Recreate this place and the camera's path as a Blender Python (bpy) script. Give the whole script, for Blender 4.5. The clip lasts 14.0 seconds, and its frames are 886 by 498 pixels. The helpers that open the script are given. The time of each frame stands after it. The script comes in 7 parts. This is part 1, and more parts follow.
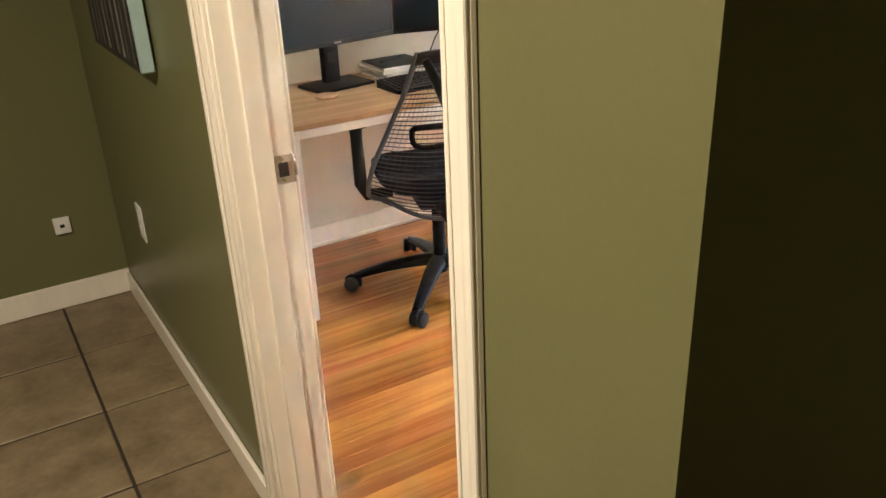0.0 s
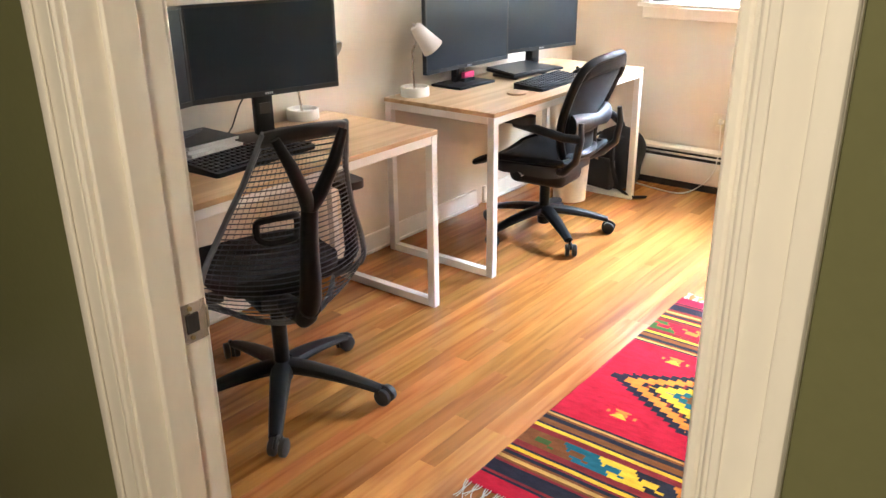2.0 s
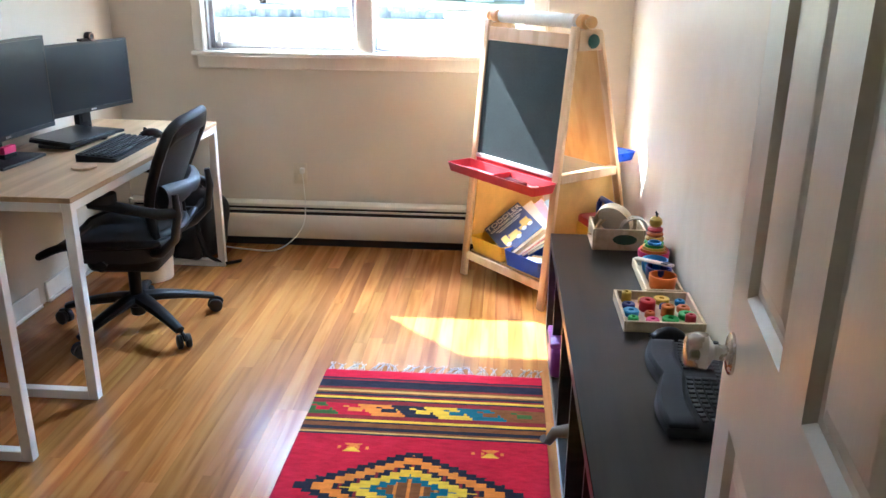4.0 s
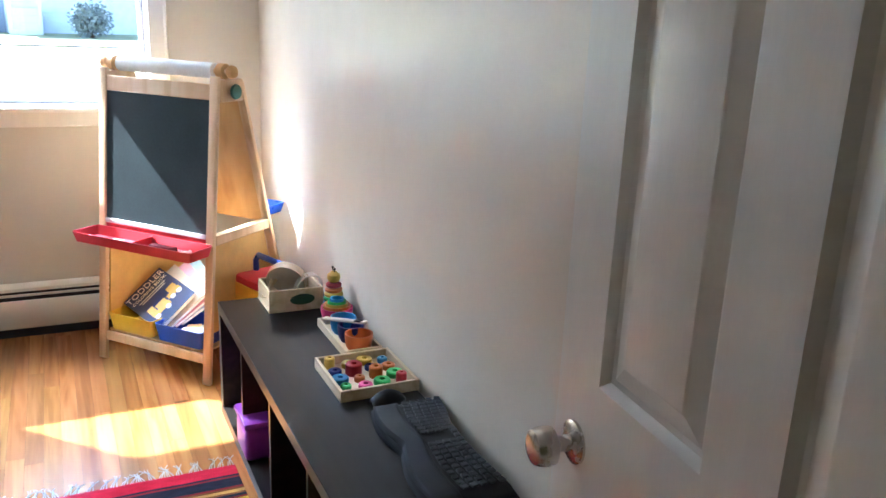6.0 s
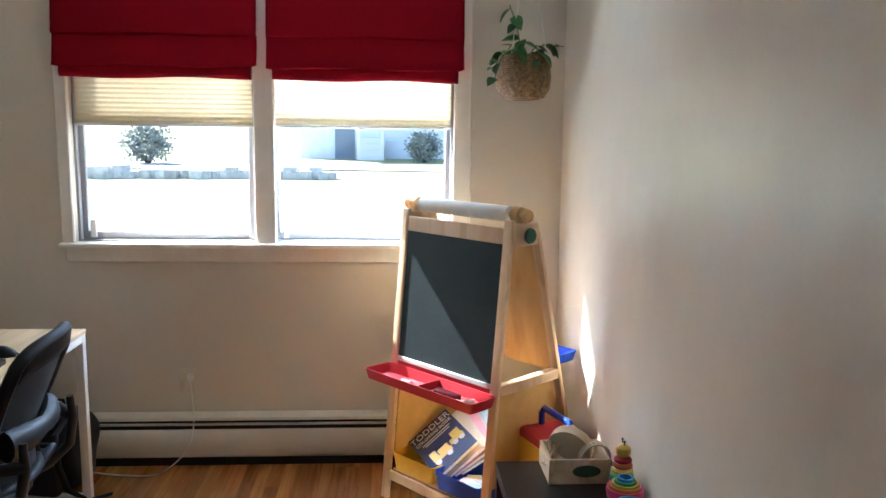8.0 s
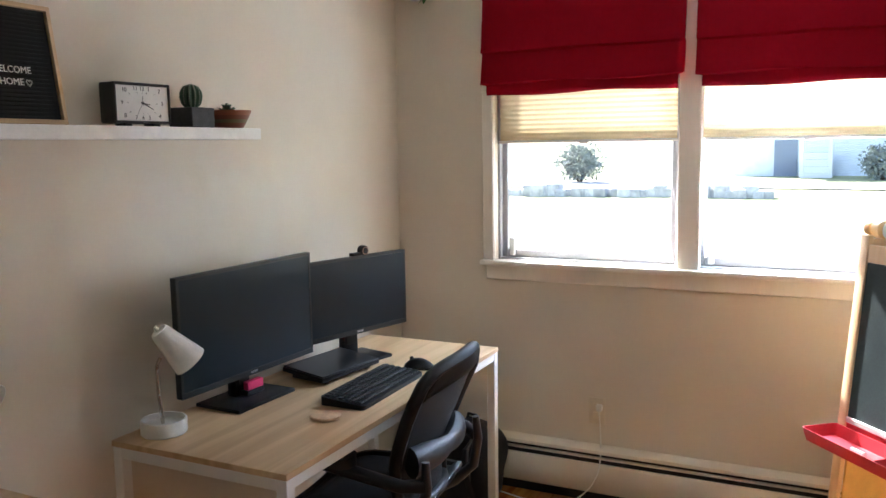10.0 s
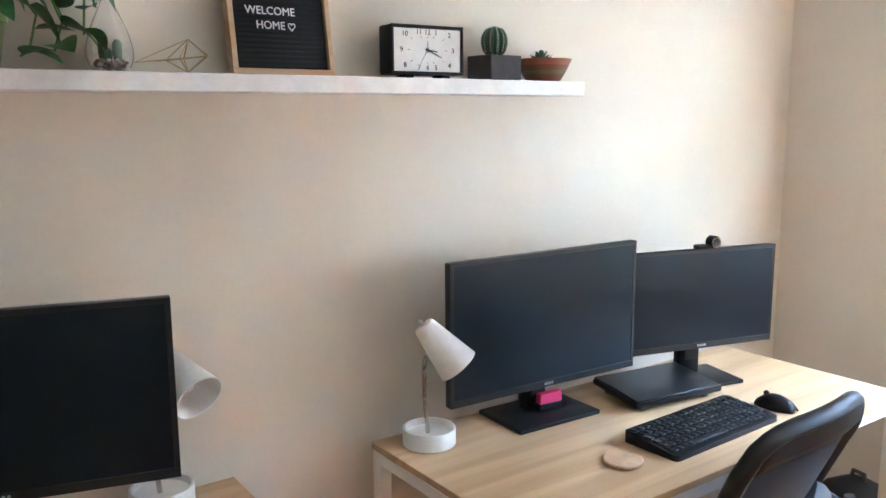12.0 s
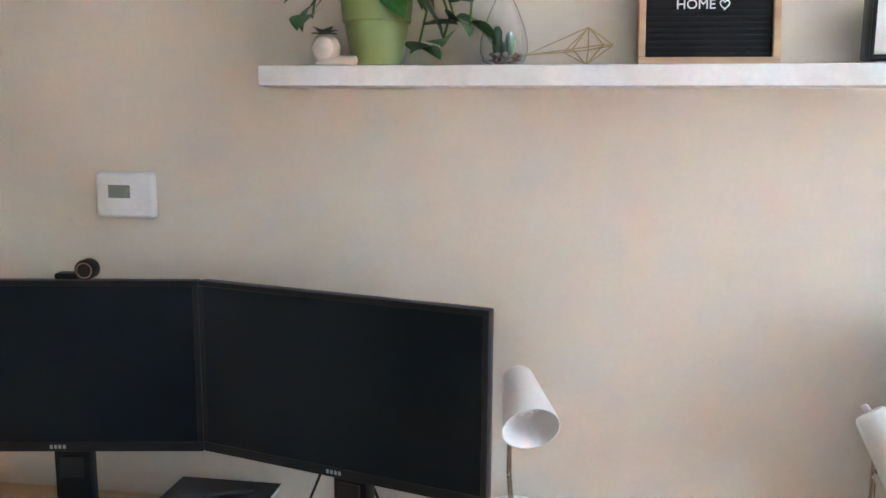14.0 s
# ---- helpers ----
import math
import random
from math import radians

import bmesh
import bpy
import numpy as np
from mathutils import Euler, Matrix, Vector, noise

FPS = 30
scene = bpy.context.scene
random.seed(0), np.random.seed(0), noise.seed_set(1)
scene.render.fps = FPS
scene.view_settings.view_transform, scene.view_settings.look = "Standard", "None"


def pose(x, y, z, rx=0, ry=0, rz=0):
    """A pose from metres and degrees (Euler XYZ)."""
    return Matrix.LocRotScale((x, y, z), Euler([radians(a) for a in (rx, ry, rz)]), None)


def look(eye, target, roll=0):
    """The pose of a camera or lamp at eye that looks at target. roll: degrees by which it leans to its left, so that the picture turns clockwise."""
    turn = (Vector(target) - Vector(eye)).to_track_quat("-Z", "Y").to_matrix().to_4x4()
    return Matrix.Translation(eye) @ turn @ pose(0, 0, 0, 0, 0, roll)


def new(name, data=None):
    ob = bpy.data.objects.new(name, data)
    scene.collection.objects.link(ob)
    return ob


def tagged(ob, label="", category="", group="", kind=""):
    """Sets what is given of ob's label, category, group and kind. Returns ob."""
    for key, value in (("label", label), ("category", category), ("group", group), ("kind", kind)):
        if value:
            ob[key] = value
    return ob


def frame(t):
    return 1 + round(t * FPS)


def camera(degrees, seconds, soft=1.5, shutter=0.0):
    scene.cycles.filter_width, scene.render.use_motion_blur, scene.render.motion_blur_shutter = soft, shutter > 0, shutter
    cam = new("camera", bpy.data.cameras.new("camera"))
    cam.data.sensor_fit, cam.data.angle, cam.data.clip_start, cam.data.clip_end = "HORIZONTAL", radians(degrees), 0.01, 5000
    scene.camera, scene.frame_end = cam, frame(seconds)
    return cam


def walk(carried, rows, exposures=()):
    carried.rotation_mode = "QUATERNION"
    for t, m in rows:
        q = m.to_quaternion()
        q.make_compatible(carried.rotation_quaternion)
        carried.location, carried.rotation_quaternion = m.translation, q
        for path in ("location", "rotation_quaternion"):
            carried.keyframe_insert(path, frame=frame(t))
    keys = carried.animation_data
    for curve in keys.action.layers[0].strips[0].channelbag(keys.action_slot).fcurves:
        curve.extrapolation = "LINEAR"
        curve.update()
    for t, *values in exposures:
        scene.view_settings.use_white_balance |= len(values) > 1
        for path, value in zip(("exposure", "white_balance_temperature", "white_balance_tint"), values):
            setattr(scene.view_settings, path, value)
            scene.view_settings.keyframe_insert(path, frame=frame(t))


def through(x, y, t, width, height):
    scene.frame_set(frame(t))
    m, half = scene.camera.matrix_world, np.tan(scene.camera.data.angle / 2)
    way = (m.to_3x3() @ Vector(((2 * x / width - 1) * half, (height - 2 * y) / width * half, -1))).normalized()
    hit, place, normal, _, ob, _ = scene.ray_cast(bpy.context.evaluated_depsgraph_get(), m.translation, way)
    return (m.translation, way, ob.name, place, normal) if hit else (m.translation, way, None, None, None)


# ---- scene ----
cam = camera(57.1, 14.0)
PATH = [
    (0, (0.236, 0.089, 1.464), (1.162, 1.656, 0.634), -2.5),
    (0.5, (0.2, 0.2, 1.467), (1.149, 1.756, 0.643), -2.7),
    (1, (0.146, 0.38, 1.47), (1.292, 1.821, 0.689), -2.7),
    (1.5, (0.129, 0.54, 1.465), (1.441, 1.845, 0.707), -1.5),
    (2, (0.173, 0.697, 1.461), (1.629, 1.848, 0.718), -0.7),
    (2.5, (0.204, 0.847, 1.461), (1.837, 1.764, 0.76), -0.3),
    (3, (0.272, 1.014, 1.468), (2.066, 1.616, 0.821), -1.1),
    (3.5, (0.323, 1.119, 1.459), (2.19, 1.436, 0.815), -0.0),
    (4, (0.453, 1.186, 1.446), (2.339, 1.321, 0.795), 0.6),
    (4.2, (0.498, 1.214, 1.443), (2.39, 1.303, 0.798), 0.3),
    (6.3, (0.775, 1.47, 1.49), (2.487, 0.594, 0.943), 2.6),
    (6.5, (0.823, 1.398, 1.486), (2.599, 0.622, 0.994), 2.0),
    (7, (0.857, 1.333, 1.563), (2.75, 0.817, 1.171), 2.4),
    (7.2, (0.875, 1.311, 1.571), (2.799, 0.902, 1.208), 2.3),
    (9.3, (1.226, 1.373, 1.538), (3.164, 1.794, 1.278), -1.8),
    (9.5, (1.258, 1.371, 1.536), (3.156, 1.952, 1.287), -1.7),
    (10, (1.316, 1.355, 1.542), (3.099, 2.226, 1.291), -0.9),
    (10.5, (1.402, 1.353, 1.538), (3.095, 2.377, 1.246), 0.0),
    (11, (1.538, 1.409, 1.508), (3.112, 2.6, 1.186), -0.8),
    (11.5, (1.721, 1.508, 1.525), (3.113, 2.909, 1.206), -1.8),
    (12, (1.931, 1.525, 1.528), (3.078, 3.131, 1.2), -0.4),
    (12.5, (2.114, 1.499, 1.533), (3.021, 3.245, 1.172), 0.7),
    (13, (2.216, 1.563, 1.505), (2.846, 3.427, 1.146), 0.2),
    (13.5, (2.349, 1.652, 1.513), (2.574, 3.616, 1.209), 0.8),
    (14, (2.45, 1.674, 1.505), (2.158, 3.629, 1.205), 0.4),
]
# the camera's own exposure and white balance along the walk
EXPOSURES = [(0.0, 5.2, 6600, 13), (1.0, 5.25, 6550, 13), (1.5, 4.95, 6450, 13), (2.3, 4.4, 6150, 11), (3.0, 3.8, 5600, 9), (4.0, 3.38, 5400, 9), (6.5, 3.2, 5150, 9),
             (7.2, 2.85, 5350, 9), (9.3, 2.4, 5950, 11), (10.0, 2.8, 6050, 13), (10.5, 3.1, 6050, 13), (11.0, 3.45, 5750, 12), (11.5, 3.7, 5550, 11), (12.5, 4.0, 5400, 10),
             (14.0, 4.25, 5200, 10)]
walk(cam, [(t, look(eye, target, roll)) for t, eye, target, roll in PATH], EXPOSURES)
SKY_WATTS, LAWN_WATTS, HALL_FILL_WATTS, HALL_FILL = 6.6, 3.3, 1.9, (-0.59, 0.72)

# ---- daylight ----
SUN_WAY = Vector((-1.0, -0.99, -1.13)).normalized()
world = bpy.data.worlds.new("sky")
scene.world = world
world.use_nodes = True
wn = world.node_tree.nodes
sky = wn.new("ShaderNodeTexSky")
sky.sky_type = "NISHITA"
sky.sun_disc = False
sky.sun_elevation = math.asin(-SUN_WAY.z)
sky.sun_rotation = math.atan2(-SUN_WAY.x, -SUN_WAY.y)
wn["Background"].inputs["Strength"].default_value = 0.10
world.node_tree.links.new(sky.outputs["Color"], wn["Background"].inputs["Color"])
sun = new("sun", bpy.data.lights.new("sun", "SUN"))
sun.data.energy, sun.data.angle, sun.data.color = 5.0, radians(0.6), (1.0, 0.96, 0.89)
sun.matrix_world = look((12, 12, 12), Vector((12, 12, 12)) + SUN_WAY)


def area_lamp(name, m, sx, sy, watts, colour, spread=180):
    lamp = new(name, bpy.data.lights.new(name, "AREA"))
    lamp.data.shape, lamp.data.size, lamp.data.size_y = "RECTANGLE", sx, sy
    lamp.data.energy, lamp.data.color, lamp.data.spread = watts, colour, radians(spread)
    lamp.matrix_world = m
    return lamp


# the sky's light in the two window openings, and an added unseen hall lamp
for wy, aim, share in ((2.33, 2.0, 0.2), (1.45, 1.65, 1.75)):
    area_lamp("window_skylight", look((5.10, wy, 1.92), (3.7, aim, 1.15)), 0.78, 0.44, SKY_WATTS * share, (0.62, 0.80, 1.0), 100)
    area_lamp("window_lawn_light", look((5.10, wy, 0.74), (3.7, aim, 1.6)), 0.78, 0.44, LAWN_WATTS * share, (0.76, 0.88, 1.0), 100)
# fill light added to brighten the hall; no such lamp is known
area_lamp("hall_lamp_glow", look((HALL_FILL[0], HALL_FILL[1], 2.40), (HALL_FILL[0], HALL_FILL[1], 0)), 0.26, 0.26, HALL_FILL_WATTS, (1.0, 0.86, 0.66))


# ---- tools ----
def mesh_of(name, bm, mats, smooth=38):
    me = bpy.data.meshes.new(name)
    bm.normal_update()
    bm.to_mesh(me)
    bm.free()
    for m in (mats if isinstance(mats, (list, tuple)) else [mats]):
        me.materials.append(m)
    if smooth:
        me.polygons.foreach_set("use_smooth", [True] * len(me.polygons))
        me.set_sharp_from_angle(angle=radians(smooth))
    return me


def part(name, bm, mats, parent, label="", smooth=38):
    """One mesh object under a thing or a part."""
    ob = new(name, mesh_of(name, bm, mats, smooth))
    ob.parent = parent
    return tagged(ob, label)


def solid(name, bm, mats, label="", category="", group="", kind="", smooth=38):
    """A top-level thing that is one mesh."""
    return tagged(new(name, mesh_of(name, bm, mats, smooth)), label, category, group, kind)


def thing(name, label, category, m=None, group=""):
    """An empty at the base of a thing, for its parts."""
    ob = tagged(new(name), label, category, group)
    ob.empty_display_size = 0.05
    if m is not None:
        ob.matrix_world = m
    return ob


def fresh():
    return bmesh.new()


def box(bm, a, b, bevel=0.0, mat=0, m=None, seg=1):
    got = bmesh.ops.create_cube(bm, size=1.0)
    vs = got["verts"]
    size, mid = Vector(b) - Vector(a), (Vector(a) + Vector(b)) / 2
    for v in vs:
        v.co = Vector((v.co.x * size.x, v.co.y * size.y, v.co.z * size.z)) + mid
    faces = set(f for v in vs for f in v.link_faces)
    if bevel:
        edges = list(set(e for v in vs for e in v.link_edges))
        done = bmesh.ops.bevel(bm, geom=edges, offset=bevel, segments=seg, affect="EDGES", profile=0.5, clamp_overlap=True)
        vs = list(set(done["verts"]))
        faces = set(f for v in vs for f in v.link_faces)
    for f in faces:
        f.material_index = mat
    if m is not None:
        for v in vs:
            v.co = m @ v.co
    return vs


def ring(bm, c, ax, ay, r, seg):
    return [bm.verts.new(c + r * (math.cos(a) * ax + math.sin(a) * ay)) for a in (2 * math.pi * k / seg for k in range(seg))]


def bridge(bm, a, b, mat=0):
    n = len(a)
    for k in range(n):
        bm.faces.new((a[k], a[(k + 1) % n], b[(k + 1) % n], b[k])).material_index = mat


def tube(bm, pts, r, seg=8, closed=False, mat=0, flat=1.0):
    """A round bar along points; r is one radius or one for each point; flat squeezes it upright."""
    pts = [Vector(p) for p in pts]
    n = len(pts)
    rs = r if isinstance(r, (list, tuple)) else [r] * n
    rings, ax = [], None
    for k, p in enumerate(pts):
        if closed:
            t = pts[(k + 1) % n] - pts[k - 1]
        else:
            t = pts[min(k + 1, n - 1)] - pts[max(k - 1, 0)]
        t.normalize()
        if ax is None:
            ax = t.cross(Vector((0, 0, 1)) if abs(t.z) < 0.9 else Vector((0, 1, 0))).normalized()
        else:
            ax = (ax - t * ax.dot(t)).normalized()
        rings.append(ring(bm, p, ax, t.cross(ax) * flat, rs[k], seg))
    for k in range(n - 1):
        bridge(bm, rings[k], rings[k + 1], mat)
    if closed:
        bridge(bm, rings[-1], rings[0], mat)
    else:
        bm.faces.new(list(reversed(rings[0]))).material_index = mat
        bm.faces.new(rings[-1]).material_index = mat


def cyl(bm, a, b, r, r2=None, seg=16, mat=0):
    tube(bm, [a, b], [r, r if r2 is None else r2], seg, mat=mat)


def lathe(bm, rows, seg=24, c=(0, 0, 0), mat=0, m=None, close=True):
    """A turned shape from (radius, height) rows."""
    rings = []
    for r, z in rows:
        vs = ring(bm, Vector((c[0], c[1], c[2] + z)), Vector((1, 0, 0)), Vector((0, 1, 0)), max(r, 1e-4), seg)
        if m is not None:
            for v in vs:
                v.co = m @ v.co
        rings.append(vs)
    for a, b in zip(rings, rings[1:]):
        bridge(bm, a, b, mat)
    if close:
        bm.faces.new(list(reversed(rings[0]))).material_index = mat
        bm.faces.new(rings[-1]).material_index = mat


def slab(bm, poly, z0, z1, mat=0, m=None):
    """A flat plate with the outline poly (x, y), from z0 to z1."""
    lo = [bm.verts.new((x, y, z0)) for x, y in poly]
    hi = [bm.verts.new((x, y, z1)) for x, y in poly]
    bridge(bm, lo, hi, mat)
    bm.faces.new(list(reversed(lo))).material_index = mat
    bm.faces.new(hi).material_index = mat
    if m is not None:
        for v in lo + hi:
            v.co = m @ v.co
    return lo + hi


def round_rect(x0, y0, x1, y1, r, n=5):
    out = []
    for cx, cy, a0 in ((x1 - r, y1 - r, 0), (x0 + r, y1 - r, 90), (x0 + r, y0 + r, 180), (x1 - r, y0 + r, 270)):
        for k in range(n + 1):
            a = radians(a0 + 90 * k / n)
            out.append((cx + r * math.cos(a), cy + r * math.sin(a)))
    return out


def sheet(bm, fn, nu, nv, mat=0):
    """A curved surface fn(u, v), u and v from 0 to 1."""
    g = [[bm.verts.new(fn(i / nu, j / nv)) for j in range(nv + 1)] for i in range(nu + 1)]
    fs = []
    for i in range(nu):
        for j in range(nv):
            f = bm.faces.new((g[i][j], g[i + 1][j], g[i + 1][j + 1], g[i][j + 1]))
            f.material_index = mat
            fs.append(f)
    return fs


def arc(c, r, a0, a1, n, plane="xy"):
    out = []
    for k in range(n + 1):
        a = radians(a0 + (a1 - a0) * k / n)
        u, v = r * math.cos(a), r * math.sin(a)
        out.append(Vector(c) + Vector({"xy": (u, v, 0), "xz": (u, 0, v), "yz": (0, u, v)}[plane]))
    return out


def text_part(name, words, size, m, mat, parent, depth=0.0008, label=""):
    cu = bpy.data.curves.new(name, "FONT")
    cu.body, cu.size, cu.extrude = words, size, depth
    cu.align_x, cu.align_y, cu.resolution_u = "CENTER", "CENTER", 3
    tmp = bpy.data.objects.new(name, cu)
    me = bpy.data.meshes.new_from_object(tmp)
    bpy.data.objects.remove(tmp)
    me.materials.clear()
    me.materials.append(mat)
    ob = new(name, me)
    ob.parent = parent
    ob.matrix_local = m
    return tagged(ob, label)


def solidify(ob, t, offset=0.0):
    md = ob.modifiers.new("thickness", "SOLIDIFY")
    md.thickness, md.offset = t, offset
    return ob


# ---- materials ----
def material(name, base, rough=0.5, metal=0.0, var=0.08, scale=6.0, bump=0.0, bump_scale=120.0, stretch=(1, 1, 1), spec=0.5,
             rough_var=0.08, dark=None, per_object=0.0, coat=0.0, wave=0.0):
    """Colour with broad and fine variation, uneven gloss and a fine relief."""
    m = bpy.data.materials.new(name)
    m.use_nodes = True
    nt = m.node_tree
    n, l = nt.nodes, nt.links
    p = n["Principled BSDF"]
    p.inputs["Metallic"].default_value = metal
    p.inputs["Specular IOR Level"].default_value = spec
    p.inputs["Coat Weight"].default_value = coat
    tc = n.new("ShaderNodeTexCoord")
    mp = n.new("ShaderNodeMapping")
    mp.inputs["Scale"].default_value = stretch
    l.new(tc.outputs["Object"], mp.inputs["Vector"])
    big = n.new("ShaderNodeTexNoise")
    big.inputs["Scale"].default_value, big.inputs["Detail"].default_value = scale, 5
    l.new(mp.outputs["Vector"], big.inputs["Vector"])
    fine = n.new("ShaderNodeTexNoise")
    fine.inputs["Scale"].default_value, fine.inputs["Detail"].default_value = bump_scale, 3
    l.new(mp.outputs["Vector"], fine.inputs["Vector"])
    add = n.new("ShaderNodeMath")
    add.operation = "MULTIPLY_ADD"
    l.new(fine.outputs["Fac"], add.inputs[0])
    add.inputs[1].default_value = 0.4
    l.new(big.outputs["Fac"], add.inputs[2])
    ramp = n.new("ShaderNodeValToRGB")
    lo = dark if dark else tuple(c * (1 - 2 * var) for c in base)
    hi = tuple(min(1, c * (1 + var)) for c in base)
    ramp.color_ramp.elements[0].position, ramp.color_ramp.elements[1].position = 0.45, 0.95
    ramp.color_ramp.elements[0].color, ramp.color_ramp.elements[1].color = (*lo, 1), (*hi, 1)
    l.new(add.outputs[0], ramp.inputs["Fac"])
    out = ramp.outputs["Color"]
    if per_object:
        oi = n.new("ShaderNodeObjectInfo")
        hsv = n.new("ShaderNodeHueSaturation")
        mr = n.new("ShaderNodeMapRange")
        mr.inputs["To Min"].default_value, mr.inputs["To Max"].default_value = 1 - per_object, 1 + per_object
        l.new(oi.outputs["Random"], mr.inputs["Value"])
        l.new(mr.outputs["Result"], hsv.inputs["Value"])
        l.new(out, hsv.inputs["Color"])
        out = hsv.outputs["Color"]
        sh = n.new("ShaderNodeVectorMath")
        sh.operation = "MULTIPLY_ADD"
        l.new(oi.outputs["Random"], sh.inputs[0])
        sh.inputs[1].default_value = (37, 53, 11)
        l.new(tc.outputs["Object"], sh.inputs[2])
        l.new(sh.outputs[0], mp.inputs["Vector"])
    l.new(out, p.inputs["Base Color"])
    rr = n.new("ShaderNodeMapRange")
    rr.inputs["To Min"].default_value, rr.inputs["To Max"].default_value = max(0.02, rough - rough_var), min(1, rough + rough_var)
    l.new(big.outputs["Fac"], rr.inputs["Value"])
    l.new(rr.outputs["Result"], p.inputs["Roughness"])
    if bump:
        bp = n.new("ShaderNodeBump")
        bp.inputs["Strength"].default_value, bp.inputs["Distance"].default_value = bump, 0.002
        l.new(fine.outputs["Fac"], bp.inputs["Height"])
        l.new(bp.outputs["Normal"], p.inputs["Normal"])
        if wave:
            # the slow unevenness of a trowelled wall
            slow = n.new("ShaderNodeTexNoise")
            slow.inputs["Scale"].default_value, slow.inputs["Detail"].default_value = 2.6, 2
            l.new(tc.outputs["Object"], slow.inputs["Vector"])
            wb = n.new("ShaderNodeBump")
            wb.inputs["Strength"].default_value, wb.inputs["Distance"].default_value = 1.0, wave
            l.new(slow.outputs["Fac"], wb.inputs["Height"])
            l.new(wb.outputs["Normal"], bp.inputs["Normal"])
    return m


def wood(name, tones, rough=0.35, grain=(1.2, 22, 22), along="x", per_object=0.0, figure=3.0, spec=0.5, bump=0.12, amount=0.10):
    """Wood with long grain: three tones, streaks and cathedral figure along one axis."""
    m = bpy.data.materials.new(name)
    m.use_nodes = True
    nt = m.node_tree
    n, l = nt.nodes, nt.links
    p = n["Principled BSDF"]
    p.inputs["Specular IOR Level"].default_value = spec
    tc = n.new("ShaderNodeTexCoord")
    mp = n.new("ShaderNodeMapping")
    g = {"x": grain, "y": (grain[1], grain[0], grain[2]), "z": (grain[1], grain[2], grain[0])}[along]
    mp.inputs["Scale"].default_value = g
    src = tc.outputs["Object"]
    oi = None
    if per_object:
        oi = n.new("ShaderNodeObjectInfo")
        sh = n.new("ShaderNodeVectorMath")
        sh.operation = "MULTIPLY_ADD"
        l.new(oi.outputs["Random"], sh.inputs[0])
        sh.inputs[1].default_value = (61, 47, 29)
        l.new(src, sh.inputs[2])
        src = sh.outputs[0]
    l.new(src, mp.inputs["Vector"])
    nz = n.new("ShaderNodeTexNoise")
    nz.inputs["Scale"].default_value, nz.inputs["Detail"].default_value, nz.inputs["Distortion"].default_value = 1.0, 6, 0.6
    l.new(mp.outputs["Vector"], nz.inputs["Vector"])
    wv = n.new("ShaderNodeTexNoise")
    wv.inputs["Scale"].default_value, wv.inputs["Detail"].default_value, wv.inputs["Distortion"].default_value = 0.35, 2, 1.5
    l.new(mp.outputs["Vector"], wv.inputs["Vector"])
    bands = n.new("ShaderNodeMath")
    bands.operation = "MULTIPLY"
    l.new(wv.outputs["Fac"], bands.inputs[0])
    bands.inputs[1].default_value = figure * 6.28
    sn = n.new("ShaderNodeMath")
    sn.operation = "SINE"
    l.new(bands.outputs[0], sn.inputs[0])
    mix = n.new("ShaderNodeMath")
    mix.operation = "MULTIPLY_ADD"
    l.new(sn.outputs[0], mix.inputs[0])
    mix.inputs[1].default_value = amount
    l.new(nz.outputs["Fac"], mix.inputs[2])
    ramp = n.new("ShaderNodeValToRGB")
    cr = ramp.color_ramp
    cr.elements[0].position, cr.elements[1].position = 0.3, 0.72
    cr.elements[0].color, cr.elements[1].color = (*tones[0], 1), (*tones[2], 1)
    e = cr.elements.new(0.5)
    e.color = (*tones[1], 1)
    l.new(mix.outputs[0], ramp.inputs["Fac"])
    out = ramp.outputs["Color"]
    if per_object:
        hsv = n.new("ShaderNodeHueSaturation")
        mr = n.new("ShaderNodeMapRange")
        mr.inputs["To Min"].default_value, mr.inputs["To Max"].default_value = 1 - per_object, 1 + per_object
        l.new(oi.outputs["Random"], mr.inputs["Value"])
        l.new(mr.outputs["Result"], hsv.inputs["Value"])
        mh = n.new("ShaderNodeMapRange")
        mh.inputs["To Min"].default_value, mh.inputs["To Max"].default_value = 0.492, 0.508
        fr = n.new("ShaderNodeMath")
        fr.operation = "FRACT"
        ml = n.new("ShaderNodeMath")
        ml.operation = "MULTIPLY"
        ml.inputs[1].default_value = 7.3
        l.new(oi.outputs["Random"], ml.inputs[0])
        l.new(ml.outputs[0], fr.inputs[0])
        l.new(fr.outputs[0], mh.inputs["Value"])
        l.new(mh.outputs["Result"], hsv.inputs["Hue"])
        l.new(out, hsv.inputs["Color"])
        out = hsv.outputs["Color"]
    l.new(out, p.inputs["Base Color"])
    rr = n.new("ShaderNodeMapRange")
    rr.inputs["To Min"].default_value, rr.inputs["To Max"].default_value = rough - 0.02, rough + 0.05
    l.new(nz.outputs["Fac"], rr.inputs["Value"])
    l.new(rr.outputs["Result"], p.inputs["Roughness"])
    bp = n.new("ShaderNodeBump")
    bp.inputs["Strength"].default_value, bp.inputs["Distance"].default_value = bump, 0.001
    l.new(nz.outputs["Fac"], bp.inputs["Height"])
    l.new(bp.outputs["Normal"], p.inputs["Normal"])
    return m


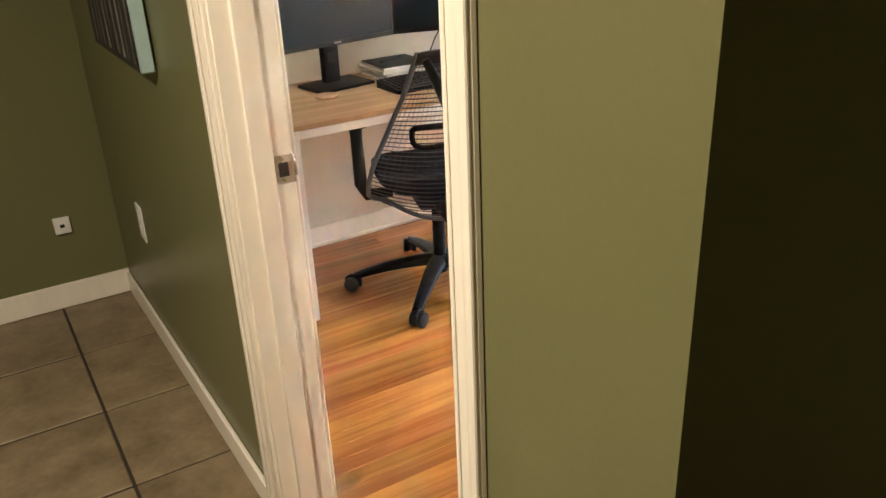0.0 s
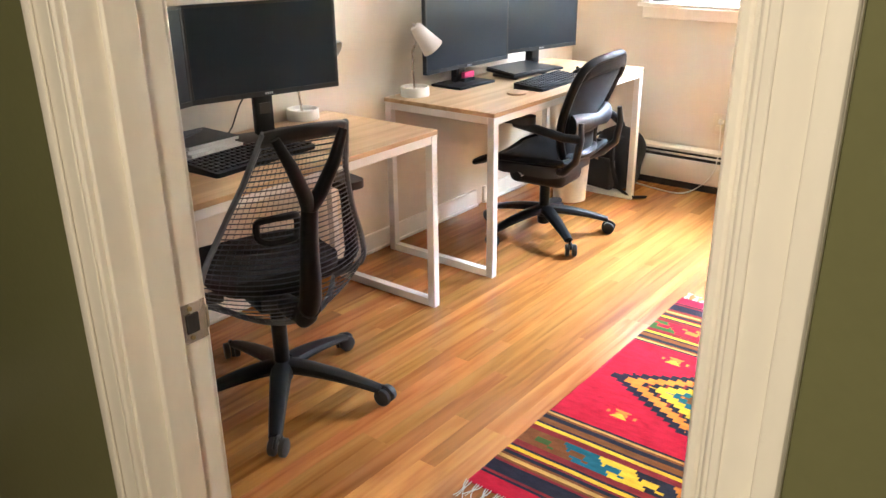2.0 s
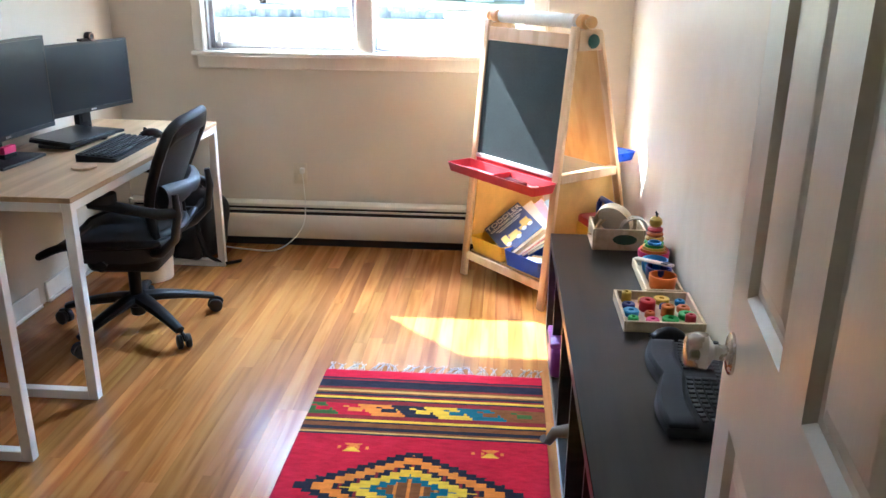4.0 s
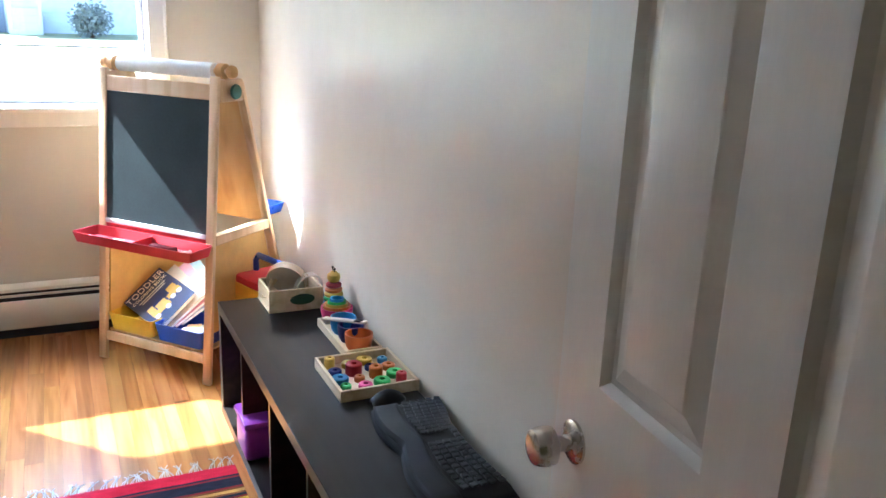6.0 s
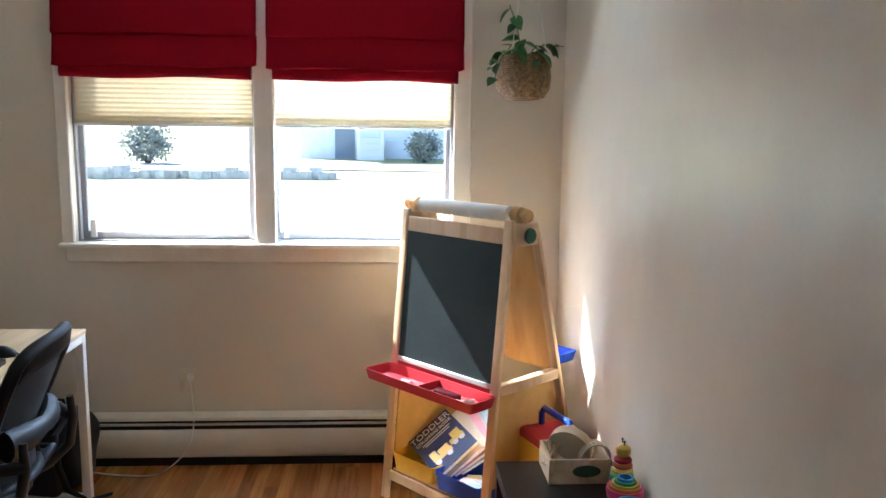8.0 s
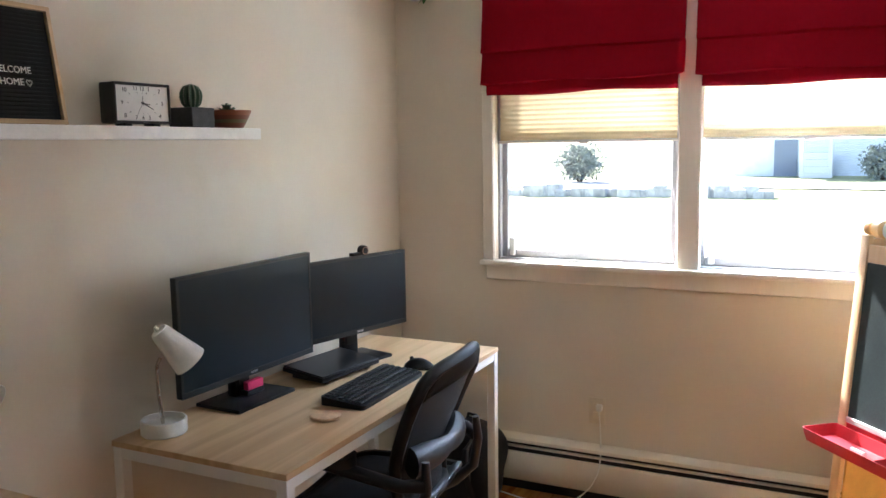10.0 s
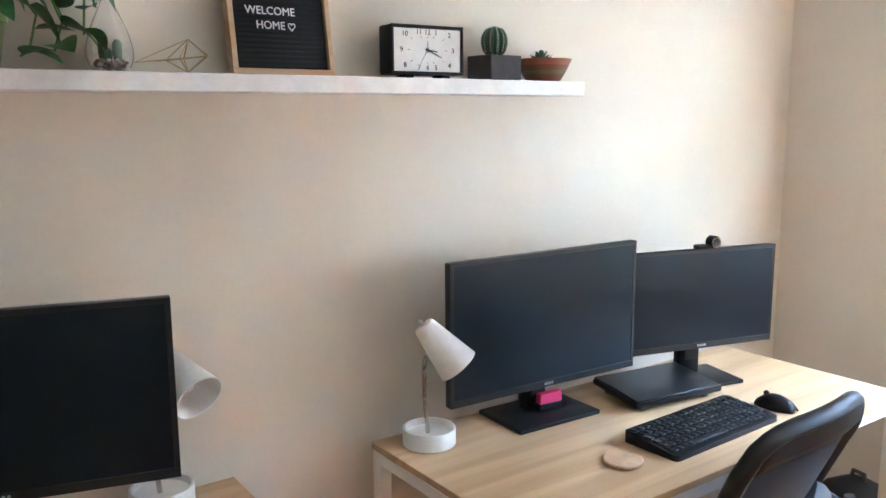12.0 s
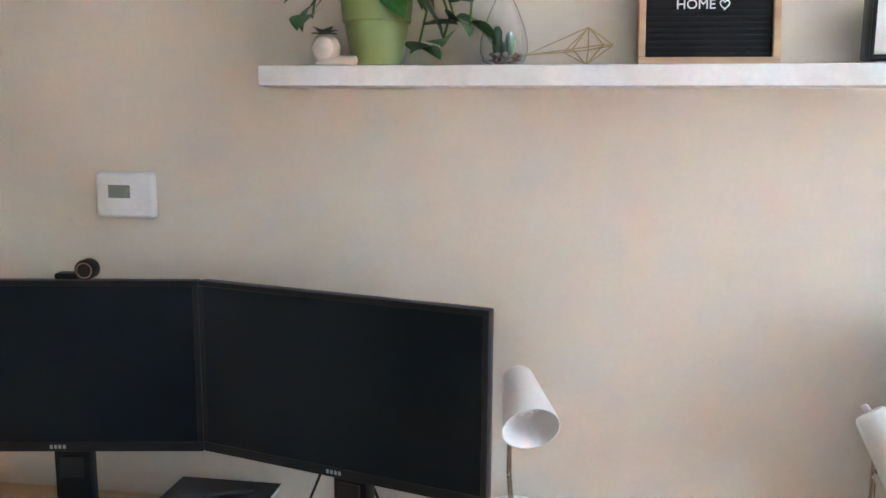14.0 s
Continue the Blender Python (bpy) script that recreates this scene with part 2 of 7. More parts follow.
def sheer(name, colour, through, opaque=0.0):
    """Cloth that lets light through: part diffuse, part translucent."""
    m = bpy.data.materials.new(name)
    m.use_nodes = True
    n, l = m.node_tree.nodes, m.node_tree.links
    n.remove(n["Principled BSDF"])
    nz = n.new("ShaderNodeTexNoise")
    nz.inputs["Scale"].default_value = 60
    ramp = n.new("ShaderNodeValToRGB")
    ramp.color_ramp.elements[0].color = (*[c * 0.88 for c in colour], 1)
    ramp.color_ramp.elements[1].color = (*colour, 1)
    tc = n.new("ShaderNodeTexCoord")
    l.new(tc.outputs["Object"], nz.inputs["Vector"])
    l.new(nz.outputs["Fac"], ramp.inputs["Fac"])
    d, t, mx = n.new("ShaderNodeBsdfDiffuse"), n.new("ShaderNodeBsdfTranslucent"), n.new("ShaderNodeMixShader")
    l.new(ramp.outputs["Color"], d.inputs["Color"])
    l.new(ramp.outputs["Color"], t.inputs["Color"])
    mx.inputs["Fac"].default_value = through
    l.new(d.outputs[0], mx.inputs[1])
    l.new(t.outputs[0], mx.inputs[2])
    l.new(mx.outputs[0], n["Material Output"].inputs["Surface"])
    return m


def clear_glass(name, rough=0.0, tint=(1, 1, 1)):
    m = bpy.data.materials.new(name)
    m.use_nodes = True
    p = m.node_tree.nodes["Principled BSDF"]
    p.inputs["Base Color"].default_value = (*tint, 1)
    p.inputs["Transmission Weight"].default_value = 1.0
    p.inputs["Roughness"].default_value, p.inputs["IOR"].default_value = rough, 1.45
    return m


CREAM = material("cream_satin_wall_paint", (0.675, 0.60, 0.485), 0.34, var=0.025, scale=1.3, bump=0.07, bump_scale=90, spec=0.46, wave=0.025)
OLIVE = material("olive_wall_paint", (0.150, 0.150, 0.070), 0.36, var=0.05, scale=1.6, bump=0.10, bump_scale=90, spec=0.5)
CEIL = material("white_ceiling_paint", (0.72, 0.70, 0.65), 0.8, var=0.02, bump=0.15)
TRIM = material("white_gloss_trim_paint", (0.85, 0.80, 0.71), 0.33, var=0.03, scale=9, bump=0.04, bump_scale=40, stretch=(2, 2, 0.5), rough_var=0.1)
DOORP = material("white_door_paint", (0.66, 0.625, 0.55), 0.36, var=0.03, scale=7, bump=0.08, bump_scale=70, stretch=(3, 3, 0.6))
OAK = wood("oak_floor_strip", ((0.255, 0.087, 0.021), (0.355, 0.142, 0.037), (0.42, 0.182, 0.052)), 0.19, (1.7, 26, 26), per_object=0.27, figure=3.4, bump=0.02, spec=0.5, amount=0.075)
GAP = material("dark_floor_joint", (0.05, 0.025, 0.012), 0.8)
TILE = material("brown_stone_tile", (0.26, 0.20, 0.125), 0.45, var=0.16, scale=9, bump=0.25, bump_scale=45, per_object=0.07, dark=(0.15, 0.11, 0.065))
GROUT = material("dark_grout", (0.045, 0.034, 0.024), 0.9, var=0.2, bump=0.3)
HEATER = material("cream_heater_enamel", (0.74, 0.68, 0.56), 0.38, var=0.03, scale=5)
# near-black that paints the shade inside slots and holes
SLOT_SHADE = material("slot_shade", (0.02, 0.018, 0.016), 0.7)
OAKTOP = wood("light_oak_desk_top", ((0.47, 0.30, 0.155), (0.585, 0.395, 0.22), (0.66, 0.465, 0.275)), 0.40, (1.1, 16, 16), figure=1.6, bump=0.05)
WHITEMETAL = material("white_powder_coat", (0.80, 0.78, 0.74), 0.38, var=0.02, bump=0.05, bump_scale=400)
BLACKPL = material("black_plastic", (0.008, 0.008, 0.009), 0.46, var=0.1, bump=0.12, bump_scale=500, spec=0.28)
BLACKRUB = material("black_rubber", (0.015, 0.015, 0.016), 0.55, var=0.1, bump=0.1, bump_scale=300)
GREYPL = material("graphite_plastic", (0.022, 0.023, 0.026), 0.40, var=0.08, bump=0.12, bump_scale=450)
NET = material("dark_grey_elastic_net", (0.115, 0.13, 0.16), 0.45, var=0.1)
FABRIC = material("black_seat_fabric", (0.022, 0.019, 0.024), 0.9, var=0.25, scale=40, bump=0.5, bump_scale=700)
BEZEL = material("black_bezel_plastic", (0.012, 0.013, 0.015), 0.34, var=0.1)
SCREEN = material("matte_black_screen", (0.004, 0.007, 0.011), 0.30, var=0.05, spec=0.5, rough_var=0.02)
SCREEN.node_tree.nodes["Principled BSDF"].inputs["Specular Tint"].default_value = (0.68, 0.85, 1.0, 1)
PEN = {}


def plain(name, c, rough=0.45, metal=0.0, **k):
    """A plain-coloured material, made once."""
    if name not in PEN:
        PEN[name] = material(name, c, rough, metal, **{"var": 0.05, "scale": 20, **k})
    return PEN[name]


CHROME = plain("brushed_nickel", (0.62, 0.58, 0.52), 0.26, 1.0)
BRASS = plain("aged_brass", (0.42, 0.33, 0.17), 0.38, 0.9, var=0.2)
BLACKWOOD = wood("black_brown_veneer", ((0.010, 0.009, 0.008), (0.016, 0.013, 0.011), (0.022, 0.018, 0.015)), 0.30, (1.2, 26, 26), bump=0.05, spec=0.22)
PINE = wood("pale_pine", ((0.56, 0.36, 0.18), (0.66, 0.45, 0.25), (0.72, 0.53, 0.32)), 0.45, (16, 16, 1.3), along="x", bump=0.05)
PLY = wood("orange_plywood", ((0.55, 0.30, 0.10), (0.62, 0.36, 0.13), (0.68, 0.42, 0.17)), 0.5, (12, 12, 1.2), along="x", bump=0.05)
SLATE = material("green_black_chalkboard", (0.014, 0.026, 0.027), 0.66, var=0.35, scale=4, bump=0.05, spec=0.28, rough_var=0.08, dark=(0.008, 0.016, 0.017))
WHITE = plain("white_plastic", (0.80, 0.79, 0.76), 0.4)
PAPER = plain("white_paper", (0.82, 0.81, 0.78), 0.85)
GLASS = clear_glass("clear_glass")


# ---- the shell of the room and the hall ----
X0, X1, Y0, Y1, TOP = 0.80, 4.67, 0.56, 3.22, 2.44      # room faces
HX = 0.675                                             # hall face of the door wall
DY0, DY1, DTOP = 0.858, 1.655, 2.06                     # rough door opening


def two_sided(bm, axis, sign):
    """Second paint on the faces that look along one axis."""
    bm.normal_update()
    for f in bm.faces:
        if f.normal[axis] * sign > 0.5:
            f.material_index = 1
    return bm


def hall_face(y):
    """The hall face of the door wall is a little out of square."""
    return 0.712 - 0.05 * (y - 0.86) if y < 1.7 else 0.67 - 0.010 * (y - 1.7)


def skew(bm):
    for v in bm.verts:
        if v.co.x < X0:
            v.co.x += (hall_face(v.co.y) - HX) * min(1, (X0 - v.co.x) / (X0 - HX))
    return bm


b = fresh()
for a, c in (((HX, 0.506, 0), (X0, DY0, TOP)), ((HX, DY1, 0), (X0, 3.27, TOP)), ((HX, DY0, DTOP), (X0, DY1, TOP))):
    box(b, a, c)
two_sided(b, 0, -1)
skew(b)
for f in b.faces:
    if f.normal.y < -0.5 and f.calc_center_median().y < 0.55:
        f.material_index = 1
solid("wall_west", b, [CREAM, OLIVE], "painted wall with a doorway, cream inside and olive in the hall", "wall", kind="structure", smooth=0)
b = fresh()
box(b, (X0, Y1, 0), (X1 + 0.18, Y1 + 0.12, TOP))
solid("wall_north", b, CREAM, "cream painted wall behind the two desks", "wall", kind="structure", smooth=0)
b = fresh()
box(b, (X0, 0.506, 0), (X1 + 0.18, Y0, TOP))
two_sided(b, 1, -1)
solid("wall_south", b, [CREAM, OLIVE], "cream satin wall above the low black shelf", "wall", kind="structure", smooth=0)
WZ0, WZ1 = 1.012, 2.17
OPEN = ((1.055, 1.875), (1.94, 2.73))
OUT = X1 + 0.11
b = fresh()
box(b, (X1, Y0, 0), (OUT, Y1, WZ0))
box(b, (X1, Y0, WZ1), (OUT, Y1, TOP))
for a, c in ((Y0, OPEN[0][0]), (OPEN[0][1], OPEN[1][0]), (OPEN[1][1], Y1)):
    box(b, (X1, a, WZ0), (OUT, c, WZ1))
solid("wall_east", b, CREAM, "cream wall with a pair of windows", "wall", kind="structure", smooth=0)
b = fresh()
box(b, (-1.1, -2.0, TOP), (X1 + 0.18, 3.5, TOP + 0.1))
solid("ceiling", b, CEIL, "flat white painted ceiling", "ceiling", kind="structure", smooth=0)
# hall
b = fresh()
box(b, (-1.0, 3.27, 0), (X0, 3.39, TOP))
solid("wall_hall_north", b, OLIVE, "dark olive wall at the end of the hall", "wall", kind="structure", smooth=0)
b = fresh()
box(b, (-1.1, -2.0, 0), (-1.0, 3.39, TOP))
solid("wall_hall_west", b, OLIVE, "olive painted hall wall", "wall", kind="structure", smooth=0)
b = fresh()
box(b, (-1.0, -2.0, 0), (0.92, -1.9, TOP))
solid("wall_hall_south", b, OLIVE, "olive painted wall behind the hall", "wall", kind="structure", smooth=0)
b = fresh()
box(b, (1.9, -0.62, 0), (2.0, 0.504, TOP))
box(b, (X0, -0.74, 0), (2.0, -0.62, TOP))
box(b, (X0, -1.9, 0), (0.92, -0.74, TOP))
solid("wall_hall_recess", b, OLIVE, "olive painted side passage beside the door wall", "wall", kind="structure", smooth=0)
b = fresh()
box(b, (0.735, Y0 - 0.1, -0.14), (X1 + 0.18, Y1 + 0.1, -0.012))
floor = solid("floor", b, GAP, "honey-coloured oak strip floor with a satin finish", "floor", kind="structure", smooth=0)
b = fresh()
box(b, (-1.1, -2.0, -0.14), (0.735, 3.39, -0.004))
box(b, (0.735, -2.0, -0.14), (2.0, 0.504, -0.004))
hall_floor = solid("hall_floor", b, GROUT, "brown stone tile floor with dark joints", "floor", kind="structure", smooth=0)

# baseboards
b = fresh()
for x0, x1 in ((X0, 3.66), (3.72, X1)):
    box(b, (x0, Y1 - 0.014, 0), (x1, Y1, 0.095), 0.004)
    box(b, (x0, Y1 - 0.024, 0), (x1, Y1 - 0.014, 0.018), 0.004)
box(b, (X0, Y0, 0), (X1, Y0 + 0.014, 0.095), 0.004)
box(b, (X0, DY1 + 0.07, 0), (X0 + 0.014, Y1 - 0.014, 0.095), 0.004)
solid("baseboard", b, TRIM, "white painted baseboard, chipped at a joint", "baseboard", kind="structure")
b = fresh()
box(b, (HX - 0.013, DY1 + 0.053, 0), (HX, 1.7, 0.085), 0.003)
box(b, (HX - 0.013, 1.7, 0), (HX, 3.257, 0.085), 0.003)
box(b, (-1.0, 3.257, 0), (HX - 0.001, 3.27, 0.10), 0.004)
box(b, (HX - 0.013, 0.506, 0), (HX, DY0 - 0.052, 0.085), 0.004)
solid("hall_baseboard", skew(b), TRIM, "white painted hall baseboard", "baseboard", kind="structure")

# door frame: jambs, stops, casings
door_frame = tagged(new("door_1"), "white painted door frame with worn gloss paint", "door frame", kind="structure")
for nm, ya, yb, st in (("jamb", DY1 - 0.012, DY1, -1), ("jamb", DY0, DY0 + 0.012, 1)):
    b = fresh()
    box(b, (HX - 0.002, ya, 0), (X0 + 0.002, yb, DTOP), 0.002)
    part(nm, skew(b), TRIM, door_frame)
    b = fresh()
    s0, s1 = (ya - 0.011, ya) if st < 0 else (yb, yb + 0.011)
    box(b, (HX + 0.035, s0, 0), (X0 - 0.042, s1, DTOP - 0.012), 0.003)
    part("door_stop", b, TRIM, door_frame)
b = fresh()
box(b, (HX - 0.002, DY0, DTOP - 0.012), (X0 + 0.002, DY1, DTOP), 0.002)
part("head_jamb", skew(b), TRIM, door_frame)
for face, out in ((HX, -1), (X0, 1)):
    for ya, yb, edge in ((DY1 - 0.006, DY1 + 0.052, DY1 + 0.052), (DY0 - 0.051, DY0 + 0.006, DY0 - 0.051)):
        b = fresh()
        xa, xb = sorted((face, face + out * 0.012))
        box(b, (xa, ya, 0), (xb, yb, DTOP + 0.05), 0.003)
        # raised bead and outer band of the moulding
        e0, e1 = (edge - 0.018, edge) if edge > 1 else (edge, edge + 0.018)
        xa, xb = sorted((face + out * 0.012, face + out * 0.019))
        box(b, (xa, e0, 0), (xb, e1, DTOP + 0.05), 0.004, seg=2)
        i0, i1 = (ya + 0.006, ya + 0.014) if edge > 1 else (yb - 0.014, yb - 0.006)
        xa, xb = sorted((face + out * 0.012, face + out * 0.015))
        box(b, (xa, i0, 0), (xb, i1, DTOP + 0.02), 0.0014)
        part("casing", skew(b), TRIM, door_frame)
    b = fresh()
    xa, xb = sorted((face, face + out * 0.015))
    box(b, (xa, DY0 - 0.051, DTOP + 0.0505), (xb, DY1 + 0.052, DTOP + 0.11), 0.003)
    part("head_casing", skew(b), TRIM, door_frame)
# strike plate on the latch jamb, hinge leaves on the other
b = fresh()
box(b, (0.752, DY1 - 0.0145, 0.895), (0.803, DY1 - 0.012, 0.957), 0.0008)
box(b, (0.803, DY1 - 0.0145, 0.908), (0.8075, DY1 - 0.006, 0.945), 0.001)
plate = part("strike_plate", b, CHROME, door_frame, "nickel strike plate")
# the hole is a dark patch on the plate, its shade painted
b = fresh()
box(b, (0.768, DY1 - 0.0165, 0.911), (0.788, DY1 - 0.0146, 0.941))
part("latch_hole", b, SLOT_SHADE, plate, "latch hole, its inner shade painted dark")
for z in (0.903, 0.949):
    b = fresh()
    cyl(b, (0.776, DY1 - 0.0162, z), (0.776, DY1 - 0.0146, z), 0.0035, seg=10)
    part("screw", b, BRASS, plate)

# windows
window_frame = []
for k, (ya, yb) in enumerate(OPEN):
    w = tagged(new("window_%d" % (k + 1)), "white framed single-hung window with clear glass", "window", kind="structure")
    b = fresh()
    for a, c in (((4.70, ya, WZ0), (OUT - 0.002, ya + 0.012, WZ1)), ((4.70, yb - 0.012, WZ0), (OUT - 0.002, yb, WZ1)),
                 ((4.70, ya + 0.012, WZ0), (OUT - 0.002, yb - 0.012, WZ0 + 0.030)), ((4.70, ya + 0.012, WZ1 - 0.03), (OUT - 0.002, yb - 0.012, WZ1))):
        box(b, a, c, 0.002)
    part("window_frame", b, plain("grey_aluminium_sash", (0.40, 0.40, 0.42), 0.42), w)
    for nm, x, z0, z1 in (("lower_sash", 4.726, WZ0 + 0.030, 1.62), ("upper_sash", 4.752, 1.60, WZ1 - 0.03)):
        s0, s1 = ya + 0.012, yb - 0.012
        b = fresh()
        for a, c in (((x, s0, z0), (x + 0.024, s0 + 0.024, z1)), ((x, s1 - 0.024, z0), (x + 0.024, s1, z1)),
                     ((x, s0 + 0.024, z0), (x + 0.024, s1 - 0.024, z0 + 0.036)), ((x, s0 + 0.024, z1 - 0.03), (x + 0.024, s1 - 0.024, z1))):
            box(b, a, c, 0.003)
        sash = part(nm, b, plain("grey_aluminium_sash", (0.40, 0.40, 0.42), 0.42), w)
        b = fresh()
        box(b, (x + 0.010, s0 + 0.022, z0 + 0.03), (x + 0.014, s1 - 0.022, z1 - 0.025))
        pane = part("pane", b, GLASS, sash, "clear window glass", smooth=0)
        pane.visible_shadow = False
    # lift tab and side track
    b = fresh()
    box(b, (4.708, yb - 0.075, 1.05), (4.726, yb - 0.05, 1.13), 0.004)
    part("sash_latch", b, WHITE, w)
b = fresh()
box(b, (X1 - 0.047, 0.945, WZ0), (4.70, 2.792, WZ0 + 0.022), 0.005, seg=2)
tagged(new("window_sill", mesh_of("window_sill", b, TRIM)), "white painted window sill board", "window sill", kind="structure")
b = fresh()
box(b, (X1 - 0.016, 0.965, WZ0 - 0.065), (X1, 2.772, WZ0 - 0.0005), 0.004)
solid("sill_apron", b, TRIM, "cream painted apron under the window sill", "trim", kind="structure")
b = fresh()
for ya, yb in ((0.975, 1.056), (1.846, 1.939), (2.729, 2.785)):
    box(b, (X1 - 0.018, ya, WZ0 + 0.0225), (X1, yb, WZ1 + 0.03), 0.004)
    box(b, (X1 - 0.022, ya + 0.004, WZ0 + 0.0225), (X1 - 0.018, ya + 0.014, WZ1 + 0.03), 0.0015)
box(b, (X1 - 0.018, 0.975, WZ1 + 0.0305), (X1, 2.785, WZ1 + 0.10), 0.004)
solid("window_casing", b, TRIM, "white painted window casing and centre post", "trim", kind="structure")


# ---- window dressing ----
RED = sheer("red_woven_cotton", (0.30, 0.006, 0.016), 0.10)
CELL = sheer("cream_cellular_fabric", (0.66, 0.53, 0.32), 0.09)


def cellular_shade(ya, yb):
    t = thing("cellular_shade", "cream pleated cellular shade drawn halfway down", "window shade", pose(4.703, 0, 1.548), "cellular shades")
    n = 29
    pitch = (2.165 - 1.56) / n
    b = fresh()
    sheet(b, lambda u, v: (0.0013 * (1 if round(v * 2 * n) % 2 else -1), ya + (yb - ya) * u, 0.012 + v * n * pitch), 1, 2 * n)
    part("pleats", b, CELL, t, "cream pleated fabric", smooth=0)
    b = fresh()
    box(b, (-0.013, ya, 0), (0.013, yb, 0.012), 0.003)
    rail = part("bottom_rail", b, WHITE, t, "white bottom rail")
    b = fresh()
    box(b, (-0.02, (ya + yb) / 2 - 0.02, -0.006), (-0.008, (ya + yb) / 2 + 0.02, 0.002), 0.002)
    part("pull_tab", b, WHITE, rail)


cellular_shade(1.063, 1.866)
cellular_shade(1.947, 2.722)


def roman_shade(ya, yb, drop):
    t = thing("roman_shade", "deep red fabric roman shade pulled up in folds", "window shade", pose(4.6, 0, 0), "roman shades")
    prof = [(0.030, 2.20), (0.022, 2.08), (0.012, 1.965), (0.004, 1.938), (0.020, 1.93), (0.020, 1.90), (0.010, 1.84), (0.002, 1.815),
            (-0.006, 1.803), (0.012, 1.799), (0.008, 1.775), (0.014, 1.752)]
    n = len(prof) - 1

    def at(u, v):
        k = min(int(v * n + 1e-6), n)
        x, z = prof[k]
        sag = 0.004 * math.sin(u * 9 + k) - drop * (1 - u)
        inset = 0.012 if k >= 9 else 0.0
        return (x + 0.0025 * math.sin(u * 14 + k * 1.7), ya + inset * (1 - u) * 2 + (yb - ya - inset * 2) * u, z + sag * min(1, (2.2 - z) * 2.5))
    b = fresh()
    sheet(b, at, 24, n)
    ob = part("cloth", b, RED, t, "deep red folded cotton")
    solidify(ob, 0.002)
    b = fresh()
    box(b, (0.02, ya, 2.19), (0.068, yb, 2.215), 0.002)
    part("head_rail", b, WHITE, t)


roman_shade(1.018, 1.872, 0.0)
roman_shade(1.912, 2.768, -0.004)

# ---- baseboard heater, wall plates ----
t = thing("baseboard_heater", "cream enamelled hydronic baseboard heater along the window wall", "heater", pose(4.668, 0, 0))
b = fresh()
prof = [(0.0, 0.045), (-0.055, 0.045), (-0.062, 0.055), (-0.062, 0.170), (-0.056, 0.178), (-0.052, 0.178), (-0.052, 0.06), (0.0, 0.06)]
y_a, y_b = 0.575, 3.19
lo = [b.verts.new((x, y_a, z)) for x, z in prof]
hi = [b.verts.new((x, y_b, z)) for x, z in prof]
bridge(b, lo, hi)
part("front_panel", b, HEATER, t, "cream enamelled front panel")
b = fresh()
prof = [(0.0, 0.245), (-0.046, 0.245), (-0.060, 0.236), (-0.062, 0.222), (-0.058, 0.222), (-0.052, 0.232), (-0.044, 0.239), (0.0, 0.239)]
lo = [b.verts.new((x, y_a, z)) for x, z in prof]
hi = [b.verts.new((x, y_b, z)) for x, z in prof]
bridge(b, lo, hi)
part("top_cover", b, HEATER, t, "cream enamelled top cover")
# black fill gives the heater's slots their shade by colour
b = fresh()
box(b, (-0.04, y_a, 0.0), (0, y_b, 0.236))
part("dark_core", b, SLOT_SHADE, t, "dark fill for the shade in slot and bottom gap")
b = fresh()
box(b, (-0.056, y_a, 0.196), (-0.044, y_b, 0.206), 0.002)
part("damper", b, HEATER, t)
b = fresh()
box(b, (-0.064, 3.188, 0.0), (0, 3.205, 0.247), 0.003)
part("end_cap", b, HEATER, t)

t = thing("wall_outlet", "cream wall outlet with a white plug and cord", "outlet", pose(X1, 2.262, 0.395))
b = fresh()
box(b, (-0.006, -0.036, -0.058), (0, 0.036, 0.058), 0.003, seg=2)
part("cover_plate", b, plain("cream_plastic", (0.70, 0.62, 0.48), 0.4), t)
for z in (-0.02, 0.02):
    b = fresh()
    box(b, (-0.009, -0.017, z - 0.014), (-0.005, 0.017, z + 0.014), 0.003)
    part("socket", b, plain("cream_plastic", (0.70, 0.62, 0.48), 0.4), t)
b = fresh()
box(b, (-0.035, -0.028, 0.005), (-0.009, -0.002, 0.035), 0.006, seg=2)
part("plug", b, WHITE, t, "white plug")
cord = plain("white_cord", (0.76, 0.73, 0.66), 0.5)
b = fresh()
pts = [(-0.03, -0.015, 0.008), (-0.034, -0.022, -0.06), (-0.05, -0.03, -0.18), (-0.085, -0.02, -0.27), (-0.12, 0.03, -0.34), (-0.16, 0.12, -0.388),
       (-0.15, 0.28, -0.391), (-0.11, 0.44, -0.391), (-0.09, 0.62, -0.391)]
sm = []
for k in range(len(pts) - 1):
    p0, p1, p2, p3 = (Vector(pts[max(0, min(len(pts) - 1, k + d))]) for d in (-1, 0, 1, 2))
    for s in range(5):
        u = s / 5
        sm.append(0.5 * ((2 * p1) + (p2 - p0) * u + (2 * p0 - 5 * p1 + 4 * p2 - p3) * u * u + (3 * p1 - p0 - 3 * p2 + p3) * u ** 3))
tube(b, sm + [Vector(pts[-1])], 0.0032, 6)
part("cord", b, cord, t, "white cord hanging to the floor")

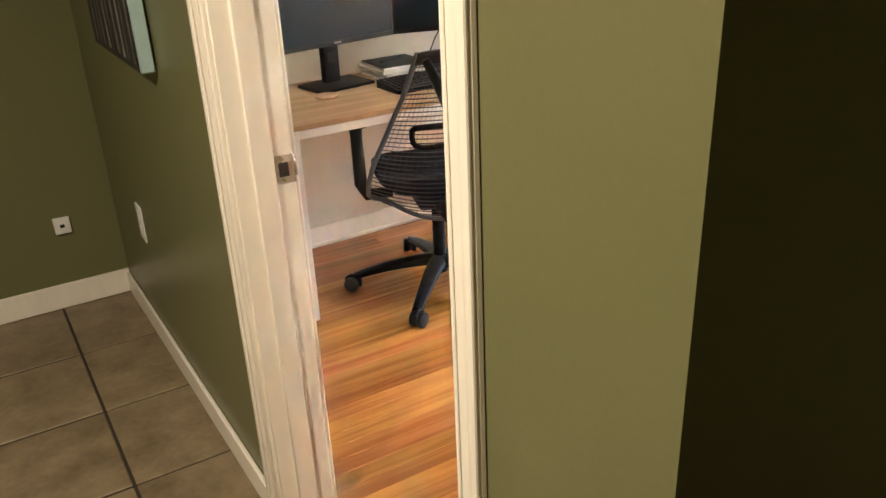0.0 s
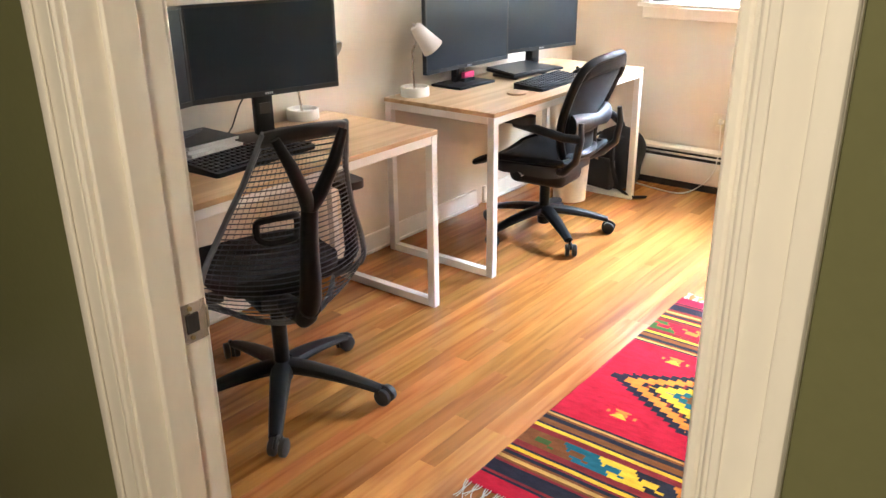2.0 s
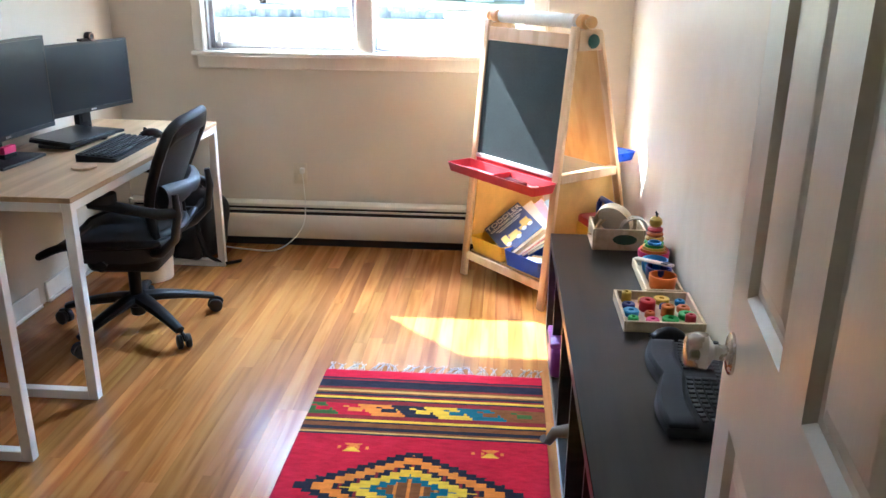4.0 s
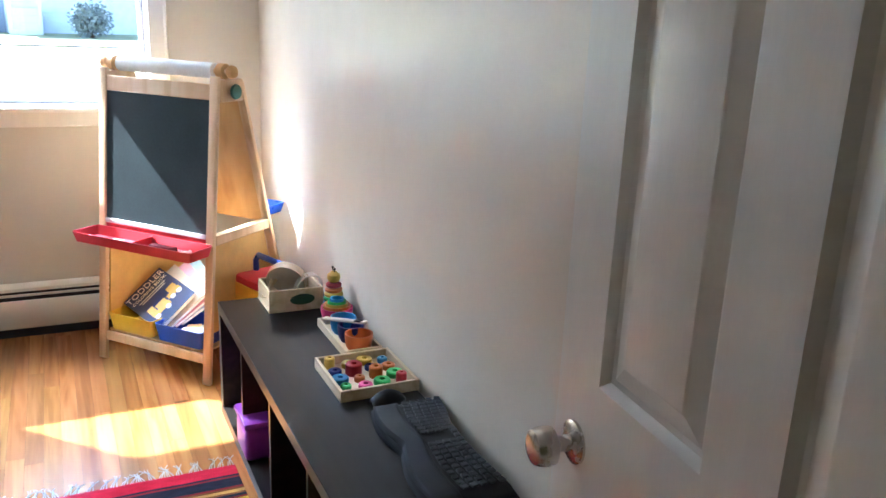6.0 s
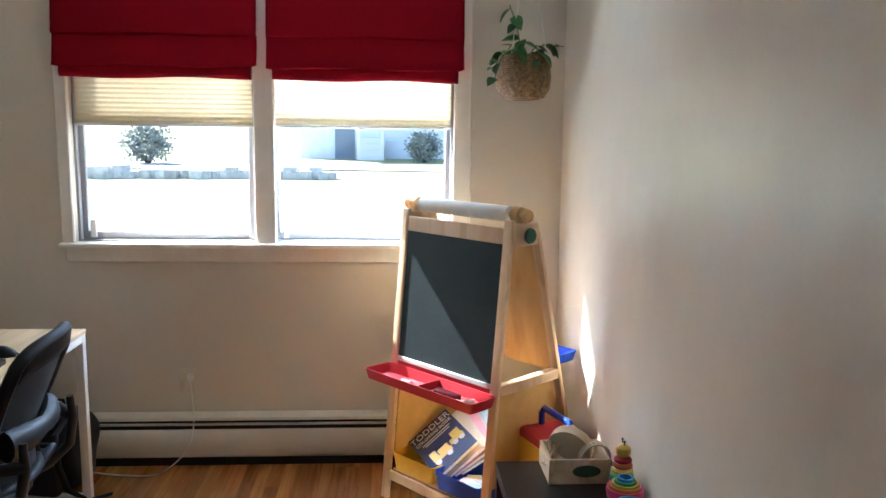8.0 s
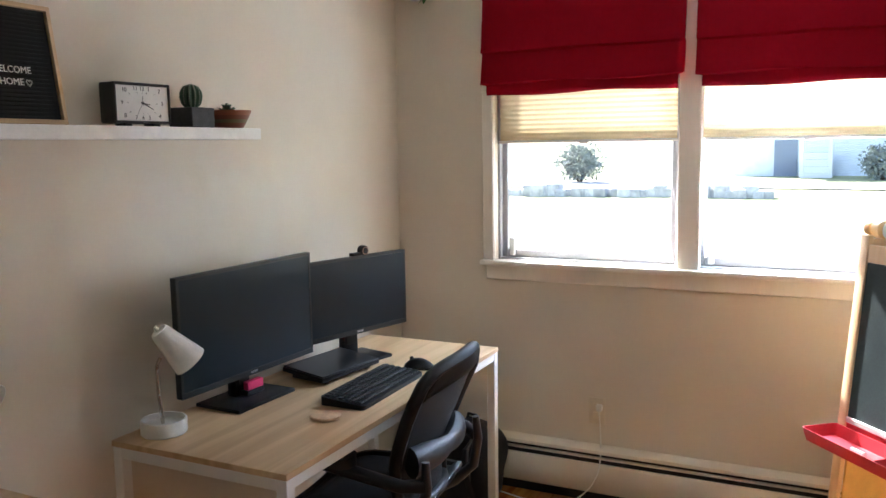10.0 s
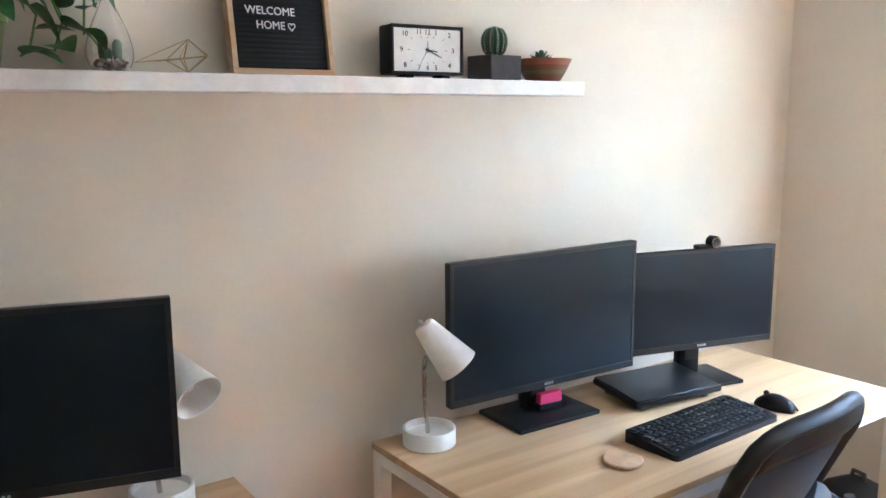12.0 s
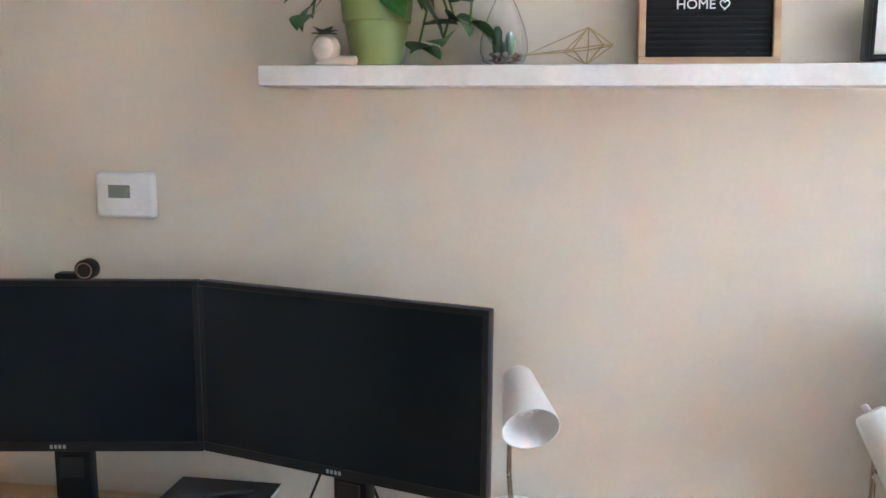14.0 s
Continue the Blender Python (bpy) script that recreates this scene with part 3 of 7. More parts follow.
# hall plates
t = thing("wall_plate", "white plastic wall plate low on the hall wall", "wall plate", pose(hall_face(2.762), 2.762, 0.462))
b = fresh()
box(b, (-0.006, -0.037, -0.062), (0, 0.037, 0.062), 0.003, seg=2)
part("cover_plate", b, WHITE, t)
for z in (-0.025, 0.025):
    b = fresh()
    box(b, (-0.008, -0.016, z - 0.015), (-0.005, 0.016, z + 0.015), 0.002)
    part("socket", b, WHITE, t)
t = thing("phone_jack", "small square white jack on the hall wall", "wall plate", pose(0.456, 3.27, 0.333))
b = fresh()
box(b, (-0.029, -0.016, -0.032), (0.029, 0, 0.032), 0.004, seg=2)
part("cover", b, WHITE, t)
# shade of the port opening, painted as a dark patch
b = fresh()
box(b, (-0.008, -0.018, -0.006), (0.008, -0.015, 0.006))
part("port", b, SLOT_SHADE, t)

# canvas in the hall
t = thing("canvas_picture", "stretched canvas with dark tree trunks and pale blue edges", "picture", pose(hall_face(2.3) - 0.002, 2.125, 1.065))
b = fresh()
box(b, (-0.036, 0, 0), (-0.001, 0.56, 0.70), 0.003)
part("canvas", b, plain("pale_blue_canvas", (0.36, 0.50, 0.50), 0.7, bump=0.3, bump_scale=500), t, "pale blue canvas edge")
b = fresh()
box(b, (-0.0385, 0.004, 0.004), (-0.0362, 0.556, 0.696))
front = part("painted_front", b, plain("dark_painted_canvas", (0.030, 0.028, 0.026), 0.6, var=0.5, bump=0.3, bump_scale=400), t, "dark painted front")
r2 = random.Random(3)
for k in range(9):
    y = 0.03 + k * 0.058 + r2.uniform(-0.01, 0.01)
    b = fresh()
    w, lean = r2.uniform(0.008, 0.022), r2.uniform(-0.03, 0.03)
    vs = [b.verts.new(p) for p in ((-0.039, y, 0.02), (-0.039, y + w, 0.02), (-0.039, y + w + lean, 0.68), (-0.039, y + lean, 0.68))]
    b.faces.new(vs)
    part("tree_trunk", b, plain("grey_paint_%d" % (k % 3), ((0.16, 0.15, 0.14), (0.09, 0.09, 0.09), (0.26, 0.24, 0.22))[k % 3], 0.6, var=0.3), front, smooth=0)

# ceiling plate for the added hall lamp, out of view
t = thing("added_hall_lamp", "round white plate of an added, unseen hall lamp", "lamp", pose(HALL_FILL[0], HALL_FILL[1], TOP))
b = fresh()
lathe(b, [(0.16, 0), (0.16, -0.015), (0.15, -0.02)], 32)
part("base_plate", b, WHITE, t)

# ---- the open door ----
t = thing("panel_door", "white six-panel wooden door standing open against the wall", "door", pose(0.842, 0.924, 0, 0, 0, -6.5))
DW, DH, DT = 0.765, 2.03, 0.036
b = fresh()
xs = [0, 0.108, 0.330, 0.440, 0.657, DW]
zs = [0.012, 0.24, 0.83, 1.03, 1.66, 1.765, 1.94, DH]
for i in range(5):
    for j in range(7):
        panel = i in (1, 3) and j in (1, 3, 5)
        if not panel:
            box(b, (xs[i], -DT, zs[j]), (xs[i + 1], 0, zs[j + 1]))
bmesh.ops.remove_doubles(b, verts=b.verts, dist=0.0001)
part("stiles_and_rails", b, DOORP, t, smooth=0)
for i in (1, 3):
    for j in (1, 3, 5):
        b = fresh()
        a0, a1, c0, c1 = xs[i], xs[i + 1], zs[j], zs[j + 1]
        for side in (0, 1):
            def lev(d, depth):
                y = -depth if side == 0 else -DT + depth
                return [b.verts.new(p) for p in ((a0 + d, y, c0 + d), (a1 - d, y, c0 + d), (a1 - d, y, c1 - d), (a0 + d, y, c1 - d))]
            rows = [lev(0.0, 0.0), lev(0.003, 0.003), lev(0.010, 0.0115), lev(0.018, 0.013), lev(0.043, 0.0065), lev(0.047, 0.004), lev(0.049, 0.0035)]
            for p, q in zip(rows, rows[1:]):
                bridge(b, p, q)
            b.faces.new(rows[-1])
        bmesh.ops.recalc_face_normals(b, faces=b.faces)
        part("panel", b, DOORP, t, smooth=20)
for s in (1, -1):
    b = fresh()
    m = pose(DW - 0.06, 0 if s > 0 else -DT, 0.925, -90 * s, 0, 0)
    lathe(b, [(0.031, 0), (0.031, 0.004), (0.026, 0.007), (0.012, 0.010), (0.011, 0.026), (0.017, 0.030), (0.027, 0.036), (0.0285, 0.046), (0.0265, 0.058),
              (0.024, 0.064), (0.018, 0.067), (0.006, 0.068)], 32, m=m)
    part("door_knob", b, CHROME, t, "brushed nickel door knob")
b = fresh()
box(b, (DW - 0.0005, -0.03, 0.895), (DW + 0.0015, -0.005, 0.955), 0.0006)
part("latch_plate", b, CHROME, t)
for z in (0.22, 1.082, 1.86):
    b = fresh()
    cyl(b, (-0.004, -0.032, z - 0.045), (-0.004, -0.032, z + 0.045), 0.006, seg=12)
    part("hinge_knuckle", b, BRASS, t, "dull brass hinge")
    b = fresh()
    slab(b, round_rect(-0.017, -0.045, 0.014, 0.045, 0.012), 0, 0.0015, m=pose(0, -0.017, z, 90, 0, -90))
    part("hinge_leaf", b, plain("dark_brass", (0.10, 0.08, 0.045), 0.45, 0.8, var=0.3), t, "dark tarnished hinge leaf")


# ---- desks ----
def desk(m, width, depth, label):
    t = thing("desk", label, "desk", m, "white-legged oak desks")
    H = 0.735
    b = fresh()
    box(b, (0, 0, H - 0.018), (width, depth, H), 0.0015)
    part("desk_top", b, OAKTOP, t, "light oak laminate top")
    s = 0.034
    for nm, a, c in (("front_rail", (s, 0.004, H - 0.05), (width - s, 0.004 + s, H - 0.0185)), ("back_rail", (s, depth - 0.004 - s, H - 0.05), (width - s, depth - 0.004, H - 0.0185))):
        b = fresh()
        box(b, a, c, 0.002)
        part(nm, b, WHITEMETAL, t)
    for x in (0.002, width - s - 0.002):
        for y in (0.002, depth - s - 0.002):
            b = fresh()
            box(b, (x, y, 0.0), (x + s, y + s, H - 0.0185), 0.002)
            part("leg", b, WHITEMETAL, t)
        for nm, z0, z1 in (("foot_bar", 0.0, s), ("top_bar", H - 0.05, H - 0.0185)):
            b = fresh()
            box(b, (x, s + 0.0025, z0), (x + s, depth - s - 0.0025, z1), 0.002)
            part(nm, b, WHITEMETAL, t)
    return t


DESK1 = (2.540 - 1.40, 2.585)
DESK2 = (2.886, 2.566)
desk(pose(DESK1[0], DESK1[1], 0), 1.40, 0.60, "light oak desk with a white square-tube frame beside the door")
desk(pose(DESK2[0], DESK2[1], 0), 1.402, 0.605, "light oak desk with a white square-tube frame in the corner")
DZ = 0.735


# ---- monitors ----
def monitor(m, w, h, stand, label, lift, logo=True, neck_back=0.06):
    """m: on the desk under the screen's middle, the screen facing -y. lift: the screen's lower edge."""
    t = thing("monitor", label, "monitor", m, "computer monitors")
    b = fresh()
    box(b, (-w / 2, 0, lift), (w / 2, 0.022, lift + h), 0.003, seg=2)
    box(b, (-w * 0.36, 0.022, lift + 0.05), (w * 0.36, 0.048, lift + h - 0.05), 0.010, seg=2)
    part("case", b, BEZEL, t, "black plastic case")
    b = fresh()
    e, ch = 0.010, 0.018
    for a, c in (((-w / 2, -0.0025, lift), (w / 2, 0, lift + ch)), ((-w / 2, -0.0025, lift + h - e), (w / 2, 0, lift + h)),
                 ((-w / 2, -0.0025, lift + ch), (-w / 2 + e, 0, lift + h - e)), ((w / 2 - e, -0.0025, lift + ch), (w / 2, 0, lift + h - e))):
        box(b, a, c, 0.0006)
    bez = part("bezel", b, BEZEL, t)
    b = fresh()
    box(b, (-w / 2 + e, -0.0012, lift + ch), (w / 2 - e, -0.0002, lift + h - e))
    part("screen", b, SCREEN, t, "dark switched-off screen", smooth=0)
    if logo:
        b = fresh()
        for k in range(4):
            box(b, (-0.015 + k * 0.008, -0.0034, lift + 0.006), (-0.010 + k * 0.008, -0.0026, lift + 0.013))
        part("badge", b, plain("silver_badge", (0.55, 0.55, 0.56), 0.35, 0.6), bez, "small silver badge", smooth=0)
    b = fresh()
    box(b, (-0.035, 0.05, 0.012), (0.035, 0.05 + 0.035, lift + h * 0.45), 0.006, seg=2)
    neck = part("neck", b, BLACKPL, t)
    # the slot is a dark patch, shade put into its colour
    b = fresh()
    box(b, (-0.022, 0.046, lift * 0.55), (0.022, 0.0505, lift * 0.55 + 0.04), 0.001)
    part("cable_slot", b, SLOT_SHADE, neck)
    b = fresh()
    sw, sd = stand
    box(b, (-sw / 2, -sd * 0.28, 0), (sw / 2, sd * 0.38 + 0.05, 0.013), 0.004, seg=2)
    part("stand_base", b, BLACKPL, t)
    return t


m3_left, m3_right = Vector((3.032, 3.054)), Vector((3.650, 3.028))
mid = (m3_left + m3_right) / 2
monitor(pose(mid.x, mid.y - 0.012, DZ, 0, 0, math.degrees(math.atan2(m3_right.y - m3_left.y, m3_right.x - m3_left.x))), 0.617, 0.358, (0.27, 0.20),
        "large black computer monitor, switched off, on the corner desk", 0.088)
m4_left, m4_right = Vector((3.648, 3.035)), Vector((4.137, 2.903))
mid = (m4_left + m4_right) / 2
monitor(pose(mid.x, mid.y, DZ, 0, 0, math.degrees(math.atan2(m4_right.y - m4_left.y, m4_right.x - m4_left.x))), 0.505, 0.295, (0.24, 0.18),
        "smaller black computer monitor with a webcam on top", 0.108)
m2_left, m2_right = Vector((1.794, 3.050)), Vector((2.341, 2.900))
mid = (m2_left + m2_right) / 2
monitor(pose(mid.x, mid.y, DZ, 0, 0, math.degrees(math.atan2(m2_right.y - m2_left.y, m2_right.x - m2_left.x))), 0.566, 0.325, (0.25, 0.19),
        "black computer monitor, switched off, on the near desk", 0.163)
m1_left, m1_right = Vector((1.262, 2.955)), Vector((1.795, 3.046))
mid = (m1_left + m1_right) / 2
monitor(pose(mid.x, mid.y, DZ, 0, 0, math.degrees(math.atan2(m1_right.y - m1_left.y, m1_right.x - m1_left.x))), 0.54, 0.325, (0.25, 0.19),
        "black computer monitor angled towards the chair", 0.163)


# ---- chairs ----
def star_base(t, angle, R, hub_z, dark):
    b = fresh()
    lathe(b, [(0.024, 0.055), (0.030, 0.06), (0.034, hub_z - 0.03), (0.046, hub_z - 0.02), (0.048, hub_z + 0.015), (0.036, hub_z + 0.025)], 20)
    part("hub", b, dark, t)
    b = fresh()
    cyl(b, (0, 0, hub_z), (0, 0, 0.36), 0.025, seg=16)
    cyl(b, (0, 0, 0.2), (0, 0, 0.40), 0.016, seg=16)
    part("gas_column", b, BLACKPL, t)
    for k in range(5):
        a = radians(angle + 72 * k)
        d, s = Vector((math.cos(a), math.sin(a), 0)), Vector((-math.sin(a), math.cos(a), 0))
        b = fresh()
        pts = [d * (0.03 + (R - 0.03) * u) + Vector((0, 0, hub_z + 0.005 - 0.055 * u ** 1.6)) for u in [i / 8 for i in range(9)]]
        tube(b, pts, [0.038 - 0.017 * i / 8 for i in range(9)], 10, flat=0.66)
        leg = part("leg", b, dark, t)
        b = fresh()
        cc = d * R + s * 0.008
        for e in (-0.017, 0.017):
            q = cc + d * 0.012
            axis = (s * 0.9 + d * 0.3).normalized()
            c0 = Vector((q.x, q.y, 0.029)) + axis * (e - 0.010)
            tube(b, [c0, c0 + axis * 0.003, c0 + axis * 0.017, c0 + axis * 0.020], [0.024, 0.029, 0.029, 0.024], 20)
        wheel = part("caster", b, BLACKRUB, leg, "twin black caster wheels")
        b = fresh()
        axis = (s * 0.9 + d * 0.3).normalized()
        hood = arc((0, 0, 0), 0.032, 20, 200, 10, "xz")
        fw = d * 0.9 - s * 0.3
        vs0 = [Vector((cc.x, cc.y, 0.029)) + d * 0.012 + fw * p.x + Vector((0, 0, p.z)) for p in hood]
        tube(b, vs0, 0.007, 6)
        cyl(b, (cc.x, cc.y, 0.045), (cc.x, cc.y, hub_z - 0.045), 0.007, seg=10)
        part("caster_hood", b, BLACKPL, leg)


def arm(t, side, x, y, z, dark, curve):
    b = fresh()
    tube(b, [(side * 0.17, y + 0.0, 0.40), (side * x * 0.93, y - 0.01, 0.405), (side * x, y - 0.015, 0.45), (side * x, y + curve, z - 0.07), (side * x, y + 0.01 + curve, z - 0.02)],
         [0.020, 0.022, 0.024, 0.022, 0.026], 10)
    post = part("armrest", b, dark, t)
    b = fresh()
    m = pose(side * (x - 0.005), y + 0.06, z, 0, 0, side * 6)
    slab(b, round_rect(-0.043, -0.12, 0.043, 0.13, 0.035), -0.025, 0.0, m=m)
    bmesh.ops.bevel(b, geom=[e for e in b.edges if e.calc_face_angle(0) > 1.0], offset=0.009, segments=2, affect="EDGES")
    part("arm_pad", b, BLACKRUB, post, "soft black arm pad")


def net_chair(m, base_angle):
    t = thing("office_chair", "dark grey office chair with an open net back and Y-shaped spine", "office chair", m, "office chairs")
    star_base(t, base_angle, 0.335, 0.105, BLACKPL)
    # seat with side shells
    b = fresh()
    slab(b, round_rect(-0.215, -0.10, 0.215, 0.27, 0.10, 8), 0.445, 0.475)
    bmesh.ops.bevel(b, geom=[e for e in b.edges if e.calc_face_angle(0) > 1.0], offset=0.016, segments=3, affect="EDGES")
    part("seat", b, FABRIC, t, "dark fabric seat cushion")
    b = fresh()
    slab(b, round_rect(-0.17, -0.06, 0.17, 0.22, 0.08, 6), 0.405, 0.444)
    box(b, (-0.09, -0.09, 0.345), (0.09, 0.12, 0.405), 0.02, seg=2)
    part("seat_pan", b, BLACKPL, t)
    b = fresh()
    tube(b, [(0.12, 0.05, 0.365), (0.30, 0.06, 0.362), (0.325, 0.06, 0.36)], [0.008, 0.008, 0.013], 8)
    part("lever", b, BLACKPL, t)

    def surf(u, v, back=0.0):
        s = (u - 0.5) * 2
        knots = ((0, 0.200), (0.04, 0.245), (0.10, 0.272), (0.18, 0.274), (0.32, 0.254), (0.52, 0.206), (0.75, 0.156), (1.0, 0.118))
        half = 0.118
        for (v0, h0), (v1, h1) in zip(knots, knots[1:]):
            if v0 <= v <= v1:
                half = h0 + (h1 - h0) * (v - v0) / (v1 - v0)
        low = max(0.0, 1 - v / 0.2)
        y = -0.240 - 0.105 * v ** 1.2 + 0.045 * math.sin(v * 3.14) + 0.125 * abs(s) ** 2.2 * (1 - v) ** 1.2 + 0.03 * s * s + 0.07 * low ** 2
        z = 0.345 + 0.635 * v + 0.040 * abs(s) ** 2.2 * (1 - v) ** 3 - 0.012 * s * s * v
        return Vector((s * half, y - back, z))
    nu, nv = 26, 36
    b = fresh()
    fs = sheet(b, lambda u, v: surf(u, 0.01 + 0.94 * v), nu, nv)
    bmesh.ops.inset_individual(b, faces=fs, thickness=0.0066, use_even_offset=True)
    bmesh.ops.delete(b, geom=fs, context="FACES")
    solidify(part("back_net", b, NET, t, "open elastic net back", smooth=0), 0.004)
    b = fresh()
    sheet(b, lambda u, v: surf(u, 0.94 + 0.06 * v) + Vector((0, 0, 0)), 16, 3)
    solidify(part("top_band", b, GREYPL, t, "solid band along the top of the back"), 0.016)
    b = fresh()
    rim = [surf(0, v / 20) for v in range(20, -1, -1)] + [surf(u / 20, 0) for u in range(1, 20)] + [surf(1, v / 20) for v in range(21)]
    tube(b, rim, 0.009, 8)
    part("back_rim", b, NET, t, "flexible rim of the net back")
    # Y spine
    for s in (0, 1):
        b = fresh()
        end = surf(0.10 if s == 0 else 0.90, 0.97, 0.02)
        joint = Vector((0, surf(0.5, 0.60).y - 0.045, 0.735))
        pts = [end, end.lerp(joint, 0.35) + Vector((0, -0.022, 0)), end.lerp(joint, 0.75) + Vector((0, -0.02, 0.0)), joint]
        tube(b, pts, [0.013, 0.018, 0.021, 0.022], 12)
        part("spine_arm", b, BLACKPL, t)
    b = fresh()
    ctr = [Vector((0, surf(0.5, v).y - 0.045 + 0.030 * max(0, 0.25 - v) / 0.25, 0.345 + 0.635 * v)) for v in (0.62, 0.52, 0.4, 0.28, 0.16, 0.06, 0.02)]
    tube(b, ctr, [0.024, 0.026, 0.028, 0.031, 0.033, 0.034, 0.028], 14)
    part("spine", b, BLACKPL, t)
    b = fresh()
    c = surf(0.5, 0.42)
    loop = []
    for k in range(20):
        a = 2 * math.pi * k / 20
        ca, sa = math.cos(a), math.sin(a)
        loop.append((0.062 * math.copysign(abs(ca) ** 0.5, ca) - 0.070, c.y - 0.026 + 0.03 * ca * ca, c.z + 0.068 + 0.036 * math.copysign(abs(sa) ** 0.5, sa)))
    tube(b, loop, 0.0105, 8, closed=True)
    part("lumbar_loop", b, BLACKPL, t)
    b = fresh()
    tube(b, [(0, -0.255, 0.42), (0, -0.16, 0.37), (0, 0.0, 0.36)], [0.034, 0.036, 0.03], 10)
    part("back_bracket", b, BLACKPL, t)
    for s in (-1, 1):
        arm(t, s, 0.285, 0.02, 0.695, BLACKPL, 0.0)
    return t


net_chair(pose(1.695, 2.583, 0, 0, 0, -17), 224 + 17)


def mesh_chair(m, base_angle):
    t = thing("office_chair", "black mesh office chair with a contoured frame and lumbar pad", "office chair", m, "office chairs")
    star_base(t, base_angle, 0.315, 0.125, BLACKPL)
    GAUZE = plain("black_woven_mesh", (0.010, 0.010, 0.011), 0.85, var=0.3, bump=0.6, bump_scale=900)
    b = fresh()
    box(b, (-0.12, -0.15, 0.275), (0.12, 0.15, 0.40), 0.04, seg=3)
    box(b, (-0.13, -0.02, 0.33), (0.13, 0.06, 0.38), 0.02, seg=2)
    part("tilt_mechanism", b, BLACKPL, t)
    b = fresh()
    slab(b, round_rect(-0.205, -0.17, 0.205, 0.20, 0.09, 8), 0.352, 0.408)
    bmesh.ops.bevel(b, geom=[e for e in b.edges if e.calc_face_angle(0) > 1.0], offset=0.02, segments=2, affect="EDGES")
    part("seat_shell", b, BLACKRUB, t, "black moulded shell under the seat")
    for s in (-1, 1):
        b = fresh()
        tube(b, [(s * 0.12, 0.02, 0.36), (s * 0.21, 0.03, 0.35), (s * 0.235, 0.03, 0.35)], [0.010, 0.012, 0.022], 10)
        part("tilt_knob", b, BLACKPL, t)

    def seat(u, v):
        s = (u - 0.5) * 2
        y = -0.20 + 0.46 * v
        half = 0.235 + 0.02 * math.sin(v * 3.1)
        return Vector((s * half, y, 0.435 - 0.02 * (1 - s * s) - 0.05 * max(0, v - 0.72) ** 1.5 * 6 + 0.012 * (1 - v)))
    b = fresh()
    sheet(b, seat, 14, 14)
    solidify(part("seat", b, GAUZE, t, "black woven mesh seat"), 0.006)
    b = fresh()
    n = 14
    rim = [seat(k / n, 0) for k in range(n)] + [seat(1, k / n) for k in range(n)] + [seat(1 - k / n, 1) for k in range(n)] + [seat(0, 1 - k / n) for k in range(n)]
    tube(b, rim, 0.018, 8, closed=True, flat=0.8)
    part("seat_frame", b, BLACKPL, t)

    def back(u, v, out=0.0):
        s = (u - 0.5) * 2
        z = 0.45 + 0.455 * v
        half = 0.16 + 0.085 * math.sin(min(1, v * 1.12) * 1.571) ** 1.2 - 0.03 * max(0, v - 0.85) / 0.15
        corner = abs(s) ** 5
        y = -0.215 - 0.10 * v ** 1.3 + 0.035 * math.sin(v * 4.2) * (1 - v) + 0.045 * s * s
        z2 = z - 0.035 * corner * max(0, v - 0.7) / 0.3 - 0.012 * s * s * v
        return Vector((s * half, y - out, z2))
    b = fresh()
    sheet(b, back, 16, 20)
    solidify(part("backrest", b, GAUZE, t, "black woven mesh back"), 0.005)
    b = fresh()
    rim = [back(k / n, 0) for k in range(n)] + [back(1, k / 20) for k in range(20)] + [back(1 - k / n, 1) for k in range(n)] + [back(0, 1 - k / 20) for k in range(20)]
    tube(b, rim, [0.021] * len(rim), 10, closed=True, flat=0.9)
    part("back_frame", b, BLACKPL, t, "moulded frame of the mesh back")
    b = fresh()
    sheet(b, lambda u, v: back(0.02 + 0.96 * u, 0.86 + 0.14 * v, 0.012), 12, 4)
    solidify(part("top_panel", b, BLACKPL, t), 0.014)
    # lumbar pad: a bowed soft block across the back
    b = fresh()
    pts = [back(u, 0.36, 0.026 + 0.014 * math.sin(u * 3.14)) for u in [0.06 + 0.88 * i / 12 for i in range(13)]]
    tube(b, pts, [0.022 + 0.014 * abs(math.cos(i / 12 * 3.14)) for i in range(13)], 12, flat=1.35)
    part("lumbar_pad", b, BLACKRUB, t, "bowed black lumbar pad")
    for s in (-1, 1):
        b = fresh()
        tube(b, [(s * 0.13, -0.12, 0.37), (s * 0.215, -0.20, 0.40), (s * 0.225, -0.262, 0.46), (s * 0.222, -0.280, 0.56), (s * 0.215, -0.275, 0.635)],
             [0.018, 0.018, 0.017, 0.016, 0.012], 10)
        part("back_bar", b, GREYPL, t, "grey upright bar behind the back")
        b = fresh()
        tube(b, [(s * 0.225, -0.27, 0.565), (s * 0.27, -0.22, 0.575), (s * 0.285, -0.10, 0.60), (s * 0.285, 0.02, 0.62)], [0.02, 0.02, 0.021, 0.022], 10)
        post = part("armrest", b, BLACKPL, t)
        b = fresh()
        mm = pose(s * 0.285, 0.04, 0.655, 0, 0, 0)
        slab(b, round_rect(-0.045, -0.12, 0.045, 0.13, 0.04), -0.032, 0.0, m=mm)
        bmesh.ops.bevel(b, geom=[e for e in b.edges if e.calc_face_angle(0) > 1.0], offset=0.011, segments=2, affect="EDGES")
        part("arm_pad", b, BLACKRUB, post, "soft black arm pad")
    return t


mesh_chair(pose(3.515, 2.69, 0, 0, 0, 4), 233 - 4)

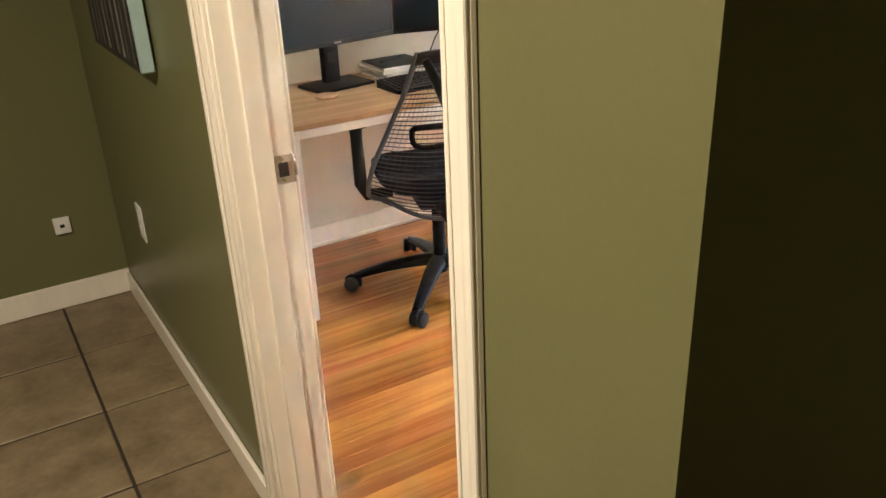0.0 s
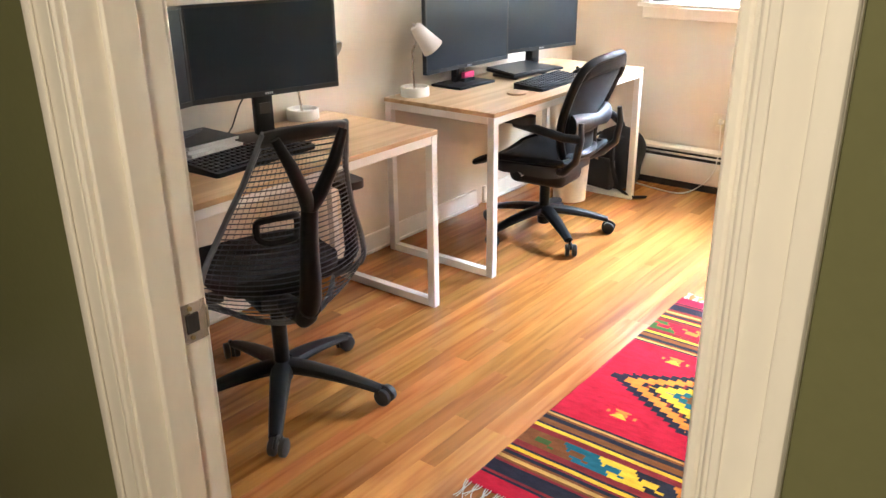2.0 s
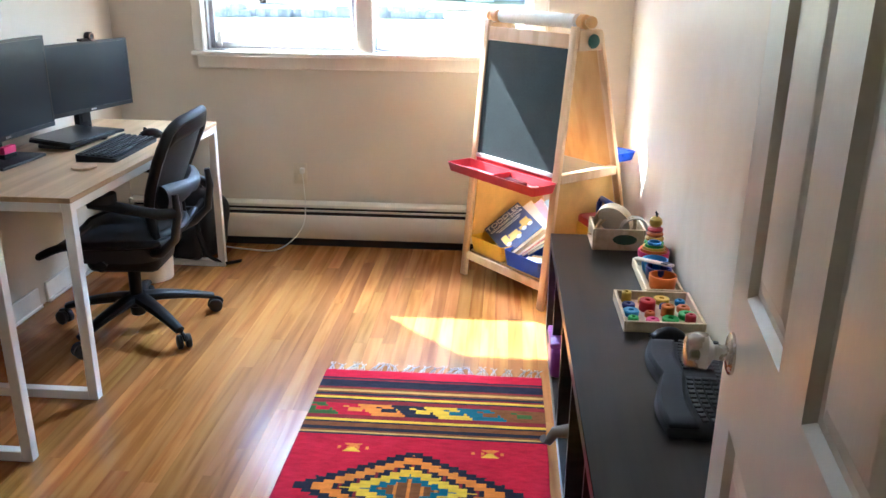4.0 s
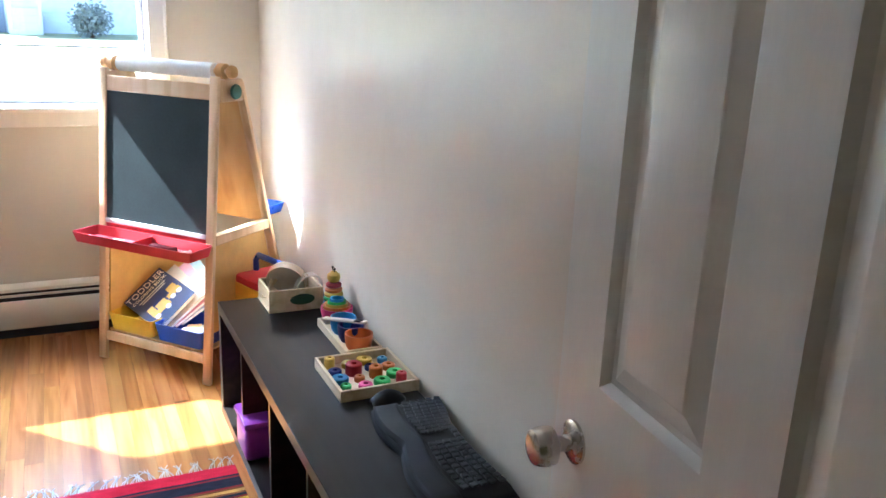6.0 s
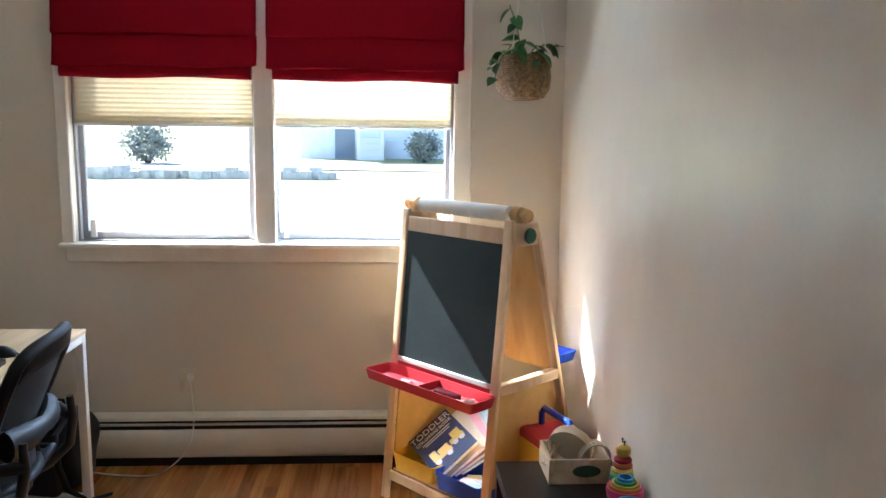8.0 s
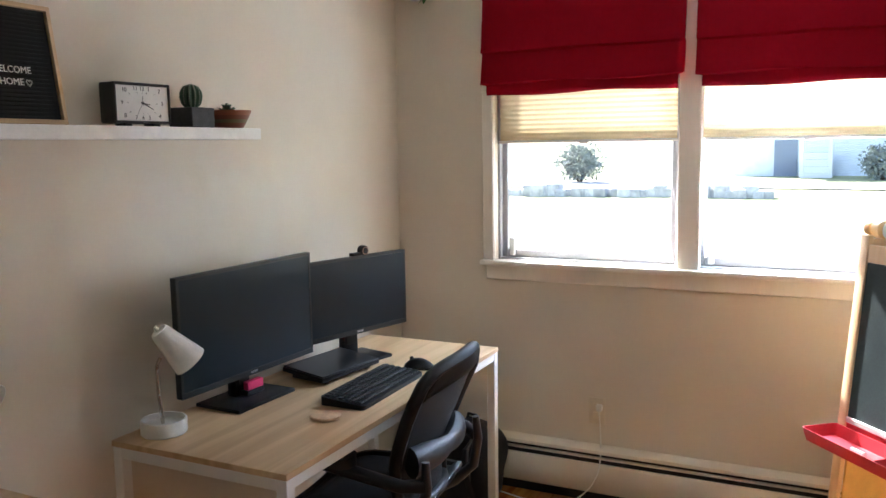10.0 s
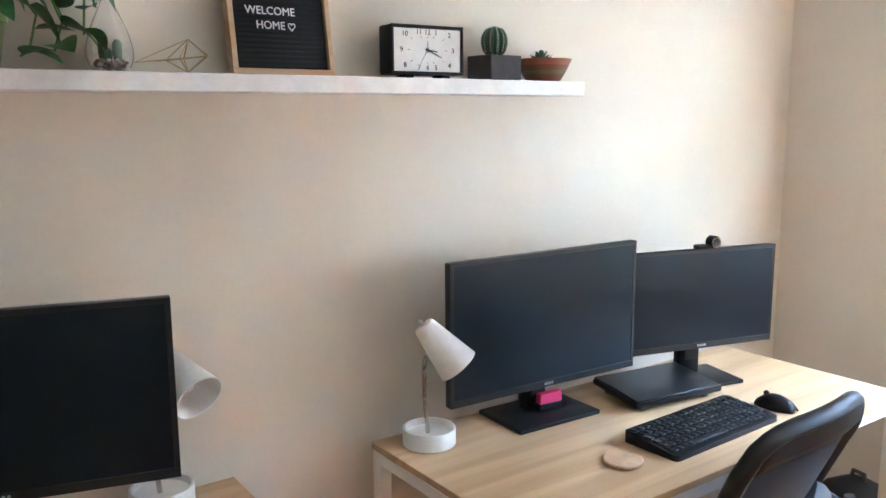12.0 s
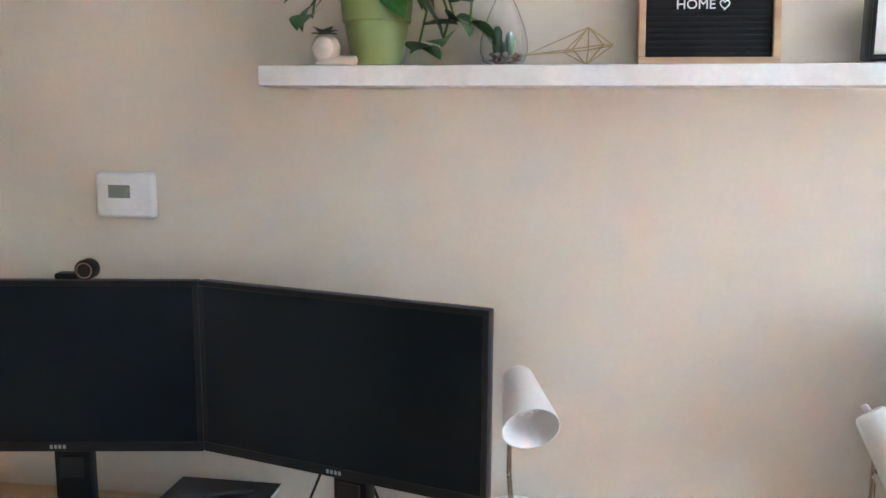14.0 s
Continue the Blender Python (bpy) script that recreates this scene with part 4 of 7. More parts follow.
# ---- rug ----
RX0, RX1, RY0, RY1 = 1.69, 3.19, 1.008, 1.818
RUGC = [("red", (0.42, 0.012, 0.030)), ("navy", (0.022, 0.022, 0.034)), ("maroon", (0.20, 0.022, 0.026)), ("yellow", (0.66, 0.42, 0.035)),
        ("orange", (0.60, 0.19, 0.03)), ("brown", (0.17, 0.062, 0.022)), ("teal", (0.016, 0.11, 0.15)), ("green", (0.045, 0.105, 0.03)), ("gold", (0.52, 0.30, 0.08))]
RUGM = [plain("%s_wool" % n, c, 0.95, var=0.14, scale=70, bump=0.9, bump_scale=420, stretch=(1, 0.35, 1), spec=0.04) for n, c in RUGC]
RI = {n: k for k, (n, c) in enumerate(RUGC)}
BANDS = [(0.062, "red"), (0.070, "navy"), (0.080, "maroon"), (0.128, "navy"), (0.140, "maroon"), (0.150, "brown"), (0.163, "gold"), (0.176, "brown"),
         (0.188, "navy"), (0.200, "maroon"), (0.214, "yellow"), (0.226, "navy"), (0.250, "maroon"), (0.325, "motif"), (0.350, "maroon"), (0.364, "yellow"),
         (0.376, "navy"), (0.402, "brown"), (0.418, "navy"), (0.430, "brown"), (0.442, "gold"), (0.452, "navy"), (9, "field")]
MOTIF = ["green", "red", "orange", "navy", "yellow", "teal", "brown"]


def rug_colour(x, y):
    d = min(RX1 - x, x - RX0)
    w = (y - RY0) if x > (RX0 + RX1) / 2 else (RY1 - y)
    w = RY1 - RY0 - w
    for lim, name in BANDS:
        if d < lim:
            break
    if name == "motif":
        k = w / ((RY1 - RY0) / 7)
        i, f = int(k), k - int(k)
        row = int((d - 0.25) / 0.075 * 6)
        i = min(i + (1 if f > 0.42 + 0.095 * row else 0), 6)
        hook = (2 <= row <= 3 and 0.18 < f < 0.62) or (row == 1 and f < 0.18)
        c = MOTIF[i]
        return RI[c if not hook else MOTIF[(i + 1) % 7]]
    if name == "field":
        cx, cy = (RX0 + RX1) / 2 + 0.018, (RY0 + RY1) / 2 + 0.012
        # stepped diamonds
        sy = round(abs(y - cy) / 0.0101)
        dx = abs(x - cx)
        along = (abs(y - cy) / 0.365 - dx / 0.215) * 6.5
        q = dx / 0.215 + abs(y - cy) / 0.365 + 0.16 * abs(along - math.floor(along) - 0.5)
        if q < 0.07:
            return RI["green"]
        if q < 0.28:
            return RI["brown"] if (sy % 4) else RI["orange"]
        if q < 0.40:
            return RI["teal"]
        if q < 0.57:
            return RI["yellow"]
        if q < 0.68:
            return RI["navy"] if sy % 5 else RI["maroon"]
        if q < 0.85:
            return RI["orange"]
        if q < 1.0:
            return RI["navy"]
        for ex in (-0.21, 0.21):
            for ey in (-0.235, 0.20):
                a, c = abs(x - cx - ex), abs(y - cy - ey)
                if a < 0.024 and c < 0.005 + 1.1 * a:
                    return RI["orange" if x > cx + ex else "yellow"]
                if a < 0.006 and c < 0.06 and (sy % 3 == 0):
                    return RI["orange"]
        return RI["red"]
    return RI[name]


t = thing("rug", "red striped flat-woven wool rug with a stepped diamond and white fringe", "rug", pose(0, 0, 0))
b = fresh()
nx, ny = 300, 162
g = [[None] * (ny + 1) for _ in range(nx + 1)]
for i in range(nx + 1):
    for j in range(ny + 1):
        x, y = RX0 + (RX1 - RX0) * i / nx, RY0 + (RY1 - RY0) * j / ny
        edge = 0.004 * noise.noise((x * 5, y * 5, 2.0))
        g[i][j] = b.verts.new((x + (edge if j in (0, ny) else 0), y + edge, 0.0052 + 0.0012 * noise.noise((x * 9, y * 9, 0))))
for i in range(nx):
    for j in range(ny):
        f = b.faces.new((g[i][j], g[i + 1][j], g[i + 1][j + 1], g[i][j + 1]))
        f.material_index = rug_colour(RX0 + (RX1 - RX0) * (i + 0.5) / nx, RY0 + (RY1 - RY0) * (j + 0.5) / ny)
solidify(part("weave", b, RUGM, t, "red, black and yellow woven wool"), 0.004, -1)
r3 = random.Random(11)
WOOLW = plain("white_fringe_cotton", (0.52, 0.49, 0.43), 0.9, spec=0.1)
for xe, s in ((RX1, 1), (RX0, -1)):
    y = RY0 + 0.012
    while y < RY1:
        b = fresh()
        dy, ln = r3.uniform(-0.02, 0.02), r3.uniform(0.05, 0.075)
        k = (xe + s * 0.5 * ln, y + dy * 0.6, 0.007)
        for e in (-0.004, 0.003, 0.008):
            tube(b, [(xe - s * 0.002, y + e * 1.5, 0.005), (xe + s * ln * 0.3, y + dy * 0.3 + e, 0.005), k], 0.0014, 5)
        lathe(b, [(0.001, -0.004), (0.004, -0.002), (0.004, 0.002), (0.001, 0.004)], 8, c=k)
        for e in (-0.007, 0.002, 0.008):
            tube(b, [k, (xe + s * ln * 0.8, y + dy + e, 0.004), (xe + s * ln, y + dy + e * r3.uniform(1, 2.5), 0.002)], 0.0012, 5)
        part("fringe_tassel", b, WOOLW, t, "knotted white tassel")
        y += r3.uniform(0.022, 0.042)

# ---- low black shelf along the south wall ----
SX0, SX1, SY0, SY1, SH = 1.64, 3.592, 0.578, 0.978, 0.445
t = thing("low_shelf", "low black-brown wooden cubby shelf with toys along the wall", "shelf", pose(0, 0, 0))
b = fresh()
box(b, (SX0, SY0, SH - 0.038), (SX1, SY1, SH), 0.0015)
part("shelf_top", b, BLACKWOOD, t)
b = fresh()
box(b, (SX0 + 0.0005, SY0, 0.0), (SX1 - 0.0005, SY1, 0.038), 0.0015)
part("shelf_bottom", b, BLACKWOOD, t)
for k in range(6):
    x = SX0 + (SX1 - SX0 - 0.038 if k in (0, 5) else SX1 - SX0 - 0.018) * k / 5
    w = 0.038 if k in (0, 5) else 0.018
    b = fresh()
    box(b, (x, SY0, 0.0385), (x + w, SY1 - 0.001, SH - 0.0385), 0.001)
    part("upright", b, BLACKWOOD, t)


# ---- children's easel ----
REDP = plain("red_plastic", (0.46, 0.014, 0.024), 0.42, var=0.0, bump=0.0)
BLUEP = plain("blue_plastic", (0.010, 0.06, 0.42), 0.3)
YELP = plain("yellow_plastic", (0.72, 0.44, 0.02), 0.3)
GRNP = plain("green_plastic", (0.015, 0.22, 0.07), 0.3)
ORGP = plain("orange_paint", (0.62, 0.15, 0.02), 0.4)
PINKP = plain("pink_paint", (0.62, 0.03, 0.16), 0.4)
PURP = plain("purple_plastic", (0.26, 0.03, 0.42), 0.35)
SKYP = plain("sky_blue_paint", (0.04, 0.25, 0.55), 0.4)
NAVYP = plain("dark_blue_paint", (0.02, 0.03, 0.20), 0.4)
YELW = plain("yellow_paint", (0.66, 0.42, 0.06), 0.4)
GRNW = plain("green_paint", (0.05, 0.42, 0.08), 0.4)

EASEL = pose(4.045, 1.1795, 0, 0, 0, 40.4)
t = thing("easel", "wooden children's easel with a chalkboard, paper roll and red tray", "easel", EASEL)
MF, MB = pose(0, 0, 0, 5.4, 0, 0), pose(0, -0.585, 0, -15.4, 0, 0)
for M, L in ((MF, 1.235), (MB, 1.245)):
    for x in (-0.30, 0.262):
        b = fresh()
        box(b, (x, -0.02, 0.004), (x + 0.038, 0.0, L), 0.004, seg=2, m=M)
        part("leg", b, PINE, t, "pale wooden leg")
b = fresh()
box(b, (-0.262, -0.018, 1.145), (0.262, -0.002, 1.205), 0.003, m=MF)
part("top_rail", b, PINE, t)
b = fresh()
box(b, (-0.262, -0.014, 0.622), (0.262, -0.006, 1.144), m=MF)
part("chalkboard", b, SLATE, t, "dark green chalkboard")
b = fresh()
box(b, (-0.262, -0.016, 0.604), (0.262, 0.002, 0.622), 0.002, m=MF)
part("board_ledge", b, plain("silver_strip", (0.6, 0.6, 0.58), 0.35, 0.3), t, "pale strip under the chalkboard")
b = fresh()
box(b, (-0.262, -0.014, 0.62), (0.262, -0.006, 1.19), 0.002, m=MB)
part("back_board", b, PLY, t, "orange plywood inner face of the back board")
for x0, x1 in ((-0.262, -0.254), (0.254, 0.262)):
    b = fresh()
    pf = lambda z, d: (MF @ Vector((0, d, z)))
    pb = lambda z, d: (MB @ Vector((0, d, z)))
    q = [pf(0.20, -0.02), pf(0.60, -0.02), pb(0.62, 0.0), pb(0.21, 0.0)]
    lo = [b.verts.new((x0, p.y, p.z)) for p in q]
    hi = [b.verts.new((x1, p.y, p.z)) for p in q]
    bridge(b, lo, hi)
    b.faces.new(list(reversed(lo)))
    b.faces.new(hi)
    bmesh.ops.recalc_face_normals(b, faces=b.faces)
    part("side_panel", b, plain("honey_plywood", (0.66, 0.42, 0.13), 0.5), t, "honey-coloured plywood side", smooth=0)
for x0, x1 in ((-0.30, -0.264), (0.264, 0.30)):
    b = fresh()
    p, q = MF @ Vector((0, -0.02, 0.60)), MB @ Vector((0, 0, 0.62))
    box(b, (x0, q.y, p.z - 0.02), (x1, p.y, p.z + 0.02), 0.003)
    part("side_brace", b, PINE, t)
    b = fresh()
    p, q = MF @ Vector((0, -0.02, 1.19)), MB @ Vector((0, 0, 1.19))
    box(b, (x0, min(p.y, q.y), 1.13), (x1, max(p.y, q.y), 1.215), 0.004)
    part("top_bracket", b, PINE, t)
b = fresh()
lathe(b, [(0.006, 0), (0.006, 0.012), (0.027, 0.014), (0.030, 0.020), (0.027, 0.028), (0.008, 0.030)], 18, m=pose(-0.30, -0.195, 1.17, 0, -90, 0))
part("wing_knob", b, plain("dark_green_plastic", (0.01, 0.10, 0.07), 0.35), t, "dark green plastic knob")
RZ, RY = 1.245, -0.175
b = fresh()
cyl(b, (-0.24, RY, RZ), (0.24, RY, RZ), 0.030, seg=28)
part("paper_roll", b, PAPER, t, "roll of white drawing paper")
b = fresh()
cyl(b, (-0.33, RY, RZ), (0.33, RY, RZ), 0.011, seg=14)
dowel = part("dowel", b, PINE, t)
for s in (-1, 1):
    b = fresh()
    lathe(b, [(0.012, 0), (0.022, 0.004), (0.026, 0.014), (0.022, 0.028), (0.010, 0.034)], 18, m=pose(s * 0.305, RY, RZ, 0, 90 * s, 0))
    part("end_knob", b, PLY, dowel, "round wooden knob")
    b = fresh()
    cyl(b, (s * 0.262, RY, RZ), (s * 0.292, RY, RZ), 0.030, seg=18)
    part("roll_holder", b, PLY, dowel)


def tray(name, w, d, h, wall, mat, parent, m, split=0, label=""):
    """An open moulded tray with its rim, and walls across it."""
    b = fresh()
    bot = round_rect(-w / 2 + 0.012, 0.010, w / 2 - 0.012, d - 0.010, 0.012, 3)
    top = round_rect(-w / 2, 0, w / 2, d, 0.015, 3)
    inn = round_rect(-w / 2 + wall, wall, w / 2 - wall, d - wall, 0.012, 3)
    inb = round_rect(-w / 2 + 0.012 + wall, 0.010 + wall, w / 2 - 0.012 - wall, d - 0.010 - wall, 0.010, 3)
    loops = [[b.verts.new((x, y, z)) for x, y in pl] for pl, z in ((bot, 0), (top, h), (inn, h), (inb, wall))]
    for p, q in zip(loops, loops[1:]):
        bridge(b, p, q)
    b.faces.new(list(reversed(loops[0])))
    b.faces.new(loops[-1])
    for k in range(split):
        x = -w / 2 + w * (k + 1) / (split + 1)
        box(b, (x - wall / 2, wall * 1.5, wall), (x + wall / 2, d - wall * 1.5, h - 0.006))
    ob = part(name, b, mat, parent, label)
    ob.matrix_local = m
    return ob


tr = tray("chalk_tray", 0.61, 0.14, 0.042, 0.004, REDP, t, pose(0.0, -0.0535, 0.543), 1, "red plastic chalk tray")
b = fresh()
box(b, (-0.261, -0.0765, 0.552), (0.261, -0.0575, 0.600), 0.002)
part("tray_back", b, REDP, t, "red plastic tray back")
b = fresh()
box(b, (-0.17, 0.05, 0.005), (-0.05, 0.085, 0.028), 0.004)
part("eraser", b, plain("dark_red_felt", (0.16, 0.01, 0.02), 0.9), tr, "dark red chalk eraser")
for x, y, a in ((-0.185, 0.09, 20), (-0.215, 0.06, 70), (0.12, 0.07, 10)):
    b = fresh()
    q = Vector((math.cos(radians(a)), math.sin(radians(a)), 0)) * 0.024
    cyl(b, Vector((x, y, 0.012)) - q, Vector((x, y, 0.014)) + q, 0.0075, seg=10)
    part("chalk", b, PAPER, tr, "stick of white chalk")
tray("paint_tray", 0.56, 0.13, 0.042, 0.004, BLUEP, t, MB @ pose(0, -0.15, 0.60) @ pose(0, 0, 0, 15.4), 1, "blue plastic tray behind the easel")
# lower bars and bins
for M, y in ((MF, -0.018), (MB, 0.0)):
    b = fresh()
    box(b, (-0.262, -0.018, 0.09), (0.262, -0.002, 0.13), 0.003, m=M)
    part("cross_bar", b, PINE, t)
b = fresh()
box(b, (-0.26, -0.44, 0.126), (0.26, -0.035, 0.134), 0.001)
part("bin_shelf", b, PLY, t)


def bin_thing(label, mat, m, w=0.245, d=0.20):
    o = thing("plastic_bin", label, "bin", EASEL @ m, "bins on the easel")
    tray("bin", w, d, 0.075, 0.004, mat, o, pose(0, 0, 0))
    return o


bin_thing("yellow plastic bin holding colouring books on the easel shelf", YELP, pose(0.135, -0.225, 0.135))
bb = bin_thing("blue plastic bin with stickers and paper on the easel shelf", BLUEP, pose(-0.12, -0.225, 0.135))
r4 = random.Random(8)
for k in range(8):
    b = fresh()
    box(b, (-0.045, -0.03, 0), (0.045, 0.03, 0.0012))
    o = solid("paper_sheet", b, [PAPER, plain("pale_blue_paper", (0.45, 0.6, 0.7), 0.8), plain("pale_yellow_paper", (0.75, 0.68, 0.4), 0.8)][k % 3],
              "small loose sheet of craft paper in the blue bin", "paper", "craft papers", smooth=0)
    o.matrix_world = EASEL @ pose(-0.12 + r4.uniform(-0.05, 0.05), -0.13 + r4.uniform(-0.04, 0.04), 0.152 + 0.004 * k, r4.uniform(-9, 9), r4.uniform(-9, 9), r4.uniform(0, 180))
bin_thing("green plastic bin with red toys on the easel shelf", GRNP, pose(-0.13, -0.425, 0.135), 0.245, 0.19)
for k in range(5):
    o = thing("toy_ring", "glossy red plastic toy ring in the green bin", "toy", EASEL @ pose(-0.2 + 0.04 * k, -0.33 + 0.02 * (k % 2), 0.208, 25 * (k % 3), 15, 0), "red toy rings")
    b = fresh()
    tube(b, arc((0, 0, 0), 0.026, 0, 342, 19), 0.008, 8, closed=True)
    part("ring", b, REDP if k % 3 else GRNP, o)


def book(m, w, h, d, cover, label, title=None):
    """A soft book, its spine at x = 0, lying with the cover up."""
    o = thing("book", label, "book", m)
    b = fresh()
    box(b, (0.001, 0.001, 0.001), (w - 0.001, h - 0.001, d - 0.001))
    part("page_block", b, PAPER, o, "white page block", smooth=0)
    for z in (0, d - 0.001):
        b = fresh()
        box(b, (0, 0, z), (w, h, z + 0.001))
        c = part("cover", b, cover, o, smooth=0)
    return o, c


COVER = plain("navy_book_cover", (0.030, 0.050, 0.13), 0.35)
bk, cv = book(EASEL @ pose(-0.005, -0.055, 0.160, 40, 0, 177) @ pose(0, 0, 0, 0, 0, 74), 0.215, 0.275, 0.018, COVER, "navy toddler colouring book with a yellow truck on the cover")
text_part("title", "TODDLER", 0.046, pose(0.108, 0.245, 0.0185), PAPER, cv)
text_part("title", "COLORING BOOK", 0.023, pose(0.108, 0.212, 0.0185), PAPER, cv)
for k, w in enumerate((0.15, 0.13)):
    b = fresh()
    box(b, (0.108 - w / 2, 0.187 - 0.013 * k, 0.0182), (0.108 + w / 2, 0.193 - 0.013 * k, 0.0188))
    part("text_line", b, plain("pale_print", (0.6, 0.62, 0.6), 0.6), cv, smooth=0)
b = fresh()
for x0, y0, x1, y1 in ((0.03, 0.062, 0.125, 0.088), (0.03, 0.088, 0.062, 0.13), (0.068, 0.088, 0.12, 0.115), (0.13, 0.085, 0.20, 0.11), (0.15, 0.11, 0.195, 0.145)):
    box(b, (x0, y0, 0.0182), (x1, y1, 0.019))
part("truck_drawing", b, YELW, cv, "yellow truck drawing", smooth=0)
for x, y in ((0.045, 0.058), (0.105, 0.058), (0.15, 0.082), (0.185, 0.082)):
    b = fresh()
    lathe(b, [(0.013, 0.0182), (0.013, 0.0192)], 16, c=(x, y, 0))
    part("wheel_drawing", b, plain("pale_print", (0.6, 0.62, 0.6), 0.6), cv)
for k, (c, nm) in enumerate((((0.5, 0.42, 0.3), "tan"), ((0.6, 0.25, 0.3), "pink"), ((0.30, 0.4, 0.5), "grey-blue"))):
    book(EASEL @ pose(-0.03 - 0.012 * k, -0.086 - 0.024 * k, 0.164 + 0.004 * k, 42, 0, 177) @ pose(0, 0, 0, 0, 0, 68 - 5 * k), 0.21, 0.27, 0.014,
         plain("%s_book_cover" % nm, c, 0.4), "thin %s children's book behind the colouring book" % nm)

# chair-like red and blue toy table behind the easel
t = thing("toy_box", "red and yellow toy box with a blue handle behind the shelf", "toy", pose(3.93, 0.70, 0, 0, 0, 20))
for nm, a, c, mm in (("body", (-0.13, -0.10, 0), (0.13, 0.10, 0.41), REDP), ("front_panel", (-0.11, 0.1005, 0.10), (0.11, 0.106, 0.38), YELP)):
    b = fresh()
    box(b, a, c, 0.012, seg=2)
    part(nm, b, mm, t)
b = fresh()
tube(b, [(-0.11, 0.0, 0.40), (-0.11, 0.0, 0.455), (-0.09, 0, 0.48), (0.09, 0, 0.48), (0.11, 0, 0.455), (0.11, 0, 0.40)], 0.013, 10)
part("handle", b, BLUEP, t, "blue handle")

# ---- toys on the low shelf ----
CRW = wood("crate_pine", ((0.55, 0.40, 0.24), (0.65, 0.50, 0.32), (0.72, 0.58, 0.40)), 0.5, (4, 30, 30), bump=0.08)


def wooden_tray(name, label, cat, x0, y0, x1, y1, h, th=0.009, group=""):
    o = thing(name, label, cat, pose(x0, y0, SH), group)
    w, d = x1 - x0, y1 - y0
    b = fresh()
    box(b, (th, th, 0.0), (w - th, d - th, 0.005))
    part("bottom", b, CRW, o, smooth=0)
    for a, c in (((0, 0, 0), (w, th, h)), ((0, d - th, 0), (w, d, h)), ((0, th, 0), (th, d - th, h)), ((w - th, th, 0), (w, d - th, h))):
        b = fresh()
        box(b, a, c, 0.0012)
        part("side", b, CRW, o)
    return o


crate = wooden_tray("wooden_crate", "small pale wooden crate of toy instruments", "crate", 3.405, 0.635, 3.575, 0.832, 0.082)
b = fresh()
slab(b, [(-0.002 + 0.045 * math.cos(a), 0.02 * math.sin(a)) for a in [k * math.pi / 12 for k in range(24)]], 0, 0.0012, m=pose(-0.0013, 0.075, 0.043, 90, 0, -90))
part("green_print", b, plain("dark_green_print", (0.03, 0.09, 0.05), 0.6), crate, "dark green oval print")
drum = thing("toy_drum", "white skinned tambourine standing in the wooden crate", "toy instrument", pose(3.50, 0.745, 0.530, 72, 0, 60))
b = fresh()
lathe(b, [(0.070, -0.018), (0.073, -0.018), (0.073, 0.018), (0.070, 0.018)], 36, close=False)
part("hoop", b, CRW, drum, "pale wooden hoop")
b = fresh()
lathe(b, [(0.069, 0.012), (0.069, 0.014)], 36)
part("skin", b, plain("drum_skin", (0.72, 0.66, 0.58), 0.5), drum, "cream drum skin")
hoop = thing("jingle_hoop", "chrome ringed toy hoop standing in the wooden crate", "toy instrument", pose(3.455, 0.675, 0.515, 80, 0, 100))
b = fresh()
lathe(b, [(0.047, -0.012), (0.052, -0.012), (0.052, 0.012), (0.047, 0.012), (0.047, -0.012)], 30, close=False)
part("hoop", b, plain("pale_metal", (0.6, 0.56, 0.5), 0.3, 0.7), hoop)
for k in range(5):
    b = fresh()
    a = radians(72 * k)
    lathe(b, [(0.009, -0.002), (0.009, 0.002)], 12, m=pose(0.0495 * math.cos(a), 0.0495 * math.sin(a), 0, 0, 90, 72 * k))
    part("jingle", b, BRASS, hoop)
for k, (x, y, rx, rz) in enumerate(((3.52, 0.80, 55, 30), (3.50, 0.81, 70, 65))):
    o = thing("wooden_mallet", "pale wooden toy mallet leaning out of the crate", "toy instrument", pose(x, y, 0.505, rx, 0, rz), "toy mallets")
    b = fresh()
    cyl(b, (0, 0, -0.05), (0, 0, 0.09), 0.006, seg=10)
    part("stick", b, CRW, o)
    b = fresh()
    lathe(b, [(0.006, 0.085), (0.014, 0.09), (0.014, 0.115), (0.006, 0.12)], 14)
    part("head", b, CRW, o)

# stacking toy
t = thing("stacking_toy", "stacked coloured wooden rings topped by a yellow caterpillar head", "toy", pose(3.345, 0.615, SH))
b = fresh()
lathe(b, [(0.038, 0), (0.040, 0.006), (0.036, 0.012), (0.006, 0.013), (0.005, 0.115)], 24)
part("peg_base", b, NAVYP, t)
z = 0.014
for r, mm in ((0.040, NAVYP), (0.038, SKYP), (0.036, GRNW), (0.034, YELW), (0.031, ORGP), (0.028, REDP)):
    b = fresh()
    lathe(b, [(0.006, 0), (r - 0.006, 0), (r, 0.005), (r, 0.011), (r - 0.006, 0.0165), (0.006, 0.0165)], 24, c=(0, 0, z))
    part("ring", b, mm, t)
    z += 0.017
b = fresh()
lathe(b, [(0.004, 0), (0.018, 0.004), (0.024, 0.016), (0.022, 0.030), (0.010, 0.040), (0.002, 0.042)], 20, c=(0, 0, z))
head = part("head", b, YELW, t, "yellow rounded head")
for s in (-1, 1):
    b = fresh()
    tube(b, [(s * 0.006, 0, z + 0.036), (s * 0.012, 0, z + 0.05)], 0.002, 6)
    lathe(b, [(0.001, -0.005), (0.005, 0), (0.001, 0.005)], 10, c=(s * 0.012, 0, z + 0.052))
    part("feeler", b, BLACKPL, head)


